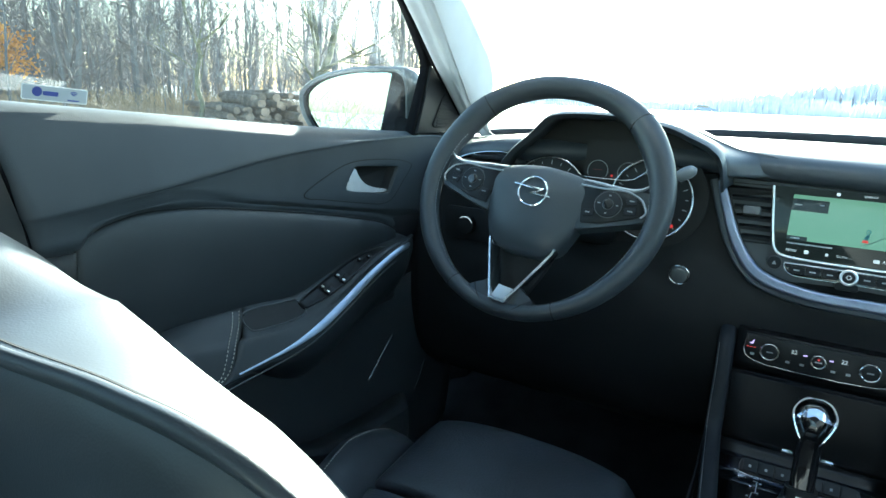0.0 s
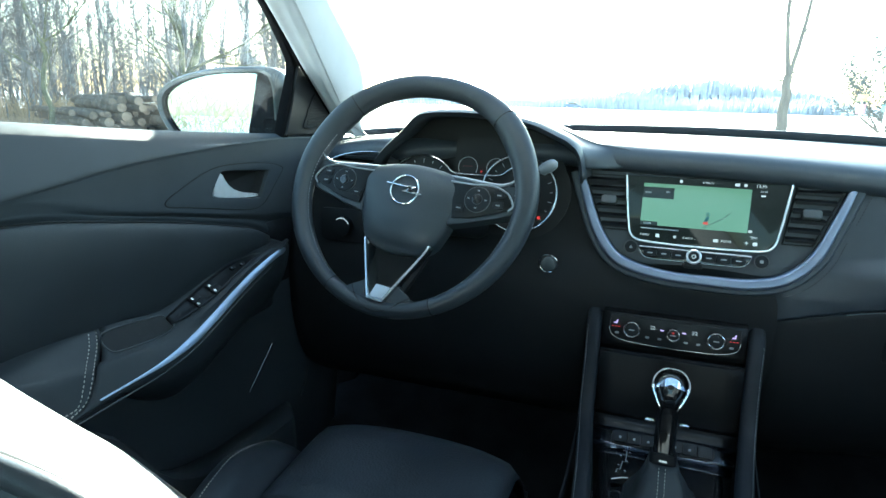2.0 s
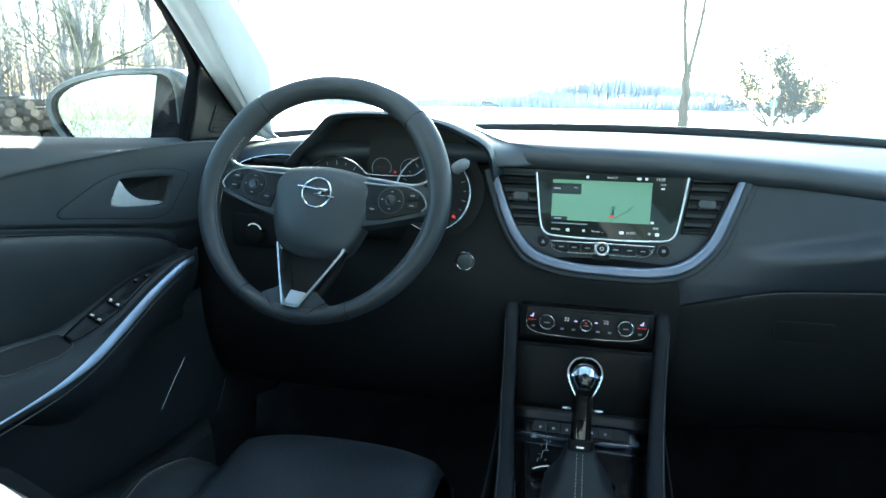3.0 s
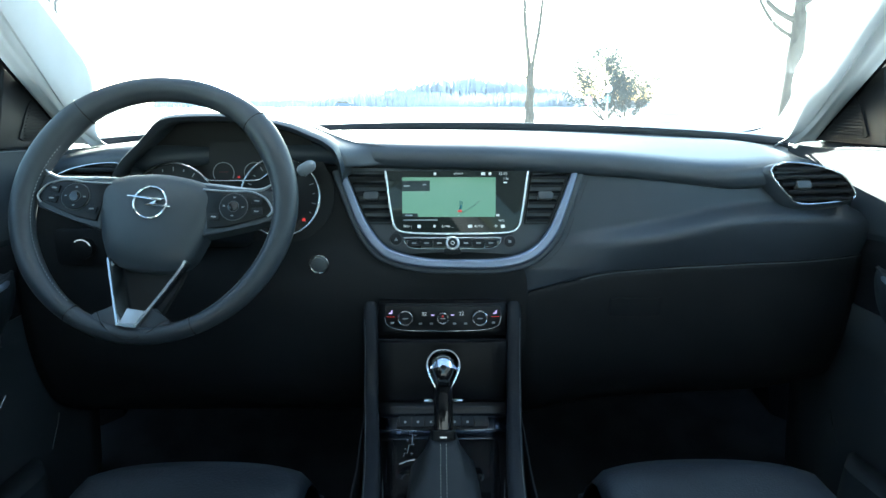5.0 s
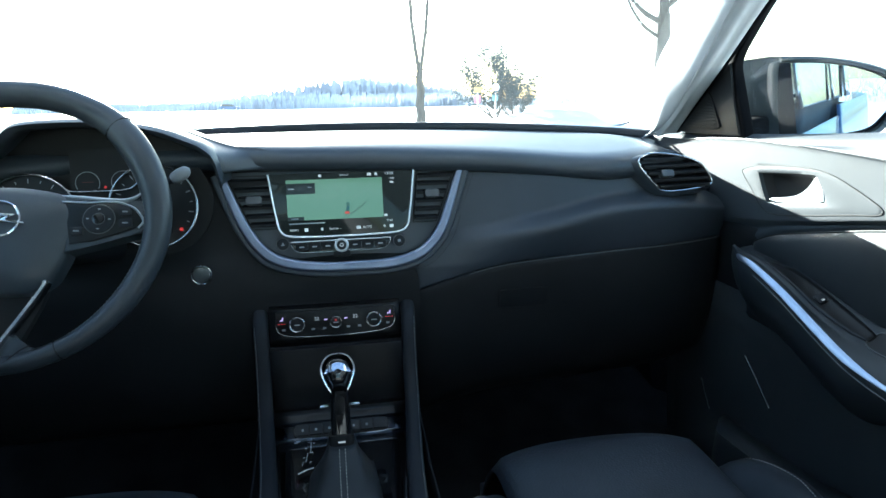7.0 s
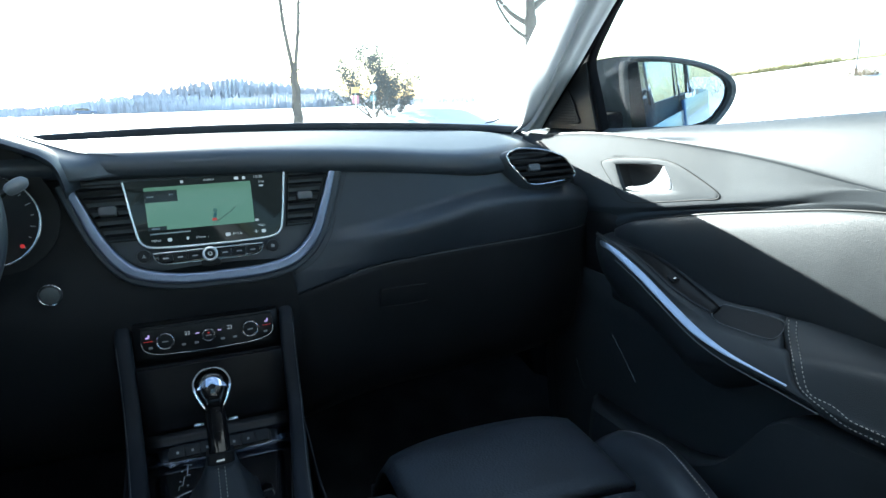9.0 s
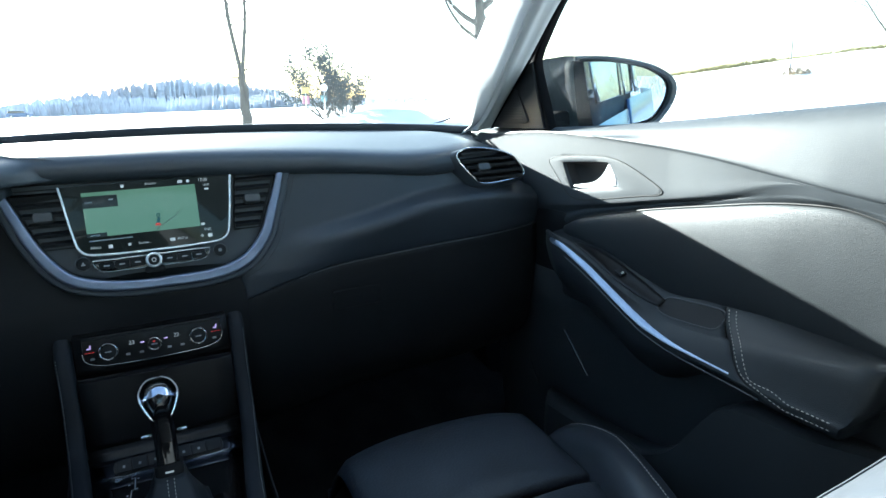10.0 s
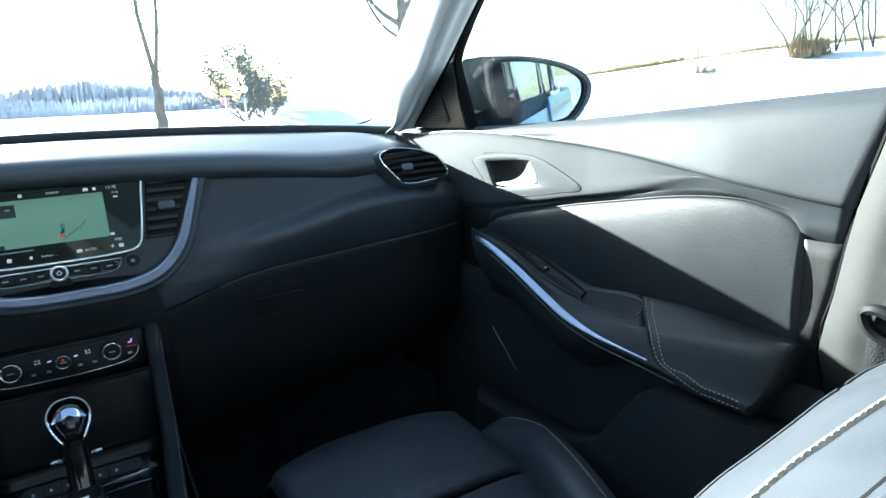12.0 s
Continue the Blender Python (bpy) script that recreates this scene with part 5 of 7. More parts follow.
    outer, inner = sorted(cr([(y - 0.84, z - 0.98) for y, z in bez], 6, closed=True), key=angle), sorted(cr([(y - 0.84, z - 0.98) for y, z in cup], 8, closed=True), key=angle)

    def ray(loop, a):
        ks = [angle(p) for p in loop]
        return [float(np.interp(a, ks, [p[i] for p in loop], period=2 * math.pi)) for i in (0, 1)]
    sm, rows = [tuple(p) for p in cr([(y - 0.84, z - 0.98) for y, z in bez], 3, closed=True)], []
    fan = np.linspace(-math.pi, math.pi, 72, endpoint=False)
    for f, z in ((0.0, -0.004), (0.0, 0.0001), (0.015, 0.0006), (0.06, 0.0007), (0.5, 0.0008), (0.94, 0.0007), (0.985, 0.0003), (1.0, -0.001), (1.02, -0.006), (1.10, -0.020), (1.35, -0.026), (1.9, -0.027)):
        r = []
        for a in fan:
            o, i = ray(outer, a), ray(inner, a)
            if f <= 1:
                p = [o[k] + (i[k] - o[k]) * f for k in (0, 1)]
            else:
                c = (0.046, 0.0)
                p = [i[k] + (c[k] - i[k]) * (f - 1) * 1.1 for k in (0, 1)]
            r.append(place @ Vector((p[0], p[1], z)))
        rows.append(r)
    hb = part("handle_bezel", F(grid_bm(rows[:9], closed_v=True)), "doorskin", d, "shield-shaped handle surround")
    part("handle_cup", F(grid_bm(rows[8:], closed_v=True)), "dark", hb, "dark recess behind the handle")
    part("bezel_seam", F(sweep_bm([place @ Vector((a * 1.003, b * 1.006, 0.0002)) for a, b in sm], oval(0.0010, 0.0010, 6), up=(1, 0, 0), closed=True)), "dark", hb)
    lev = [(0.908, 0.9550), (0.86, 0.9590), (0.808, 0.9665), (0.799, 0.9710), (0.799, 0.977), (0.811, 1.001), (0.819, 1.0040), (0.829, 0.990), (0.844, 0.977), (0.866, 0.9680), (0.908, 0.9600)]
    part("lever", F(prism_bm([(p[0] - 0.84, p[1] - 0.98) for p in cr([(y + 0.015, z - 0.002) for y, z in lev], 3, closed=True)][::-1], 0.012, place @ Matrix.Translation((0, 0, -0.0125)), 0.0020, 3)), "lever", hb, "satin silver release lever")
    # mirror triangle with tweeter
    tri = [(1.258, 1.050), (1.036, 1.052), (1.062, 1.11), (1.082, 1.180), (1.100, 1.176), (1.165, 1.140), (1.245, 1.076)]
    pt = Matrix(((0, 0, -1, 0.722), (1, 0, 0, 0), (0, 1, 0, 0), (0, 0, 0, 1)))
    sl = part("mirror_triangle", F(prism_bm(tri, 0.010, pt, 0.003)), "hard", d, "black mirror triangle with a tweeter")
    # unseen block outside the window, added to keep sun off the door top
    sun_block = [(1.258, 1.050), (1.105, 1.052), (1.125, 1.120), (1.140, 1.152), (1.165, 1.140), (1.245, 1.076)]
    part("door_shade_block", F(prism_bm(sun_block, 0.046, pt @ Matrix.Translation((0, 0, -0.048)), 0.004)), "hard", sl, "unseen black block that shades the door top")
    tw = [(1.205, 1.062), (1.100, 1.062), (1.105, 1.085), (1.135, 1.128), (1.150, 1.122), (1.190, 1.085)]
    part("tweeter", F(prism_bm([tuple(p) for p in cr(tw, 3, closed=True)], 0.003, pt @ Matrix.Translation((0, 0, 0.0095)), 0.001)), "hard", sl, "perforated tweeter grille")
    for k in range(11):
        z = 1.066 + 0.0055 * k
        r = inside(tw, z)
        if r:
            part("grille_rib", F(sweep_bm([(0.7085, r[0] + 0.003, z), (0.7085, r[1] - 0.003, z)], oval(0.0010, 0.0010, 6))), "hard", sl)
    # window surround and pane
    fr = cr([(0.726, 1.036, 1.046), (0.726, 1.064, 1.112), (0.726, 1.087, 1.170), (0.722, 1.076, 1.200), (0.714, 1.030, 1.244), (0.706, 0.981, 1.284), (0.694, 0.870, 1.366), (0.672, 0.62, 1.455), (0.655, 0.40, 1.478), (0.652, 0.25, 1.478)], 6)
    part("window_frame", F(sweep_bm(fr, rbox(0.013, 0.010, 0.004), up=(1, 0, 0.2))), "rubber", d, "black window frame seal")
    part("sill_seal", F(sweep_bm([(0.750, y, belt_z(y) - 0.007) for y in np.linspace(0.26, 1.04, 30)], rbox(0.006, 0.008, 0.003))), "rubber", d)
    pane = []
    for y in np.linspace(0.262, 1.050, 26):
        zt = np.interp(y, [0.25, 0.40, 0.62, 0.855, 0.97, 1.06], [1.478, 1.478, 1.452, 1.355, 1.268, 1.165])
        pane.append([(0.752 - (z - 1.06) * 0.20, y, z) for z in np.linspace(belt_z(y) - 0.02, zt, 7)])
    g = part("window_pane", inward(F(grid_bm(pane))), "glass", d, "clear side window")
    g.visible_shadow = False
    # outer skin
    rows = [[(0.80 + 0.115 * math.sin(math.pi * min(1, (1.06 - z) / 1.4 + 0.12)) ** 0.5, y, z) for z in np.linspace(1.045, 0.26, 12)] for y in np.linspace(0.26, 1.30, 12)]
    part("outer_skin", F(grid_bm(rows)), "paint", d, "slate blue painted outside", thick=0.002)
    return d


left_door, right_door = car_door(-1), car_door(1)
# sticker inside the driver's window
stk = thing("window_sticker", (-0.744, 0.44, 1.10), "narrow silver sticker with blue lettering on the side window", "sticker")
m = Matrix.Translation((-0.7375, 0.377, 1.1065)) @ Matrix(((0, 0.17, 0.985, 0), (1, 0, 0, 0), (0, 0.985, -0.17, 0), (0, 0, 0, 1))) @ Euler((0, 0, radians(-5))).to_matrix().to_4x4()
part("film", prism_bm(rbox(0.0325, 0.0078, 0.002), 0.0003, m), "sticker_edge", stk, "white border")
part("face", prism_bm(rbox(0.0315, 0.0068, 0.0015), 0.0002, m @ Matrix.Translation((0, 0, 0.0003))), "sticker", stk)
part("emblem", disc_bm(0.0048, 0.0003, m @ Matrix.Translation((-0.018, 0.001, 0.0004)), 20), "blue_ink", stk)
part("word_bar", prism_bm(rbox(0.0075, 0.0022, 0.001), 0.0003, m @ Matrix.Translation((-0.005, 0.0, 0.0004))), "blue_ink", stk)
for k in range(3):
    part("wave", ring_bm(0.0018 + 0.0016 * k, 0.0005, m @ Matrix.Translation((0.018, -0.001, 0.0006)), 10, 45, 135), "blue_ink", stk)
part("small_bar", prism_bm(rbox(0.006, 0.0007, 0.0003), 0.0003, m @ Matrix.Translation((0.018, -0.0050, 0.0004))), "blue_ink", stk)


# ---- outside mirrors ----
def wing_mirror(s):
    w = thing("wing_mirror", (s * 0.80, 1.17, 1.06), "dark painted wing mirror with a wide bright glass", "wing mirror", "wing mirrors")
    F = lambda bm: flip(bm, s)
    o = [(0.795, 1.188), (0.850, 1.196), (0.910, 1.190), (0.965, 1.172), (0.998, 1.145), (1.003, 1.112), (0.990, 1.075), (0.965, 1.045), (0.900, 1.030), (0.820, 1.026), (0.790, 1.040), (0.785, 1.110)]
    back = lambda x: 1.125 - (0.43 if s > 0 else 0.25) * (x - 0.79)
    o = [(0.79 + (x - 0.79) * (1.13 if s > 0 else 1.16), 1.04 + (z - 1.04) * (0.965 if s > 0 else 1.0)) for x, z in o]
    drop = 0.018 if s < 0 else 0.0
    o = [(x, z - drop) for x, z in o]
    sm = cr(o, 4, closed=True)
    cx, cz = 0.91, 1.11 - drop
    lip = lambda x, z, dy: max(x, 0.838 + 0.14 * (1.17 - z) - 0.5 * max(0.0, dy)) if s > 0 else x   # the mouth lies further out than the flank
    rows = [[(lip(cx + (x - cx) * f, z, dy), back(x) + dy, cz + (z - cz) * f) for x, z in sm] for f, dy in ((0.90, 0.012), (0.905, -0.004), (0.955, -0.008), (1.0, -0.002), (1.02, 0.02), (1.0, 0.06), (0.88, 0.10), (0.6, 0.128), (0.1, 0.138))]
    part("housing", F(grid_bm(rows, closed_v=True)), "black_paint", w, "rounded dark housing", thick=0.002)
    gl = [(max((0.850 if s > 0 else 0.832) + 0.15 * (1.17 - drop - z), cx + (x - cx) * 0.82), cz + (z - cz) * (0.86 if z > cz else 0.80)) for x, z in sm]
    bm = bmesh.new()
    bm.faces.new([bm.verts.new((lip(cx + (x - cx) * 0.95, z, 0.0), back(x) + 0.004, cz + (z - cz) * 0.95)) for x, z in sm])
    part("face_plate", F(bm), "rubber", w, smooth=False)
    bm = bmesh.new()
    vs = [bm.verts.new((x, back(x) - 0.003 + (0.018 if s < 0 else -0.012) * (z - cz), z)) for x, z in gl]
    bm.faces.new(vs)
    part("mirror_glass", F(bm), "mirror", w, "reflecting mirror glass", smooth=False)
    part("foot", F(sweep_bm(cr([(0.735, 1.12, 1.060), (0.78, 1.14, 1.058), (0.83, 1.155, 1.065)], 4), rbox(0.030, 0.018, 0.01), up=(0, 0, 1))), "rubber", w)
    part("lamp_strip", F(sweep_bm([(1.054 - 0.002 * k, back(1.05) + 0.03 + 0.01 * k, 1.125 - 0.006 * k) for k in range(5)], oval(0.004, 0.006, 8))), "hard", w)
    return w


for s in (-1, 1):
    wing_mirror(s)


# ---- seats ----
def seat(name, cx, dz, dy, inner, flat):
    """A front seat; inner: the side towards the middle of the car."""
    q = thing(name, (cx, 0.50, 0.30), "black leather front seat with pale stitching and a perforated cushion", "car seat", "front seats")
    # cushion
    rows = []
    for y in np.linspace(0.22, 0.915, 26):
        f = (y - 0.22) / 0.695
        drop = 0.10 * max(0, (f - 0.86) / 0.14) ** 2.2
        h = 0.168 - 0.012 * (1 - f)
        z0 = 0.545 + 0.045 * f - drop
        nose = 0.030 * max(0, (f - 0.8) / 0.2)
        rows.append([(cx + u * h, y + nose * (1 - u * u), z0 + 0.014 * (1 - abs(u) ** 4) - 0.012 * (abs(u) > 0.98)) for u in np.linspace(-1, 1, 21)])
    split = 16
    for name, piece in (("cushion", rows[:split]), ("thigh_pad", rows[split:])):
        edge_row = -1 if name == "cushion" else 0
        rim = [(x, y + (0.004 if edge_row else -0.004), z - 0.016) for x, y, z in piece[edge_row]]
        soft_edge = [(x, y + (0.003 if edge_row else -0.003), z - 0.003) for x, y, z in piece[edge_row]]
        piece = piece[:-1] + [[(x, y, z) for x, y, z in piece[-1]], soft_edge, rim] if edge_row else [rim, soft_edge] + piece
        part(name, grid_bm(piece), "perforated", q, "perforated leather pad of the seat", thick=0.006)
    rows = [[(cx + u * 0.17, 0.915 + 0.034 * (1 - u * u) + 0.006 * math.sin(math.pi * k / 5), 0.498 - 0.05 * k) for u in np.linspace(-1, 1, 13)] for k in range(6)]
    part("cushion_nose", grid_bm(rows), "leather", q, thick=0.01)
    for s in (-1, 1):
        big = 1.0 if s != inner else 0.6
        rows = []
        for y in np.linspace(0.20, 0.805, 24):
            f = (y - 0.20) / 0.605
            r = max(0, 1 - (max(0, f - 0.55) / 0.45) ** 2) ** 0.5
            w = 0.080 * (0.45 + 0.55 * r) * (0.5 + 0.5 * big)
            z0 = 0.548 + 0.04 * f - 0.05 * (1 - r)
            top = z0 + 0.006 + (0.032 * big + 0.004) * r
            pts = cr([(0.158, z0 - 0.02), (0.164, z0), (0.176, (z0 + top) / 2 + 0.006), (0.196, top), (0.196 + w * 0.42, top - 0.001), (0.168 + w, top - 0.030), (0.172 + w, top - 0.085), (0.16 + w, 0.40)], 3)
            taper = 0.055 * max(0.0, min(1.2, (0.68 - y) / 0.18)) if s != inner else 0.0
            rows.append([(cx + s * (x - taper), y, z) for x, z in pts])
        part("cushion_bolster", grid_bm(rows, caps=False), "leather", q, "raised leather side bolster", thick=0.004)
        line = [(r[11][0], r[11][1], r[11][2] + 0.0022) for r in rows[2:]]
        part("stitching", stitches_bm(line, 0.004, 0.0024, 0.0008), "thread", q)
        part("piping", sweep_bm([(r[13][0], r[13][1], r[13][2] + 0.001) for r in rows[2:]], oval(0.0016, 0.0016, 6)), "leather", q)
    # backrest: a sloping shoulder between the front edge and the rear welt
    front = cr([(0.0, 0.976), (0.02, 0.969), (0.045, 0.956), (0.075, 0.942), (0.107, 0.927), (0.144, 0.892), (0.166, 0.85), (0.180, 0.80), (0.192, 0.72), (0.192, 0.60), (0.185, 0.48)], 5)
    front = [np.array((x, z - flat * max(0.0, 1 - x / 0.165))) for x, z in front]
    rear = cr([(0.0, 0.984), (0.05, 0.989), (0.10, 0.994), (0.13, 0.9945), (0.160, 0.9935), (0.190, 0.986), (0.210, 0.968), (0.230, 0.925), (0.248, 0.86), (0.258, 0.74), (0.25, 0.48)], 5)

    crown = lambda x: 0.018 * math.sin(math.pi * min(1.0, max(0.0, x) / 0.20)) if cx > 0 else 0.039 * (1 + math.tanh((x - 0.050) / 0.042)) * 0.5 * (1 - math.tanh((x - 0.235) / 0.035))

    lift = (1.0, 1.0) if cx > 0 else (1.0, 0.94)
    deep = lambda x: 0.0 if cx > 0 else 0.22 * crown(x)   # the padded shoulder reaches further back

    def on_back(i, v, out=0.0):
        """A point of the shoulder's slope on one side: i along it, v from the front edge (0) to the welt (1)."""
        j = abs(i)
        e, w = front[j], rear[j]
        x, z = e + (w - e) * v
        out_x = x if i * inner < 0 else -x   # positive towards the door
        z += crown(out_x) * (lift[0] + (lift[1] - lift[0]) * v)
        bulge = 0.005 * math.sin(math.pi * v) + out
        return (cx + math.copysign(x, i if i else 1) * (1 + bulge), 0.345 - (z - 0.50) * 0.33 + dy + 0.070 * (1 - v) + 0.5 * bulge - v * deep(out_x), z + dz + bulge)
    rows, last = [], len(front) - 1
    for i in range(-last, last + 1):
        (xe, ze), (xw, zw) = front[abs(i)], rear[abs(i)]
        sg = -1 if i < 0 else 1
        side = 1 if i * inner < 0 else -1
        back = deep(side * xw)
        ze, zw = ze + lift[0] * crown(side * xe), zw + lift[1] * crown(side * xw)
        at = lambda x, z, k: (cx + sg * x, 0.345 - (z - 0.50) * 0.33 + dy + k, z + dz)
        low = min(zw, 0.98) - 0.04
        rows.append([at(0, min(ze, 0.95) - 0.05, 0.040), at(xe * 0.5, ze - 0.080, 0.050), at(xe * 0.85, ze - 0.040, 0.060), at(xe * 0.97, ze - 0.012, 0.0675)]
                    + [on_back(i, v) for v in (0.0, 0.12, 0.3, 0.5, 0.7, 0.88, 1.0)]
                    + [at(xw * 0.985, zw - 0.006, -0.006 - back), at(xw * 0.972, zw - 0.016, -0.014 - back), at(xw * 0.965, zw - 0.035, -0.022 - back), at(xw * 0.94, zw - 0.075, -0.030 - back), at(xw * 0.5, low - 0.05, -0.036), at(0, low - 0.06, -0.036)])
    part("backrest", grid_bm(rows), "leather", q, "leather backrest with sloping padded shoulders", thick=0.002)
    for sg in (-1, 1):
        run = [sg * j for j in range(1, 42)]
        if cx > 0:
            part("piping", sweep_bm([on_back(i, 0.0, 0.0008) for i in run], oval(0.0013, 0.0013, 8)), "leather", q, "fine piping along the shoulder edge")
        part("welt", sweep_bm([on_back(i, 1.04, 0.0) for i in run], oval(0.0040, 0.0040, 10)), "leather", q, "rolled welt behind the shoulder")
        part("welt_seam", sweep_bm([on_back(i, 0.95, 0.0004) for i in run], oval(0.0010, 0.0010, 6)), "dark", q)
        if cx > 0:
            part("shoulder_stitching", stitches_bm([on_back(i, 0.56, 0.0008) for i in run], 0.0064, -0.0012, 0.0021), "cord", q, "coarse pale seam on the shoulder")
    part("base", prism_bm([(-0.20, -0.28), (0.20, -0.28), (0.20, 0.30), (-0.20, 0.30)], 0.16, Matrix.Translation((cx, 0.55, 0.30)), 0.02), "hard", q)
    return q


seat("driver_seat", -0.382, 0.021, -0.046, 1, 0.0)
seat("passenger_seat", 0.378, 0.006, -0.094, -1, 0.036)


# ---- shell of the car ----
def pillar(s):
    F = lambda bm: flip(bm, s)
    p = thing("windscreen_pillar", (s * 0.70, 1.25, 1.04), "pale grey cloth-covered windscreen pillar trim", "pillar trim", "windscreen pillars", "structure")
    inner = cr([(0.690, 1.320, 1.040), (0.688, 1.245, 1.075), (0.684, 1.140, 1.185), (0.672, 1.025, 1.288), (0.645, 0.855, 1.400), (0.600, 0.62, 1.495)], 6)
    outer = cr([(0.716, 1.240, 1.050), (0.711, 1.182, 1.100), (0.705, 1.066, 1.190), (0.696, 0.957, 1.275), (0.672, 0.79, 1.378), (0.632, 0.58, 1.470)], 6)
    flank = tab((1.06, 0.02), (1.09, 0.05), (1.17, 0.13), (1.24, 0.118), (1.30, 0.100), (1.50, 0.06))
    eye = np.array((0.01, 0.02, 1.12))
    # the flank that runs forward to the glass
    inner = [eye + (np.array(a) - eye) * (1 - 0.045 * min(1.0, max(0.0, (a[2] - 1.05) / 0.10))) for a in inner]
    front = [np.array((a[0] - 0.005, a[1] + flank(a[2]), a[2] + 0.11 * (a[2] - 1.12))) for a in inner]
    rows = []
    for a, b, g in zip(inner, outer, front):
        m = (a + b) / 2 + np.array((-0.012, -0.004, -0.004))
        rows.append([tuple(q) for q in cr([g, g * 0.5 + a * 0.5 + (-0.004, 0, 0), a, (a * 0.7 + b * 0.3) + (-0.009, 0, 0), m, (a * 0.3 + b * 0.7) + (-0.008, 0, 0), b, b + (0.003, 0.025, 0.004)], 3)])
    part("trim", F(grid_bm([r[:18] for r in rows])), "pillar", p, thick=0.003)
    part("edge_seal", F(grid_bm([r[17:] for r in rows])), "rubber", p, "black rubber seal beside the trim", thick=0.003)
    edge = [g + np.array((0.001, 0.002, 0.001)) for g in front]
    part("glass_edge", F(sweep_bm(edge, oval(0.0016, 0.0014, 6))), "edge", p, "thin black glass edge")


for s in (-1, 1):
    pillar(s)
shell = thing("car_body", (0, -0.2, 0.25), "slate blue car body with pale roof lining, seen from inside", "car body", kind="structure")
part("roof_lining", grid_bm([[(x, y, 1.50 + 0.035 * (1 - (x / 0.62) ** 2)) for x in np.linspace(-0.62, 0.62, 9)] for y in np.linspace(0.62, -1.75, 9)]), "lining", shell, thick=0.01)
part("roof", grid_bm([[(x, y, 1.535 + 0.045 * (1 - (x / 0.68) ** 2)) for x in np.linspace(-0.68, 0.68, 9)] for y in np.linspace(0.66, -1.8, 9)]), "paint", shell, thick=0.01)
part("floor_pan", grid_bm([[(x, y, 0.27 + (0.05 if y > 1.0 else 0) * (y - 1.0) * 10) for x in np.linspace(-0.82, 0.82, 9)] for y in np.linspace(1.45, -1.8, 14)]), "carpet", shell, thick=0.02)
part("bulkhead", grid_bm([[(x, 1.46, z) for x in np.linspace(-0.80, 0.80, 9)] for z in np.linspace(0.25, 1.03, 5)]), "carpet", shell, thick=0.02)
part("tailgate", grid_bm([[(x, -1.80 - 0.1 * (1.5 - z), z) for x in np.linspace(-0.80, 0.80, 5)] for z in (0.25, 0.6, 1.02)]), "hard", shell, thick=0.02)
part("rear_bench", merge(prism_bm([(-0.66, -0.26), (0.66, -0.26), (0.66, 0.26), (-0.66, 0.26)], 0.18, Matrix.Translation((0, -0.72, 0.36)), 0.04),
                         prism_bm([(-0.66, 0), (0.66, 0), (0.66, 0.55), (-0.66, 0.55)], 0.14, facing(0, -0.98, 0.46, tilt=-18), 0.04)), "leather", shell)
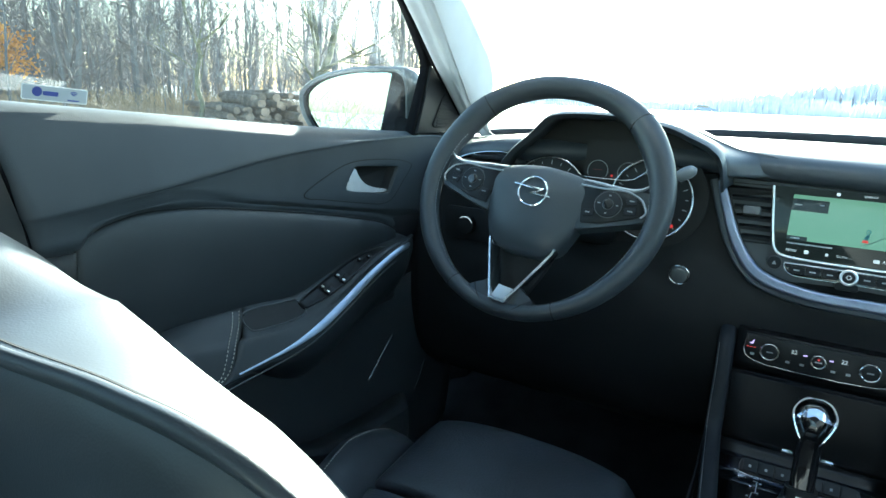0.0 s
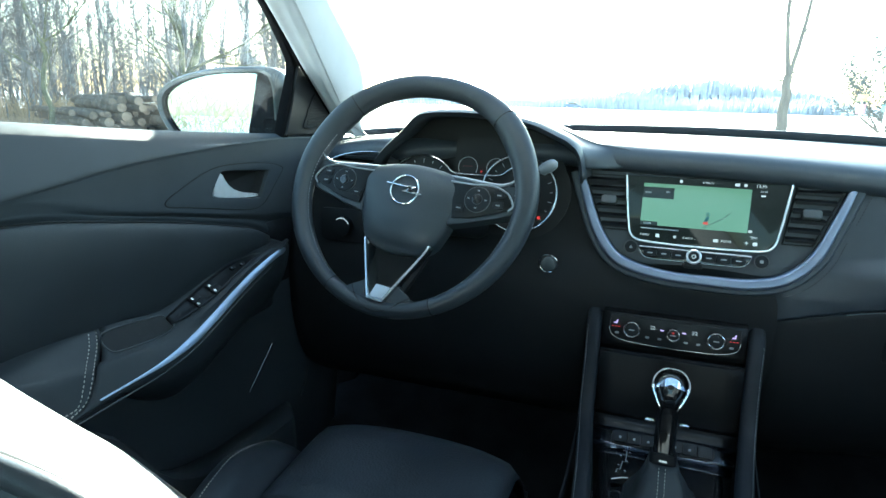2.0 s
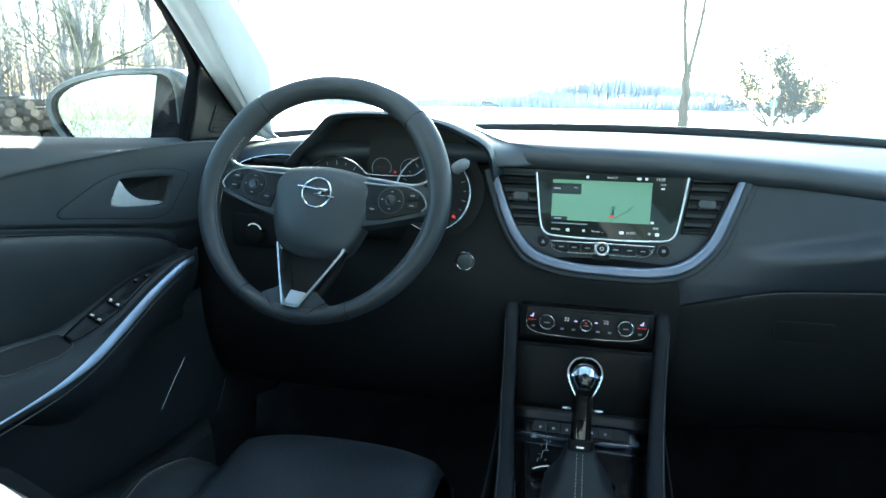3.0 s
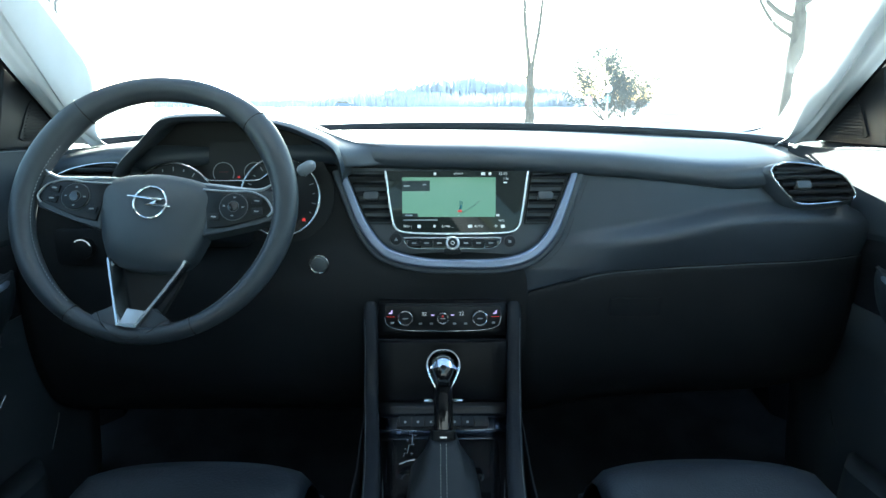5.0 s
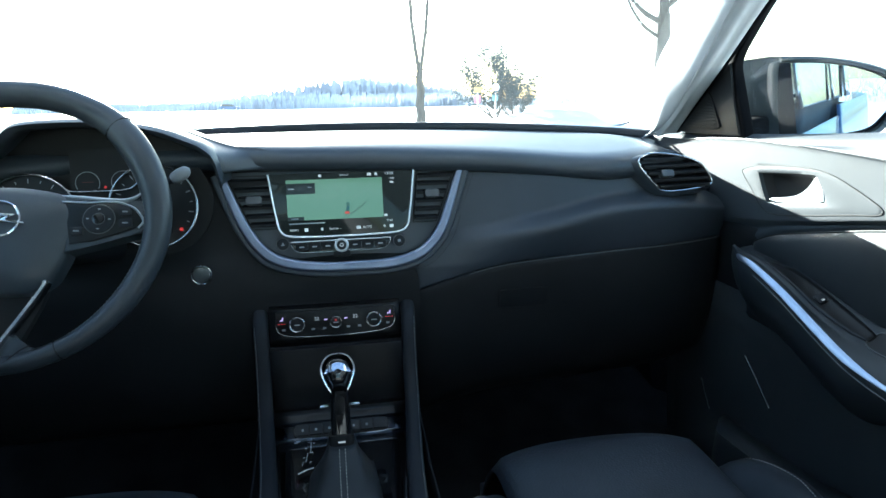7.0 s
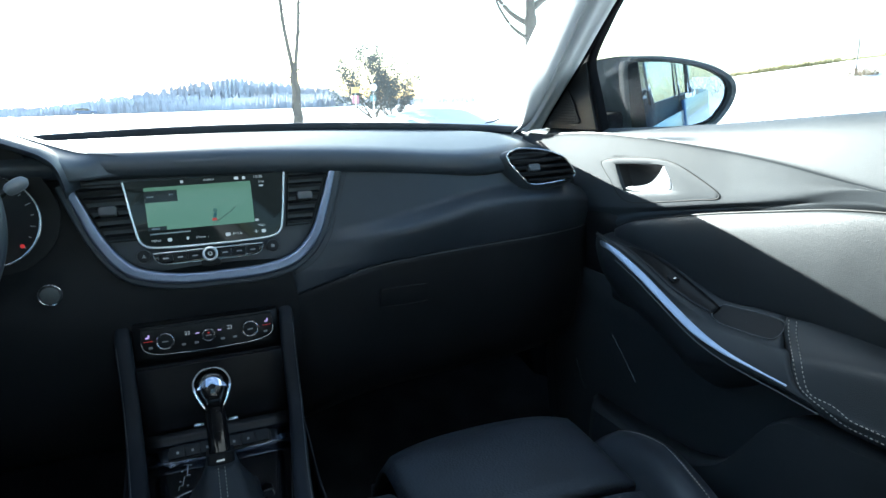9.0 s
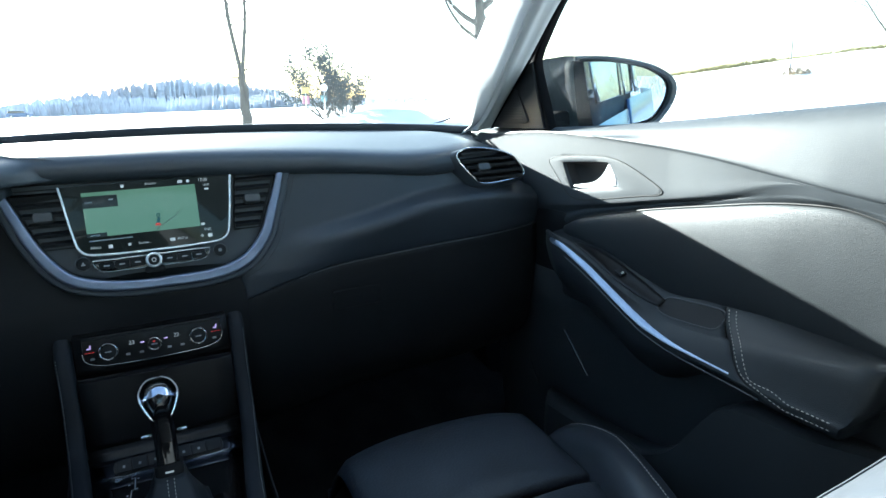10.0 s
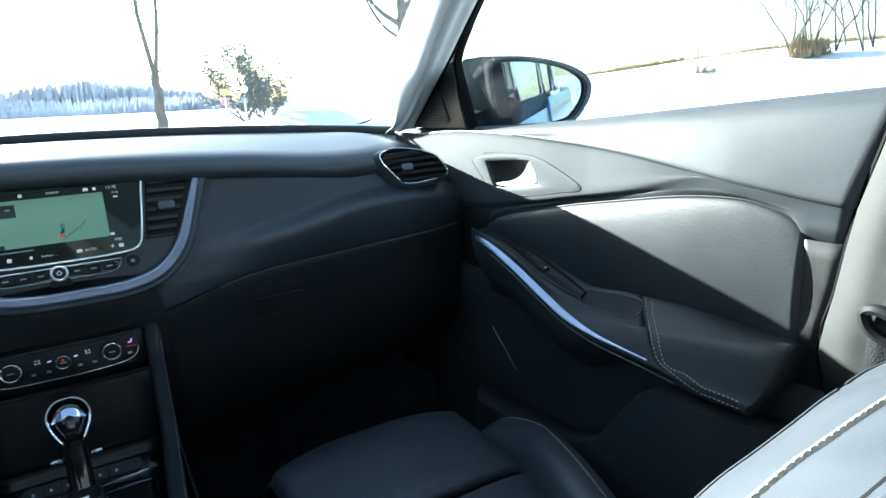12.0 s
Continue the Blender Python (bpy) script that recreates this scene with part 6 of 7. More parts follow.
for s in (-1, 1):
    F = lambda bm: flip(bm, s)
    rows = [[(x0 - k * 0.004, y0 + (y1 - y0) * k / 6, z) for k in range(7)] for z, x0, y0, y1 in ((0.30, 0.715, 0.305, 0.12), (0.70, 0.712, 0.320, 0.12), (0.80, 0.704, 0.334, 0.12), (0.83, 0.698, 0.339, 0.12), (0.865, 0.694, 0.333, 0.12), (0.90, 0.694, 0.327, 0.12), (0.95, 0.694, 0.321, 0.12), (0.99, 0.694, 0.315, 0.12), (1.07, 0.692, 0.294, 0.10), (1.12, 0.686, 0.280, 0.10), (1.25, 0.665, 0.240, 0.08), (1.50, 0.625, 0.19, 0.05))]
    part("middle_pillar", F(grid_bm(rows)), "rough_plastic", shell, "coarse grey middle pillar cover", thick=0.012)
    part("pillar_seal", F(sweep_bm(cr([(0.714, 0.308, 0.30), (0.711, 0.323, 0.70), (0.699, 0.341, 0.83), (0.697, 0.330, 0.90), (0.697, 0.318, 0.99), (0.696, 0.298, 1.07), (0.688, 0.281, 1.13), (0.668, 0.246, 1.25), (0.632, 0.20, 1.48)], 5), oval(0.0042, 0.0042, 8))), "rubber", shell)
    part("rear_side", F(grid_bm([[(0.80 + 0.115 * math.sin(math.pi * min(1, (1.06 - z) / 1.4 + 0.12)) ** 0.5 - 0.10 * max(0, (-y - 1.2) / 0.7) ** 2, y, z) for z in np.linspace(1.075, 0.26, 12)] for y in np.linspace(0.2585, -1.9, 20)])), "paint", shell, "painted rear flank", thick=0.004)
    part("rear_lining", F(grid_bm([[(0.715, y, z) for z in (0.28, 0.7, 1.07)] for y in np.linspace(0.12, -1.8, 5)])), "hard", shell, thick=0.004)
    for a, b in ((0.24, 0.13), (-0.80, -0.90), (-1.45, -1.80)):
        part("window_post", F(grid_bm([[(0.765 - (z - 1.06) * 0.22, y - 0.25 * (z - 1.06) * (0.2 if a > 0 else 1), z) for z in np.linspace(1.06, 1.53, 6)] for y in np.linspace(a, b, 4)])), "gloss", shell, thick=0.004)
    rp = part("rear_window", inward(F(grid_bm([[(0.755 - (z - 1.06) * 0.20, y, z) for z in np.linspace(1.06, 1.50, 6)] for y in np.linspace(0.14, -1.7, 10)]))), "privacy", shell)
    rp.visible_shadow = False
    part("roof_rail", F(sweep_bm([(0.672, y, 1.505) for y in np.linspace(0.60, -1.75, 12)], rbox(0.035, 0.03, 0.012))), "black_paint", shell)
    part("front_wing", F(grid_bm([[(0.80 + 0.115 * math.sin(math.pi * min(1, (1.0 - z) / 1.3 + 0.12)) ** 0.5 - 0.06 * (y - 1.3), y, z - 0.05 * (y - 1.3)) for z in np.linspace(0.98, 0.30, 8)] for y in np.linspace(1.31, 2.35, 8)])), "paint", shell, thick=0.004)
bonnet = part("bonnet", grid_bm([[(x, y, 0.985 - 0.035 * (y - 1.45) - 0.06 * (x / 0.8) ** 4 - 0.12 * max(0, (y - 2.0) / 0.4) ** 2) for x in np.linspace(-0.82, 0.82, 13)] for y in np.linspace(1.46, 2.40, 12)]), "paint", shell, thick=0.004)
part("header", sweep_bm([(x, 0.62 - 0.05 * (x / 0.6) ** 2, 1.512) for x in np.linspace(-0.64, 0.64, 14)], rbox(0.05, 0.02, 0.01)), "lining", shell)

for sx in (-1, 1):
    for wy in (1.62, -1.06):
        at = lambda d: Matrix(((0, 0, sx, sx * (0.70 + d)), (1, 0, 0, wy), (0, 1, 0, 0.345), (0, 0, 0, 1)))
        tyre = part("tyre", ring_bm(0.262, 0.082, at(0.09), 40, flat=1.15), "rubber", shell, "black winter tyre")
        rim = disc_bm(0.20, 0.03, at(0.10), 30, 0.008)
        part("rim", rim, "satin", shell, "plain alloy rim")
part("front_bumper", grid_bm([[(u * 0.84, 2.46 - 0.16 * u * u - 0.05 * (k / 6 - 0.4) ** 2 * 6, 0.86 - 0.60 * k / 6) for u in np.linspace(-1, 1, 13)] for k in range(7)]), "paint", shell, thick=0.01)
rg = part("rear_glass", inward(grid_bm([[(x, -1.79 + 0.14 * (z - 1.02), z) for x in np.linspace(-0.70 + 0.12 * (z - 1.02), 0.70 - 0.12 * (z - 1.02), 7)] for z in (1.02, 1.2, 1.38, 1.52)])), "privacy", shell)
rg.visible_shadow = False

# windscreen
ws = thing("windscreen", (0, 1.40, 1.05), "large dusty windscreen lit by low sun", "windscreen", kind="structure")


def on_glass(f, u, lift=0.0):
    """A point of the windscreen: f from its foot (0) to its top (1), u across; lift: towards the cabin."""
    h = 0.745 + (0.625 - 0.745) * f
    return (u * h, 1.43 + (0.64 - 1.43) * f - 0.02 * u * u - 0.5 * lift, 1.045 + (1.520 - 1.045) * f + 0.03 * math.sin(math.pi * f) - lift)


g = part("pane", inward(grid_bm([[on_glass(k / 14, u) for u in np.linspace(-1, 1, 17)] for k in range(15)])), "shield", ws)
g.visible_shadow = False
# whitish film along the passenger's edge, standing for the pillar's sunlit flank
film_u = tab((0.03, 0.900), (0.06, 0.932), (0.11, 0.940), (0.22, 0.925), (0.32, 0.910), (0.425, 0.900), (0.90, 0.880))
g = part("sunlit_film", inward(grid_bm([[on_glass(f, film_u(f) + (0.995 - film_u(f)) * v, 0.002) for v in np.linspace(0, 1, 6)] for f in np.linspace(0.03, 0.90, 30)])), "film", ws, "whitish strip standing for the sunlit pillar flank")
g.visible_shadow = False
for s in (-1, 1):
    tip = cr([on_glass(f, u, 0.003) for f, u in ((0.030, 0.855), (0.036, 0.885), (0.048, 0.910), (0.062, 0.924))], 6)
    part("dark_border", flip(sweep_bm(tip, oval(0.005, 0.002, 6), size=[max(0.12, math.sin(math.pi * k / (len(tip) - 1))) for k in range(len(tip))]), s), "rubber", ws)

# belt guide on the passenger's middle pillar
bl = thing("seat_belt", (0.665, 0.235, 0.86), "dark seat belt in a grey plastic guide on the pillar", "seat belt")
part("guide", sweep_bm(cr([(0.655, 0.284, 0.897), (0.650, 0.271, 0.905), (0.650, 0.246, 0.897), (0.655, 0.231, 0.881), (0.657, 0.243, 0.870), (0.655, 0.274, 0.880)], 5, closed=True), oval(0.006, 0.007, 8), up=(1, 0, 0), closed=True), material("grey_belt_guide", (0.016, 0.017, 0.019), 0.6, spec=0.1, scale=30), bl)
part("webbing", grid_bm([[(0.657 + 0.004 * math.sin(3 * v), y0 + 0.012 * u, z) for u in np.linspace(-2, 2, 5)] for v, y0, z in ((0, 0.265, 0.70), (1, 0.260, 0.78), (2, 0.254, 0.88), (3, 0.235, 0.96), (4, 0.21, 1.15))]), "carpet", bl, thick=0.002)


# ---- outside ----
M.update(
    snow=material("trodden_snow", (0.86, 0.87, 0.89), 0.75, var=0.07, scale=0.4, bump=0.5, bump_scale=6, spec=0.3),
    litter=material("leaf_litter_and_snow", (0.10, 0.078, 0.055), 0.9, base2=(0.60, 0.61, 0.63), scale=0.45, bump=0.6, bump_scale=9),
    bark=material("grey_green_bark", (0.045, 0.043, 0.037), 0.9, var=0.35, scale=6, bump=0.8, bump_scale=40, stretch=(1, 1, 0.3)),
    mossy=material("mossy_olive_bark", (0.085, 0.088, 0.052), 0.9, var=0.4, scale=5, bump=0.8, bump_scale=40),
    twig=material("brown_twigs", (0.092, 0.088, 0.090), 0.9, var=0.3, scale=2),
    wood=material("forest_trunks", (0.105, 0.112, 0.122), 0.9, var=0.35, scale=0.6),
    log=material("log_bark", (0.085, 0.068, 0.052), 0.9, var=0.45, scale=5, bump=0.8, bump_scale=30),
    log_end=material("sawn_log_end", (0.16, 0.125, 0.095), 0.8, var=0.25, scale=9, bump=0.3, bump_scale=60),
    paint_spot=material("red_paint_mark", (0.55, 0.10, 0.08), 0.7),
    dry_grass=material("dry_grass", (0.21, 0.165, 0.105), 0.9, var=0.35, scale=1.5),
    bank_grass=material("yellow_green_grass", (0.19, 0.175, 0.085), 0.9, var=0.35, scale=1.5),
    rust_leaf=material("rust_leaves", (0.45, 0.22, 0.05), 0.8, var=0.4, scale=3),
    dark_leaf=material("dark_hedge_leaves", (0.050, 0.072, 0.078), 0.8, var=0.3, scale=2, spec=0.2),
    yellow_scrub=material("yellow_scrub", (0.16, 0.13, 0.065), 0.9, var=0.4, scale=1),
    # forest haze is put into the far stems' pale grey
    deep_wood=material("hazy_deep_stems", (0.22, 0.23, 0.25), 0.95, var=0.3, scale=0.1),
    # haze is put into this blue-grey; the hill's darker copy carries shade too
    far_wood=material("hazed_far_woods", (0.31, 0.35, 0.42), 0.95, var=0.3, scale=0.05),
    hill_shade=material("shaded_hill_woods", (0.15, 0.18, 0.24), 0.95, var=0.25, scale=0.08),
    sign_yellow=material("yellow_sign", (0.45, 0.36, 0.12), 0.5),
    sign_pink=material("pink_sign", (0.36, 0.17, 0.24), 0.5),
    sign_white=material("white_sign", (0.75, 0.75, 0.75), 0.5),
    sign_teal=material("teal_sign", (0.17, 0.32, 0.34), 0.5),
)


def ground_z(x, y):
    """Flat round the car, rising to a snow bank on the passenger side."""
    r, a = math.hypot(x, y), math.degrees(math.atan2(x, y))
    bank = max(0.0, min(1.0, (r - 9) / 12)) * max(0.0, min(1.0, (150 - a) / 40))
    bank = bank * bank * (3 - 2 * bank) * float(np.interp(a, [26, 34, 40, 45, 50, 56, 61, 80], [0, 0.45, 1.05, 1.48, 1.68, 1.92, 2.05, 2.15]))
    mound = 0.75 * math.exp(-((x - 9.5) / 3.2) ** 2 - ((y - 26) / 2.5) ** 2)
    return bank + mound + (0.12 if x < 4 else 0.05) * noise.noise((x * 0.22, y * 0.22, 0)) * min(1, r / 8) + 0.05 * noise.noise((x * 0.9, y * 0.9, 3)) * min(1, r / 8) * (r < 60)


xs = [math.copysign(abs(u) ** 2.6 * 1500, u) for u in np.linspace(-1, 1, 201)]
tagged(mesh_ob("ground", grid_bm([[(x, y, ground_z(x, y)) for x in xs] for y in xs]), "snow"), "bright snow-covered ground rising to a bank", "ground", kind="structure")
rows = []
for a in np.linspace(-100, -28, 50):
    lim = 10.5 + 1.2 * noise.noise((a * 0.12, 0, 0))
    rows.append([(math.sin(radians(a)) * r, math.cos(radians(a)) * r, ground_z(math.sin(radians(a)) * r, math.cos(radians(a)) * r) + 0.035 * (1 if r > lim + 0.1 else -2)) for r in [lim + (130 - lim) * (k / 40) ** 2 for k in range(41)]])
tagged(mesh_ob("forest_floor", grid_bm(rows), "litter"), "brown leaf litter with patches of snow under trees", "forest floor", kind="structure")


class Tubes:
    """Collects tapered tubes into one mesh."""
    def __init__(self):
        self.v, self.f = [], []

    def add(self, pts, radii, n=5):
        base = len(self.v)
        for i, p in enumerate(pts):
            t = (pts[min(i + 1, len(pts) - 1)] - pts[max(i - 1, 0)]).normalized()
            u = t.orthogonal().normalized()
            w = t.cross(u)
            for k in range(n):
                q = p + (u * math.cos(2 * math.pi * k / n) + w * math.sin(2 * math.pi * k / n)) * radii[i]
                self.v.append(tuple(q))
        for i in range(len(pts) - 1):
            for k in range(n):
                a, b = base + i * n + k, base + i * n + (k + 1) % n
                self.f.append((a, b, b + n, a + n))

    def leaf(self, p, size, rng):
        u = Vector((rng.gauss(0, 1), rng.gauss(0, 1), rng.gauss(0, 1))).normalized()
        w = u.orthogonal().normalized()
        base = len(self.v)
        for a, b in ((-1, 0), (0, -0.6), (1, 0), (0, 0.6)):
            self.v.append(tuple(p + u * a * size + w * b * size))
        self.f.append((base, base + 1, base + 2, base + 3))

    def bm(self):
        me = bpy.data.meshes.new("tubes")
        me.from_pydata(self.v, [], self.f)
        out = bmesh.new()
        out.from_mesh(me)
        bpy.data.meshes.remove(me)
        return out


def grow(tubes, p, d, length, radius, level, rng, spread=0.6, up=0.15, kids=(4, 5, 5, 4), crook=0.16, short=1.0):
    """A limb with its side shoots; tubes: one collection for each level."""
    n = 6 if level < 2 else 4
    pts, rad, q, v = [p], [radius], p.copy(), d.normalized()
    for i in range(n):
        v = (v + Vector((rng.gauss(0, crook), rng.gauss(0, crook), rng.gauss(0, crook) + up * 0.35))).normalized()
        q = q + v * (length / n)
        pts.append(q.copy())
        rad.append(radius * (1 - 0.75 * (i + 1) / n))
    tubes[min(level, len(tubes) - 1)].add(pts, rad, 8 if level == 0 else (5 if level == 1 else 3))
    if level >= len(kids):
        return
    for k in range(kids[level]):
        f = 0.25 + 0.75 * (k + rng.random()) / kids[level]
        i = min(n - 1, int(f * n))
        a = pts[i].lerp(pts[i + 1], f * n - i)
        side = Vector((rng.gauss(0, 1), rng.gauss(0, 1), rng.gauss(0, 0.6)))
        nd = (pts[i + 1] - pts[i]).normalized() * (1 - spread * 0.5) + side.normalized() * spread + Vector((0, 0, up))
        grow(tubes, a, nd, length * rng.uniform(0.42, 0.68) * short, max(rad[i] * (0.55 if short == 1.0 else 0.48), 0.006), level + 1, rng, spread, up, kids, crook, short)


def tree(name, base, seed, label, limbs, trunk=None, kids=(4, 5, 5, 4), spread=0.6, mats=("bark", "bark", "twig"), leaves=None, category="tree", crook=0.16, short=1.0, bent=()):
    """A bare tree: its trunk, then limbs given as start height, direction, length and radius."""
    rng = random.Random(seed)
    x, y = base
    z = ground_z(x, y) - 0.1
    t = thing(name, (x, y, z + 0.1), label, category)
    trunk_t, limb_t, twig_t = Tubes(), Tubes(), Tubes()
    if trunk:
        h, r = trunk
        pts = [Vector((x + 0.04 * math.sin(2.1 * k + seed), y + 0.04 * math.cos(1.7 * k + seed), z + h * k / 7)) for k in range(8)]
        trunk_t.add(pts, [r * (1.25 if k == 0 else 1.05 - 0.045 * k) for k in range(8)], 10)
    for h, d, ln, r in limbs:
        grow([limb_t, limb_t, twig_t], Vector((x, y, z + h)), Vector(d), ln, r, 0, rng, spread, kids=kids, crook=crook, short=short)
    for pts, r in bent:
        path = [Vector((px, y, pz)) for px, pz in cr(pts, 5)]
        limb_t.add(path, [r * (1 - 0.5 * k / len(path)) for k in range(len(path))], 8)
    if trunk:
        part("trunk", trunk_t.bm(), mats[0], t)
    part("limbs", limb_t.bm(), mats[1], t)
    part("twigs", twig_t.bm(), mats[2], t, "fine bare twigs")
    if leaves:
        lf = Tubes()
        src = twig_t.v
        for _ in range(leaves[1]):
            lf.leaf(Vector(src[rng.randrange(len(src))]) + Vector((rng.gauss(0, leaves[2]), rng.gauss(0, leaves[2]), rng.gauss(0, leaves[2]))), leaves[3] * rng.uniform(0.6, 1.3), rng)
        part("leaves", lf.bm(), leaves[0], t)
    return t


# ahead: pollarded tree, big tree, hedge tree with signs
tree("roadside_tree", (3.62, 25.0), 4, "bare pollarded roadside tree with a forked trunk", [(2.15, (-0.15, 0, 1), 6.2, 0.088), (2.10, (0.10, 0, 1), 6.0, 0.080), (2.10, (-1, 0, 0.18), 0.7, 0.045), (2.35, (1, 0.2, 0.3), 0.4, 0.05)],
     trunk=(2.30, 0.20), kids=(26, 3), spread=0.95, crook=0.05, short=0.10)
tree("broad_tree", (15.9, 28.6), 9, "broad bare tree with thick curved limbs", [(4.6, (0.10, 0, 1), 6.0, 0.26), (5.2, (0.8, 0.1, 0.6), 5.0, 0.18), (5.6, (-0.35, 0.3, 1), 4.6, 0.13)],
     trunk=(4.9, 0.42), kids=(4, 4, 3), spread=0.7, bent=(([(15.70, 4.62), (15.05, 4.93), (14.60, 5.25), (14.10, 5.75), (13.50, 6.60)], 0.13), ([(15.65, 3.95), (14.90, 4.42), (14.35, 5.05), (13.98, 5.70), (13.70, 6.60)], 0.085)))
tree("hedge_tree", (8.0, 30.0), 12, "twiggy hedge tree with dark clumps of leaves", [(0.15 * k, (0.95 * math.sin(k * 2.3), 0.3, 0.8), 2.0, 0.06) for k in range(8)], kids=(5, 5, 4), mats=("bark", "bark", "dark_leaf"), leaves=("dark_leaf", 5600, 0.10, 0.060))
tree("hedge_bush", (8.7, 29.2), 15, "low dense dark bush on the snow", [(0.1, (0.9 * math.sin(k * 1.9), 0.4 * math.cos(k * 1.9), 0.8), 1.4, 0.04) for k in range(8)], kids=(5, 5, 4), mats=("bark", "bark", "dark_leaf"), leaves=("dark_leaf", 5200, 0.10, 0.045), category="bush")
for x, y, z, w, h, mat, label in ((6.75, 28.3, 1.62, 0.18, 0.13, "sign_yellow", "yellow roadside sign plate on a post"), (6.78, 28.5, 1.20, 0.16, 0.18, "sign_pink", "pink roadside sign plate on a post"),
                                  (7.60, 28.3, 1.72, 0.17, 0.17, "sign_white", "round white roadside sign on a post"), (7.62, 28.5, 1.25, 0.14, 0.14, "sign_teal", "teal roadside sign plate on a post")):
    sg = thing("road_sign", (x, y, ground_z(x, y)), label, "sign", "roadside signs")
    part("plate", prism_bm(rbox(w, h, 0.04 if mat != "sign_white" else 0.165), 0.02, facing(x, y, z), 0.004), mat, sg)
    part("post", sweep_bm([(x, y + 0.04, ground_z(x, y) - 0.1), (x, y + 0.04, z)], oval(0.03, 0.03, 8), up=(0, 1, 0)), "satin", sg)

# left: forest edge, trees, bush and log pile
tree("forest_edge_tree", (-11.95, 13.2), 21, "large bare tree with mossy spreading limbs", [(1.35, (-0.42, 0.1, 1), 5.2, 0.095), (1.40, (0.42, 0.1, 1), 5.2, 0.105), (1.45, (-1.0, 0.1, 0.85), 3.0, 0.042), (1.5, (0.05, 0.2, 1), 5.0, 0.065), (1.75, (0.95, -0.1, 0.60), 3.2, 0.042), (1.45, (-0.2, -0.3, 1), 4.4, 0.050)],
     trunk=(1.55, 0.16), kids=(8, 6, 5, 3), spread=0.62, mats=("mossy", "mossy", "twig"))
tree("young_tree", (-10.58, 8.3), 27, "slim bare tree at the forest edge", [(2.05, (-0.22, 0, 1), 3.4, 0.036), (2.05, (0.75, 0.1, 0.42), 1.8, 0.026), (1.9, (0.35, 0.3, 1.0), 2.4, 0.022), (1.5, (-0.6, -0.2, 0.7), 1.3, 0.014), (1.3, (0.7, -0.3, 0.6), 1.1, 0.014)], trunk=(2.15, 0.052), kids=(7, 6, 5), mats=("mossy", "mossy", "twig"))
tree("rust_bush", (-17.6, 7.3), 31, "rust-brown leafy bush at the forest edge", [(1.3 + 0.08 * k, (0.9 * math.sin(k * 1.3), 0.9 * math.cos(k * 1.3), 0.4), 0.85, 0.03) for k in range(8)], trunk=(1.9, 0.06), kids=(5, 5, 4), leaves=("rust_leaf", 4200, 0.12, 0.05), category="bush")
rng = random.Random(5)
trunks, boughs = Tubes(), Tubes()
for k in range(1250):
    a, r = rng.uniform(-94, -30), 18 + 90 * rng.random() ** 0.95
    if a > -52 and k % 3 and r < 60:
        a -= 24
    x, y = math.sin(radians(a)) * r, math.cos(radians(a)) * r
    thin = k % 6 > 0
    z, h, w = ground_z(x, y) - 0.1, rng.uniform(4, 8) if thin else rng.uniform(8, 14), rng.uniform(0.015, 0.035) if thin else rng.uniform(0.05, 0.13)
    lean = Vector((rng.gauss(0, 0.06), rng.gauss(0, 0.06), 1))
    pts = [Vector((x, y, z)) + lean * (h * i / 6) + Vector((rng.gauss(0, 0.07), rng.gauss(0, 0.07), 0)) for i in range(7)]
    trunks.add(pts, [w * (1 - 0.13 * i) for i in range(7)], 5)
    for j in range(20 if thin else 46):
        f = rng.uniform(0.06, 1) * 6
        i = min(5, int(f))
        p = pts[i].lerp(pts[i + 1], f - i)
        d = Vector((rng.gauss(0, 1), rng.gauss(0, 1), rng.uniform(0.3, 1.6))).normalized()
        ln = rng.uniform(0.5, 1.4) if thin else rng.uniform(0.7, 2.6)
        e = p + d * ln * 0.6 + Vector((0, 0, 0.1))
        boughs.add([p, e, p + d * ln + Vector((rng.gauss(0, 0.2), rng.gauss(0, 0.2), 0.3))], [w * 0.22 + 0.006, 0.010, 0.005], 3)
        for _ in range(2):
            boughs.add([e, e + Vector((rng.gauss(0, 0.5), rng.gauss(0, 0.5), rng.uniform(0, 0.8)))], [0.009, 0.004], 3)
wd = thing("bare_forest", (-20, 18, 0), "bare leafless forest of thin grey trunks", "forest", kind="stuff")
part("trunks", trunks.bm(), "wood", wd)
part("boughs", boughs.bm(), "twig", wd)
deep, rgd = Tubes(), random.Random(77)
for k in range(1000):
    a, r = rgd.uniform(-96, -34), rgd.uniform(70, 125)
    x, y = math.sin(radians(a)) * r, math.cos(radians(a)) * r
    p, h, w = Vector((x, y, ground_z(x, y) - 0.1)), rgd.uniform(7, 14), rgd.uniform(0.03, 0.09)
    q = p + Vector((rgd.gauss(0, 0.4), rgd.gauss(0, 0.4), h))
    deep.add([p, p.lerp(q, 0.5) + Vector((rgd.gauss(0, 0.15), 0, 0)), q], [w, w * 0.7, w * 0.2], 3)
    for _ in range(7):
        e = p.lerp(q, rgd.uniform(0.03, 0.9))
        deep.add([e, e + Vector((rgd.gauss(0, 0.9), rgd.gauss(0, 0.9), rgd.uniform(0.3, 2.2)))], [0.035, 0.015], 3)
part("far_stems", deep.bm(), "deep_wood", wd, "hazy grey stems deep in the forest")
under = Tubes()
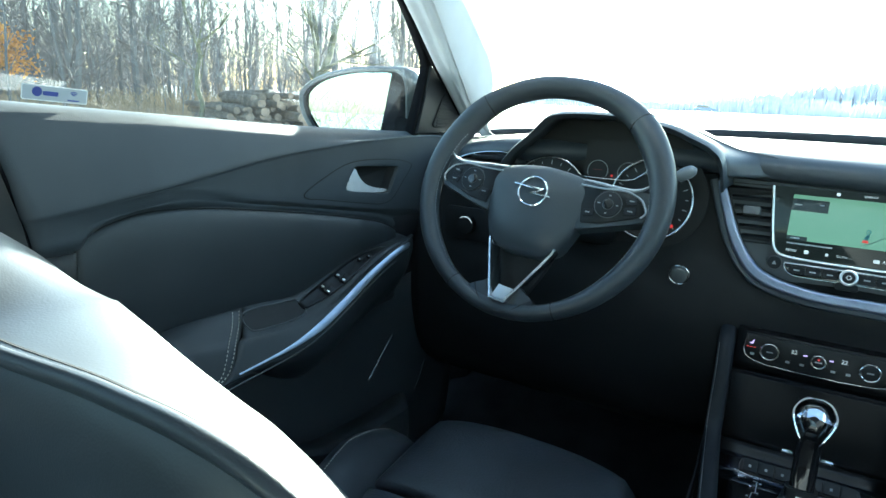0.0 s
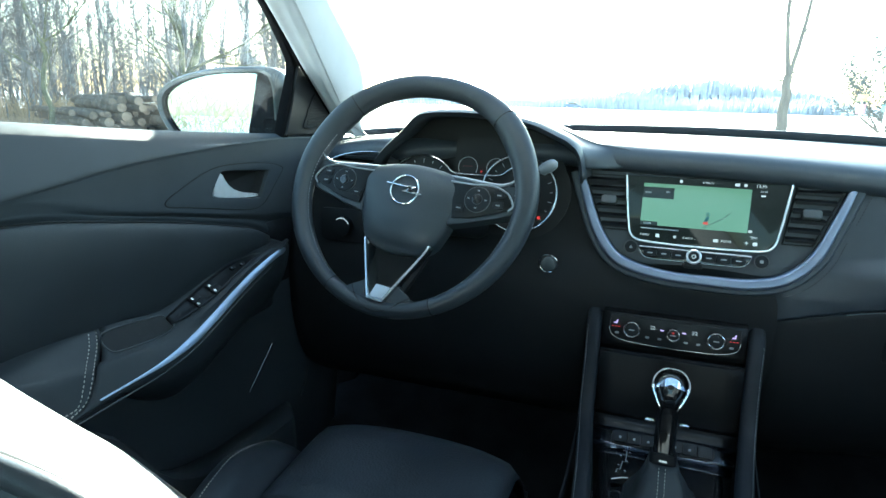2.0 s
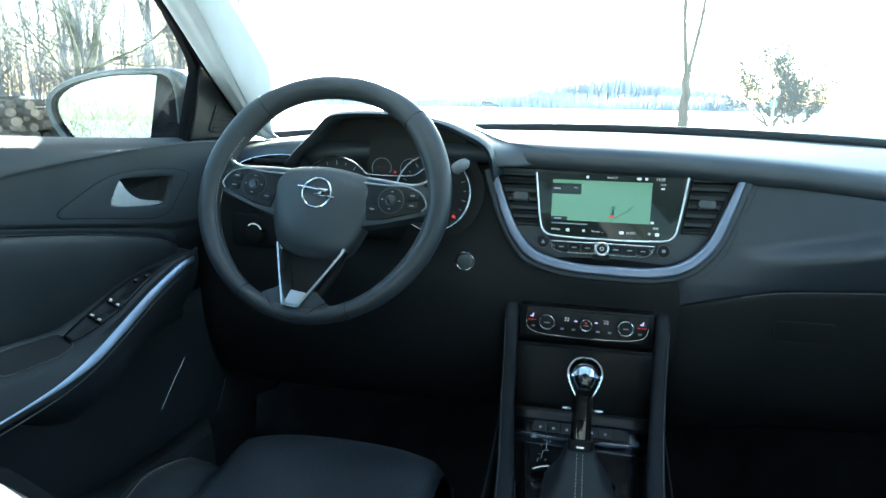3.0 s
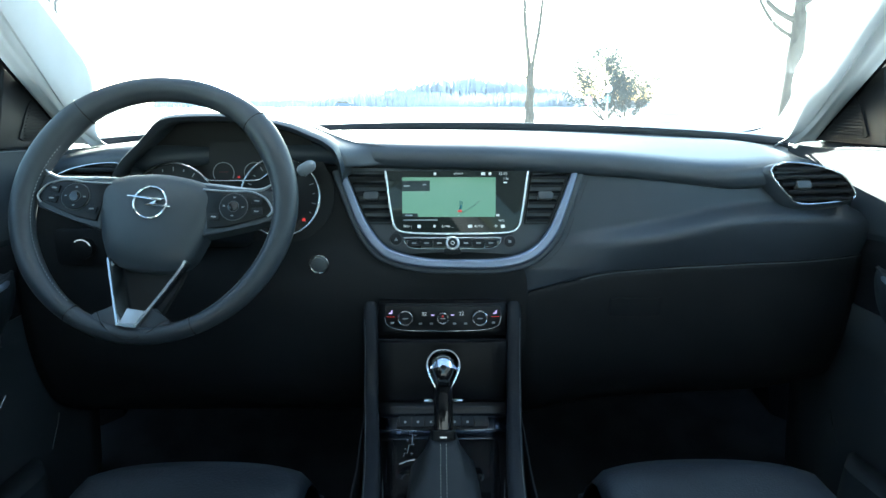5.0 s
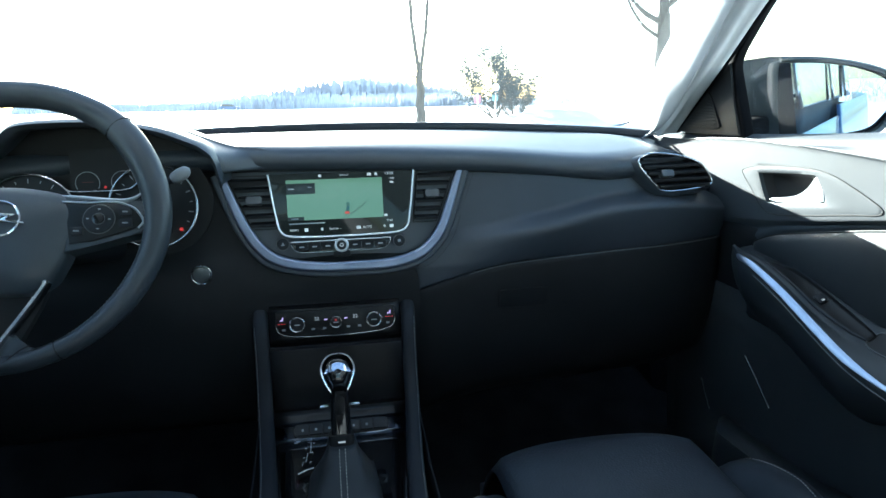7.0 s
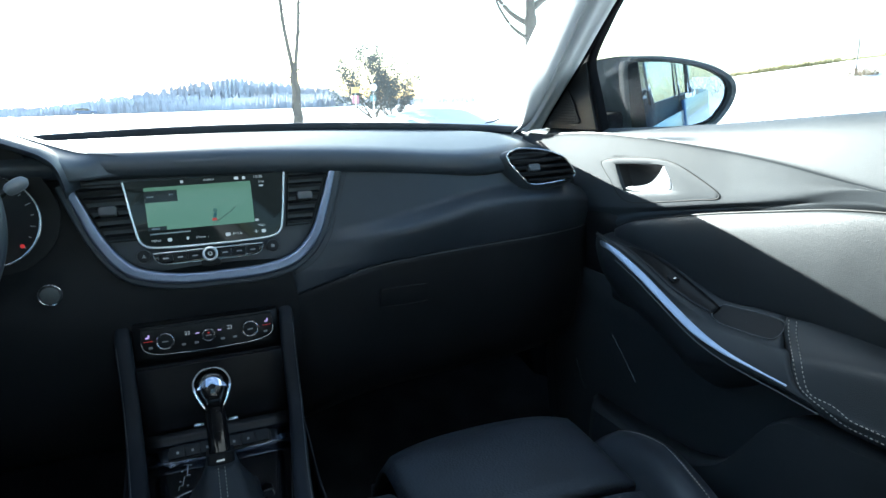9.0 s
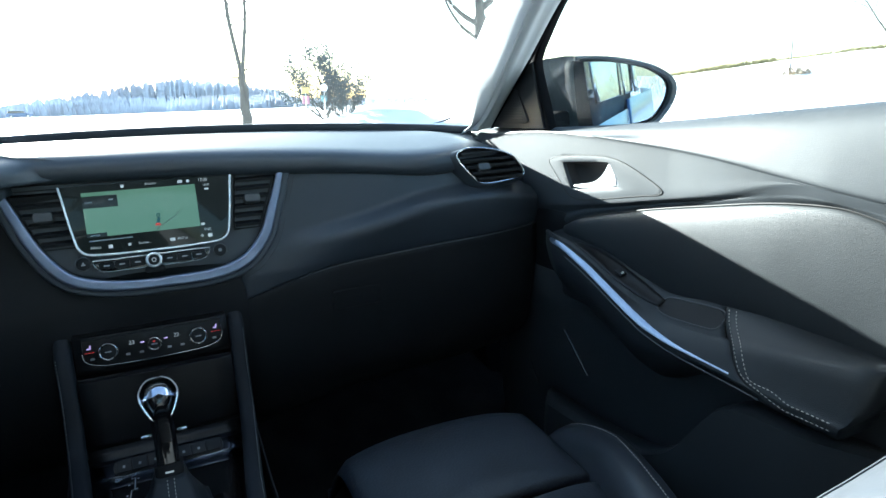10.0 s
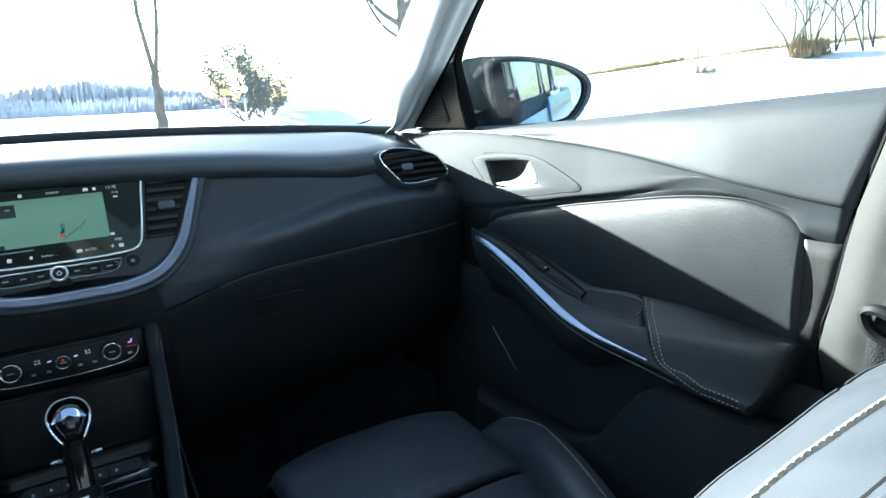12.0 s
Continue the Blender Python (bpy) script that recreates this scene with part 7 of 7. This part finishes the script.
for k in range(6500):
    a, r = rng.uniform(-95, -32), rng.uniform(14.5, 24)
    p = Vector((math.sin(radians(a)) * r, math.cos(radians(a)) * r, 0))
    p.z = ground_z(p.x, p.y)
    under.add([p, p + Vector((rng.gauss(0, 0.12), rng.gauss(0, 0.12), rng.uniform(0.15, 0.9)))], [0.008, 0.003], 3)
for k in range(5200):
    a, r = rng.uniform(-95, -32), rng.uniform(17, 34)
    p = Vector((math.sin(radians(a)) * r, math.cos(radians(a)) * r, 0))
    p.z = ground_z(p.x, p.y)
    h = rng.uniform(0.3, 1.25) * (0.7 + 0.6 * noise.noise((p.x * 0.3, p.y * 0.3, 5)))
    q = p + Vector((rng.gauss(0, 0.25), rng.gauss(0, 0.25), h))
    under.add([p, q], [0.012, 0.005], 3)
    under.add([p.lerp(q, 0.5), q + Vector((rng.gauss(0, 0.4), rng.gauss(0, 0.4), 0))], [0.008, 0.004], 3)
tagged(mesh_ob("undergrowth", under.bm(), "dry_grass", False), "dry grass stems and brambles under the trees", "undergrowth", kind="stuff")


def log_pile():
    ax = Vector((math.cos(radians(152)), math.sin(radians(152)), 0))
    side = Vector((-ax.y, ax.x, 0))
    if side.dot(Vector((9.1, -9, 0))) < 0:
        side = -side
    c0 = Vector((-9.59, 8.93, 0))
    rg = random.Random(8)
    p = thing("log_pile", (c0.x, c0.y, ground_z(c0.x, c0.y)), "pile of cut logs with dull sawn ends", "log pile")
    for row in range(8):
        for col in range(15 - row - (row > 5) * 3):
            if rg.random() < 0.10 and row:
                continue
            r = rg.uniform(0.040, 0.090)
            c = c0 + side * (-1.05 + 0.152 * (col + 0.5 * row) + rg.gauss(0, 0.035)) + Vector((0, 0, 0.07 + 0.132 * row + rg.gauss(0, 0.016)))
            c = c + ax * rg.gauss(0, 0.34)
            skew = side * rg.gauss(0, 0.05)
            c.z += ground_z(c.x, c.y)
            ln = rg.uniform(2.6, 3.3)
            t = Tubes()
            end = c - ax * 0.3
            pts = [end + (ax + skew) * (ln * i / 4) + Vector((0, 0, rg.gauss(0, 0.02))) for i in range(5)]
            t.add(pts, [r * (1 + rg.gauss(0, 0.04)) for _ in range(5)], 9)
            lg = part("log", t.bm(), "log", p)
            m = Matrix.Translation(pts[0] - ax * 0.004) @ (-ax).to_track_quat("Z", "Y").to_matrix().to_4x4()
            part("sawn_end", disc_bm(r * 0.97, 0.012, m, 11, 0.004), "paint_spot" if (row, col) == (2, 10) else "log_end", lg)
    return p


log_pile()

# right: scrub and grass on the bank
grass = Tubes()
for k in range(13000):
    a, r = 40 + 60 * rng.random() ** 1.5, rng.uniform(20.2, 24)
    x, y = math.sin(radians(a)) * r, math.cos(radians(a)) * r
    if noise.noise((x * 0.5, y * 0.5, 7)) < -0.05 and r < 22:
        continue
    p = Vector((x, y, ground_z(x, y)))
    grass.add([p, p + Vector((rng.gauss(0, 0.05), rng.gauss(0, 0.05), rng.uniform(0.06, 0.17) * (1.0 if a < 53 else 0.55)))], [0.012, 0.004], 3)
tagged(mesh_ob("bank_grass", grass.bm(), "bank_grass", False), "yellow-green dry grass along the snow bank", "grass", kind="stuff")
for k, (a, r) in enumerate(((60.7, 17.9), (61.4, 17.7), (62.2, 18.1), (63.7, 17.8), (64.3, 18.6), (65.4, 17.6), (66.0, 17.9), (68.0, 18.0), (70.5, 18.4))):
    tree("bank_shrub", (math.sin(radians(a)) * r, math.cos(radians(a)) * r), 40 + k, "thin bare shrub standing in the snow", [(0.1, (0.28 * math.sin(j * 2.1 + k), 0.2 * math.cos(j * 1.3 + k), 1), 2.8, 0.024) for j in range(3 if k < 3 else 2)], kids=(7, 5, 3), spread=0.6, mats=("twig", "twig", "twig"), category="shrub", crook=0.22)
for k, (a, r) in enumerate(((61.5, 17.6), (62.4, 17.8), (54.6, 17.0))):
    x, y = math.sin(radians(a)) * r, math.cos(radians(a)) * r
    t = Tubes()
    for _ in range(300 if k < 2 else 90):
        p = Vector((x + rng.gauss(0, 0.15), y + rng.gauss(0, 0.15), ground_z(x, y) - 0.03))
        t.add([p, p + Vector((rng.gauss(0, 0.13), rng.gauss(0, 0.13), rng.uniform(0.15, 0.62 if k == 0 else 0.42) * (1 if k < 2 else 0.5)))], [0.010, 0.003], 3)
    tagged(mesh_ob("grass_tussock", t.bm(), "dry_grass", False), "tussock of dry grass poking through snow", "grass tussock", "tussocks")
post = mesh_ob("marker_post", sweep_bm([(13.9, 10.1, ground_z(13.9, 10.1) - 0.1), (13.9, 10.1, ground_z(13.9, 10.1) + 0.75)], oval(0.016, 0.016, 8), up=(0, 1, 0)), "wood")
tagged(post, "thin weathered wooden post in the snow", "post")

# behind the car, seen in the wing mirrors
scrub = Tubes()
for k in range(17000):
    a, r = rng.uniform(118, 250), rng.uniform(30, 46)
    if a > 183 and k % 2:
        r -= 17
    x, y = math.sin(radians(a)) * r, math.cos(radians(a)) * r
    h = (2.0 if r > 29.9 else 0.9) + (4.0 if r > 29.9 else 1.6) * max(0, noise.noise((x * 0.25, y * 0.25, 1)) + 0.4)
    p = Vector((x, y, ground_z(x, y) + rng.random() * h * 0.8))
    scrub.add([p, p + Vector((rng.gauss(0, 0.3), rng.gauss(0, 0.3), rng.uniform(0.3, 0.9)))], [0.012, 0.004], 3)
tagged(mesh_ob("scrub_belt", scrub.bm(), "yellow_scrub", False), "belt of yellow winter scrub behind the car", "scrub", kind="stuff")

# far ahead: wooded hills
hill = lambda a: 1.5 + 7.6 * math.exp(-((a - 3.2) / 7.5) ** 2) + 0.5 * noise.noise((a * 0.5, 0, 9))
slope = [[(math.sin(radians(a)) * r, math.cos(radians(a)) * r, (hill(a) + 0.8) * f - 1.5) for r, f in ((255, 0.0), (262, 0.55), (272, 0.9), (285, 1.0), (330, 0.6))] for a in np.linspace(-26, 26, 90)]
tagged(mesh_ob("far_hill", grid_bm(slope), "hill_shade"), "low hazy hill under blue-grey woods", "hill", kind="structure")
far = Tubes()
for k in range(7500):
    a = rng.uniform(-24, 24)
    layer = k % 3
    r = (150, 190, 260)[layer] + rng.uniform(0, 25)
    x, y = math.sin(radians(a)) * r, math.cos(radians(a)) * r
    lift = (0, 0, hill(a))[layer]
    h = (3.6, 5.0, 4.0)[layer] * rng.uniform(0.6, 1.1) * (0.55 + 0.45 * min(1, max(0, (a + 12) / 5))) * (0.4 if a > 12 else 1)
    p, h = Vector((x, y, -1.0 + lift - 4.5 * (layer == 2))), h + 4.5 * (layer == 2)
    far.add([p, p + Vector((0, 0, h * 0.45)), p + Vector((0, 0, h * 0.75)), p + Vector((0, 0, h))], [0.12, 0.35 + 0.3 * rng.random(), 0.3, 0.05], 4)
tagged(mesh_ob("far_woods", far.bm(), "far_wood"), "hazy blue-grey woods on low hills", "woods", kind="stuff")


def far_car(x, y, turn):
    c = thing("parked_car", (x, y, ground_z(x, y)), "small dark car parked far off on the snow", "car")
    m = Matrix.Translation((x, y, ground_z(x, y))) @ Euler((0, 0, radians(turn))).to_matrix().to_4x4() @ Euler((radians(90), 0, 0)).to_matrix().to_4x4() @ Matrix.Translation((0, 0, -0.85))
    body = [(-2.1, 0.35), (2.1, 0.35), (2.15, 0.75), (1.2, 0.95), (-2.0, 1.0), (-2.15, 0.7)]
    part("body", prism_bm(body, 1.7, m, 0.08), "paint", c)
    part("cabin", prism_bm([(-1.9, 0.95), (1.1, 0.93), (0.45, 1.42), (-1.5, 1.45)], 1.5, m @ Matrix.Translation((0, 0, 0.1)), 0.08), "gloss", c)
    for wx in (-1.3, 1.3):
        for wz in (-0.02, 1.52):
            wh = part("wheel", disc_bm(0.33, 0.2, m @ Matrix.Translation((wx, 0.33, wz)), 18, 0.03), "rubber", c)
            part("rim", disc_bm(0.2, 0.21, m @ Matrix.Translation((wx, 0.33, wz)), 14), "satin", wh)


far_car(-20.5, 140.0, 8)
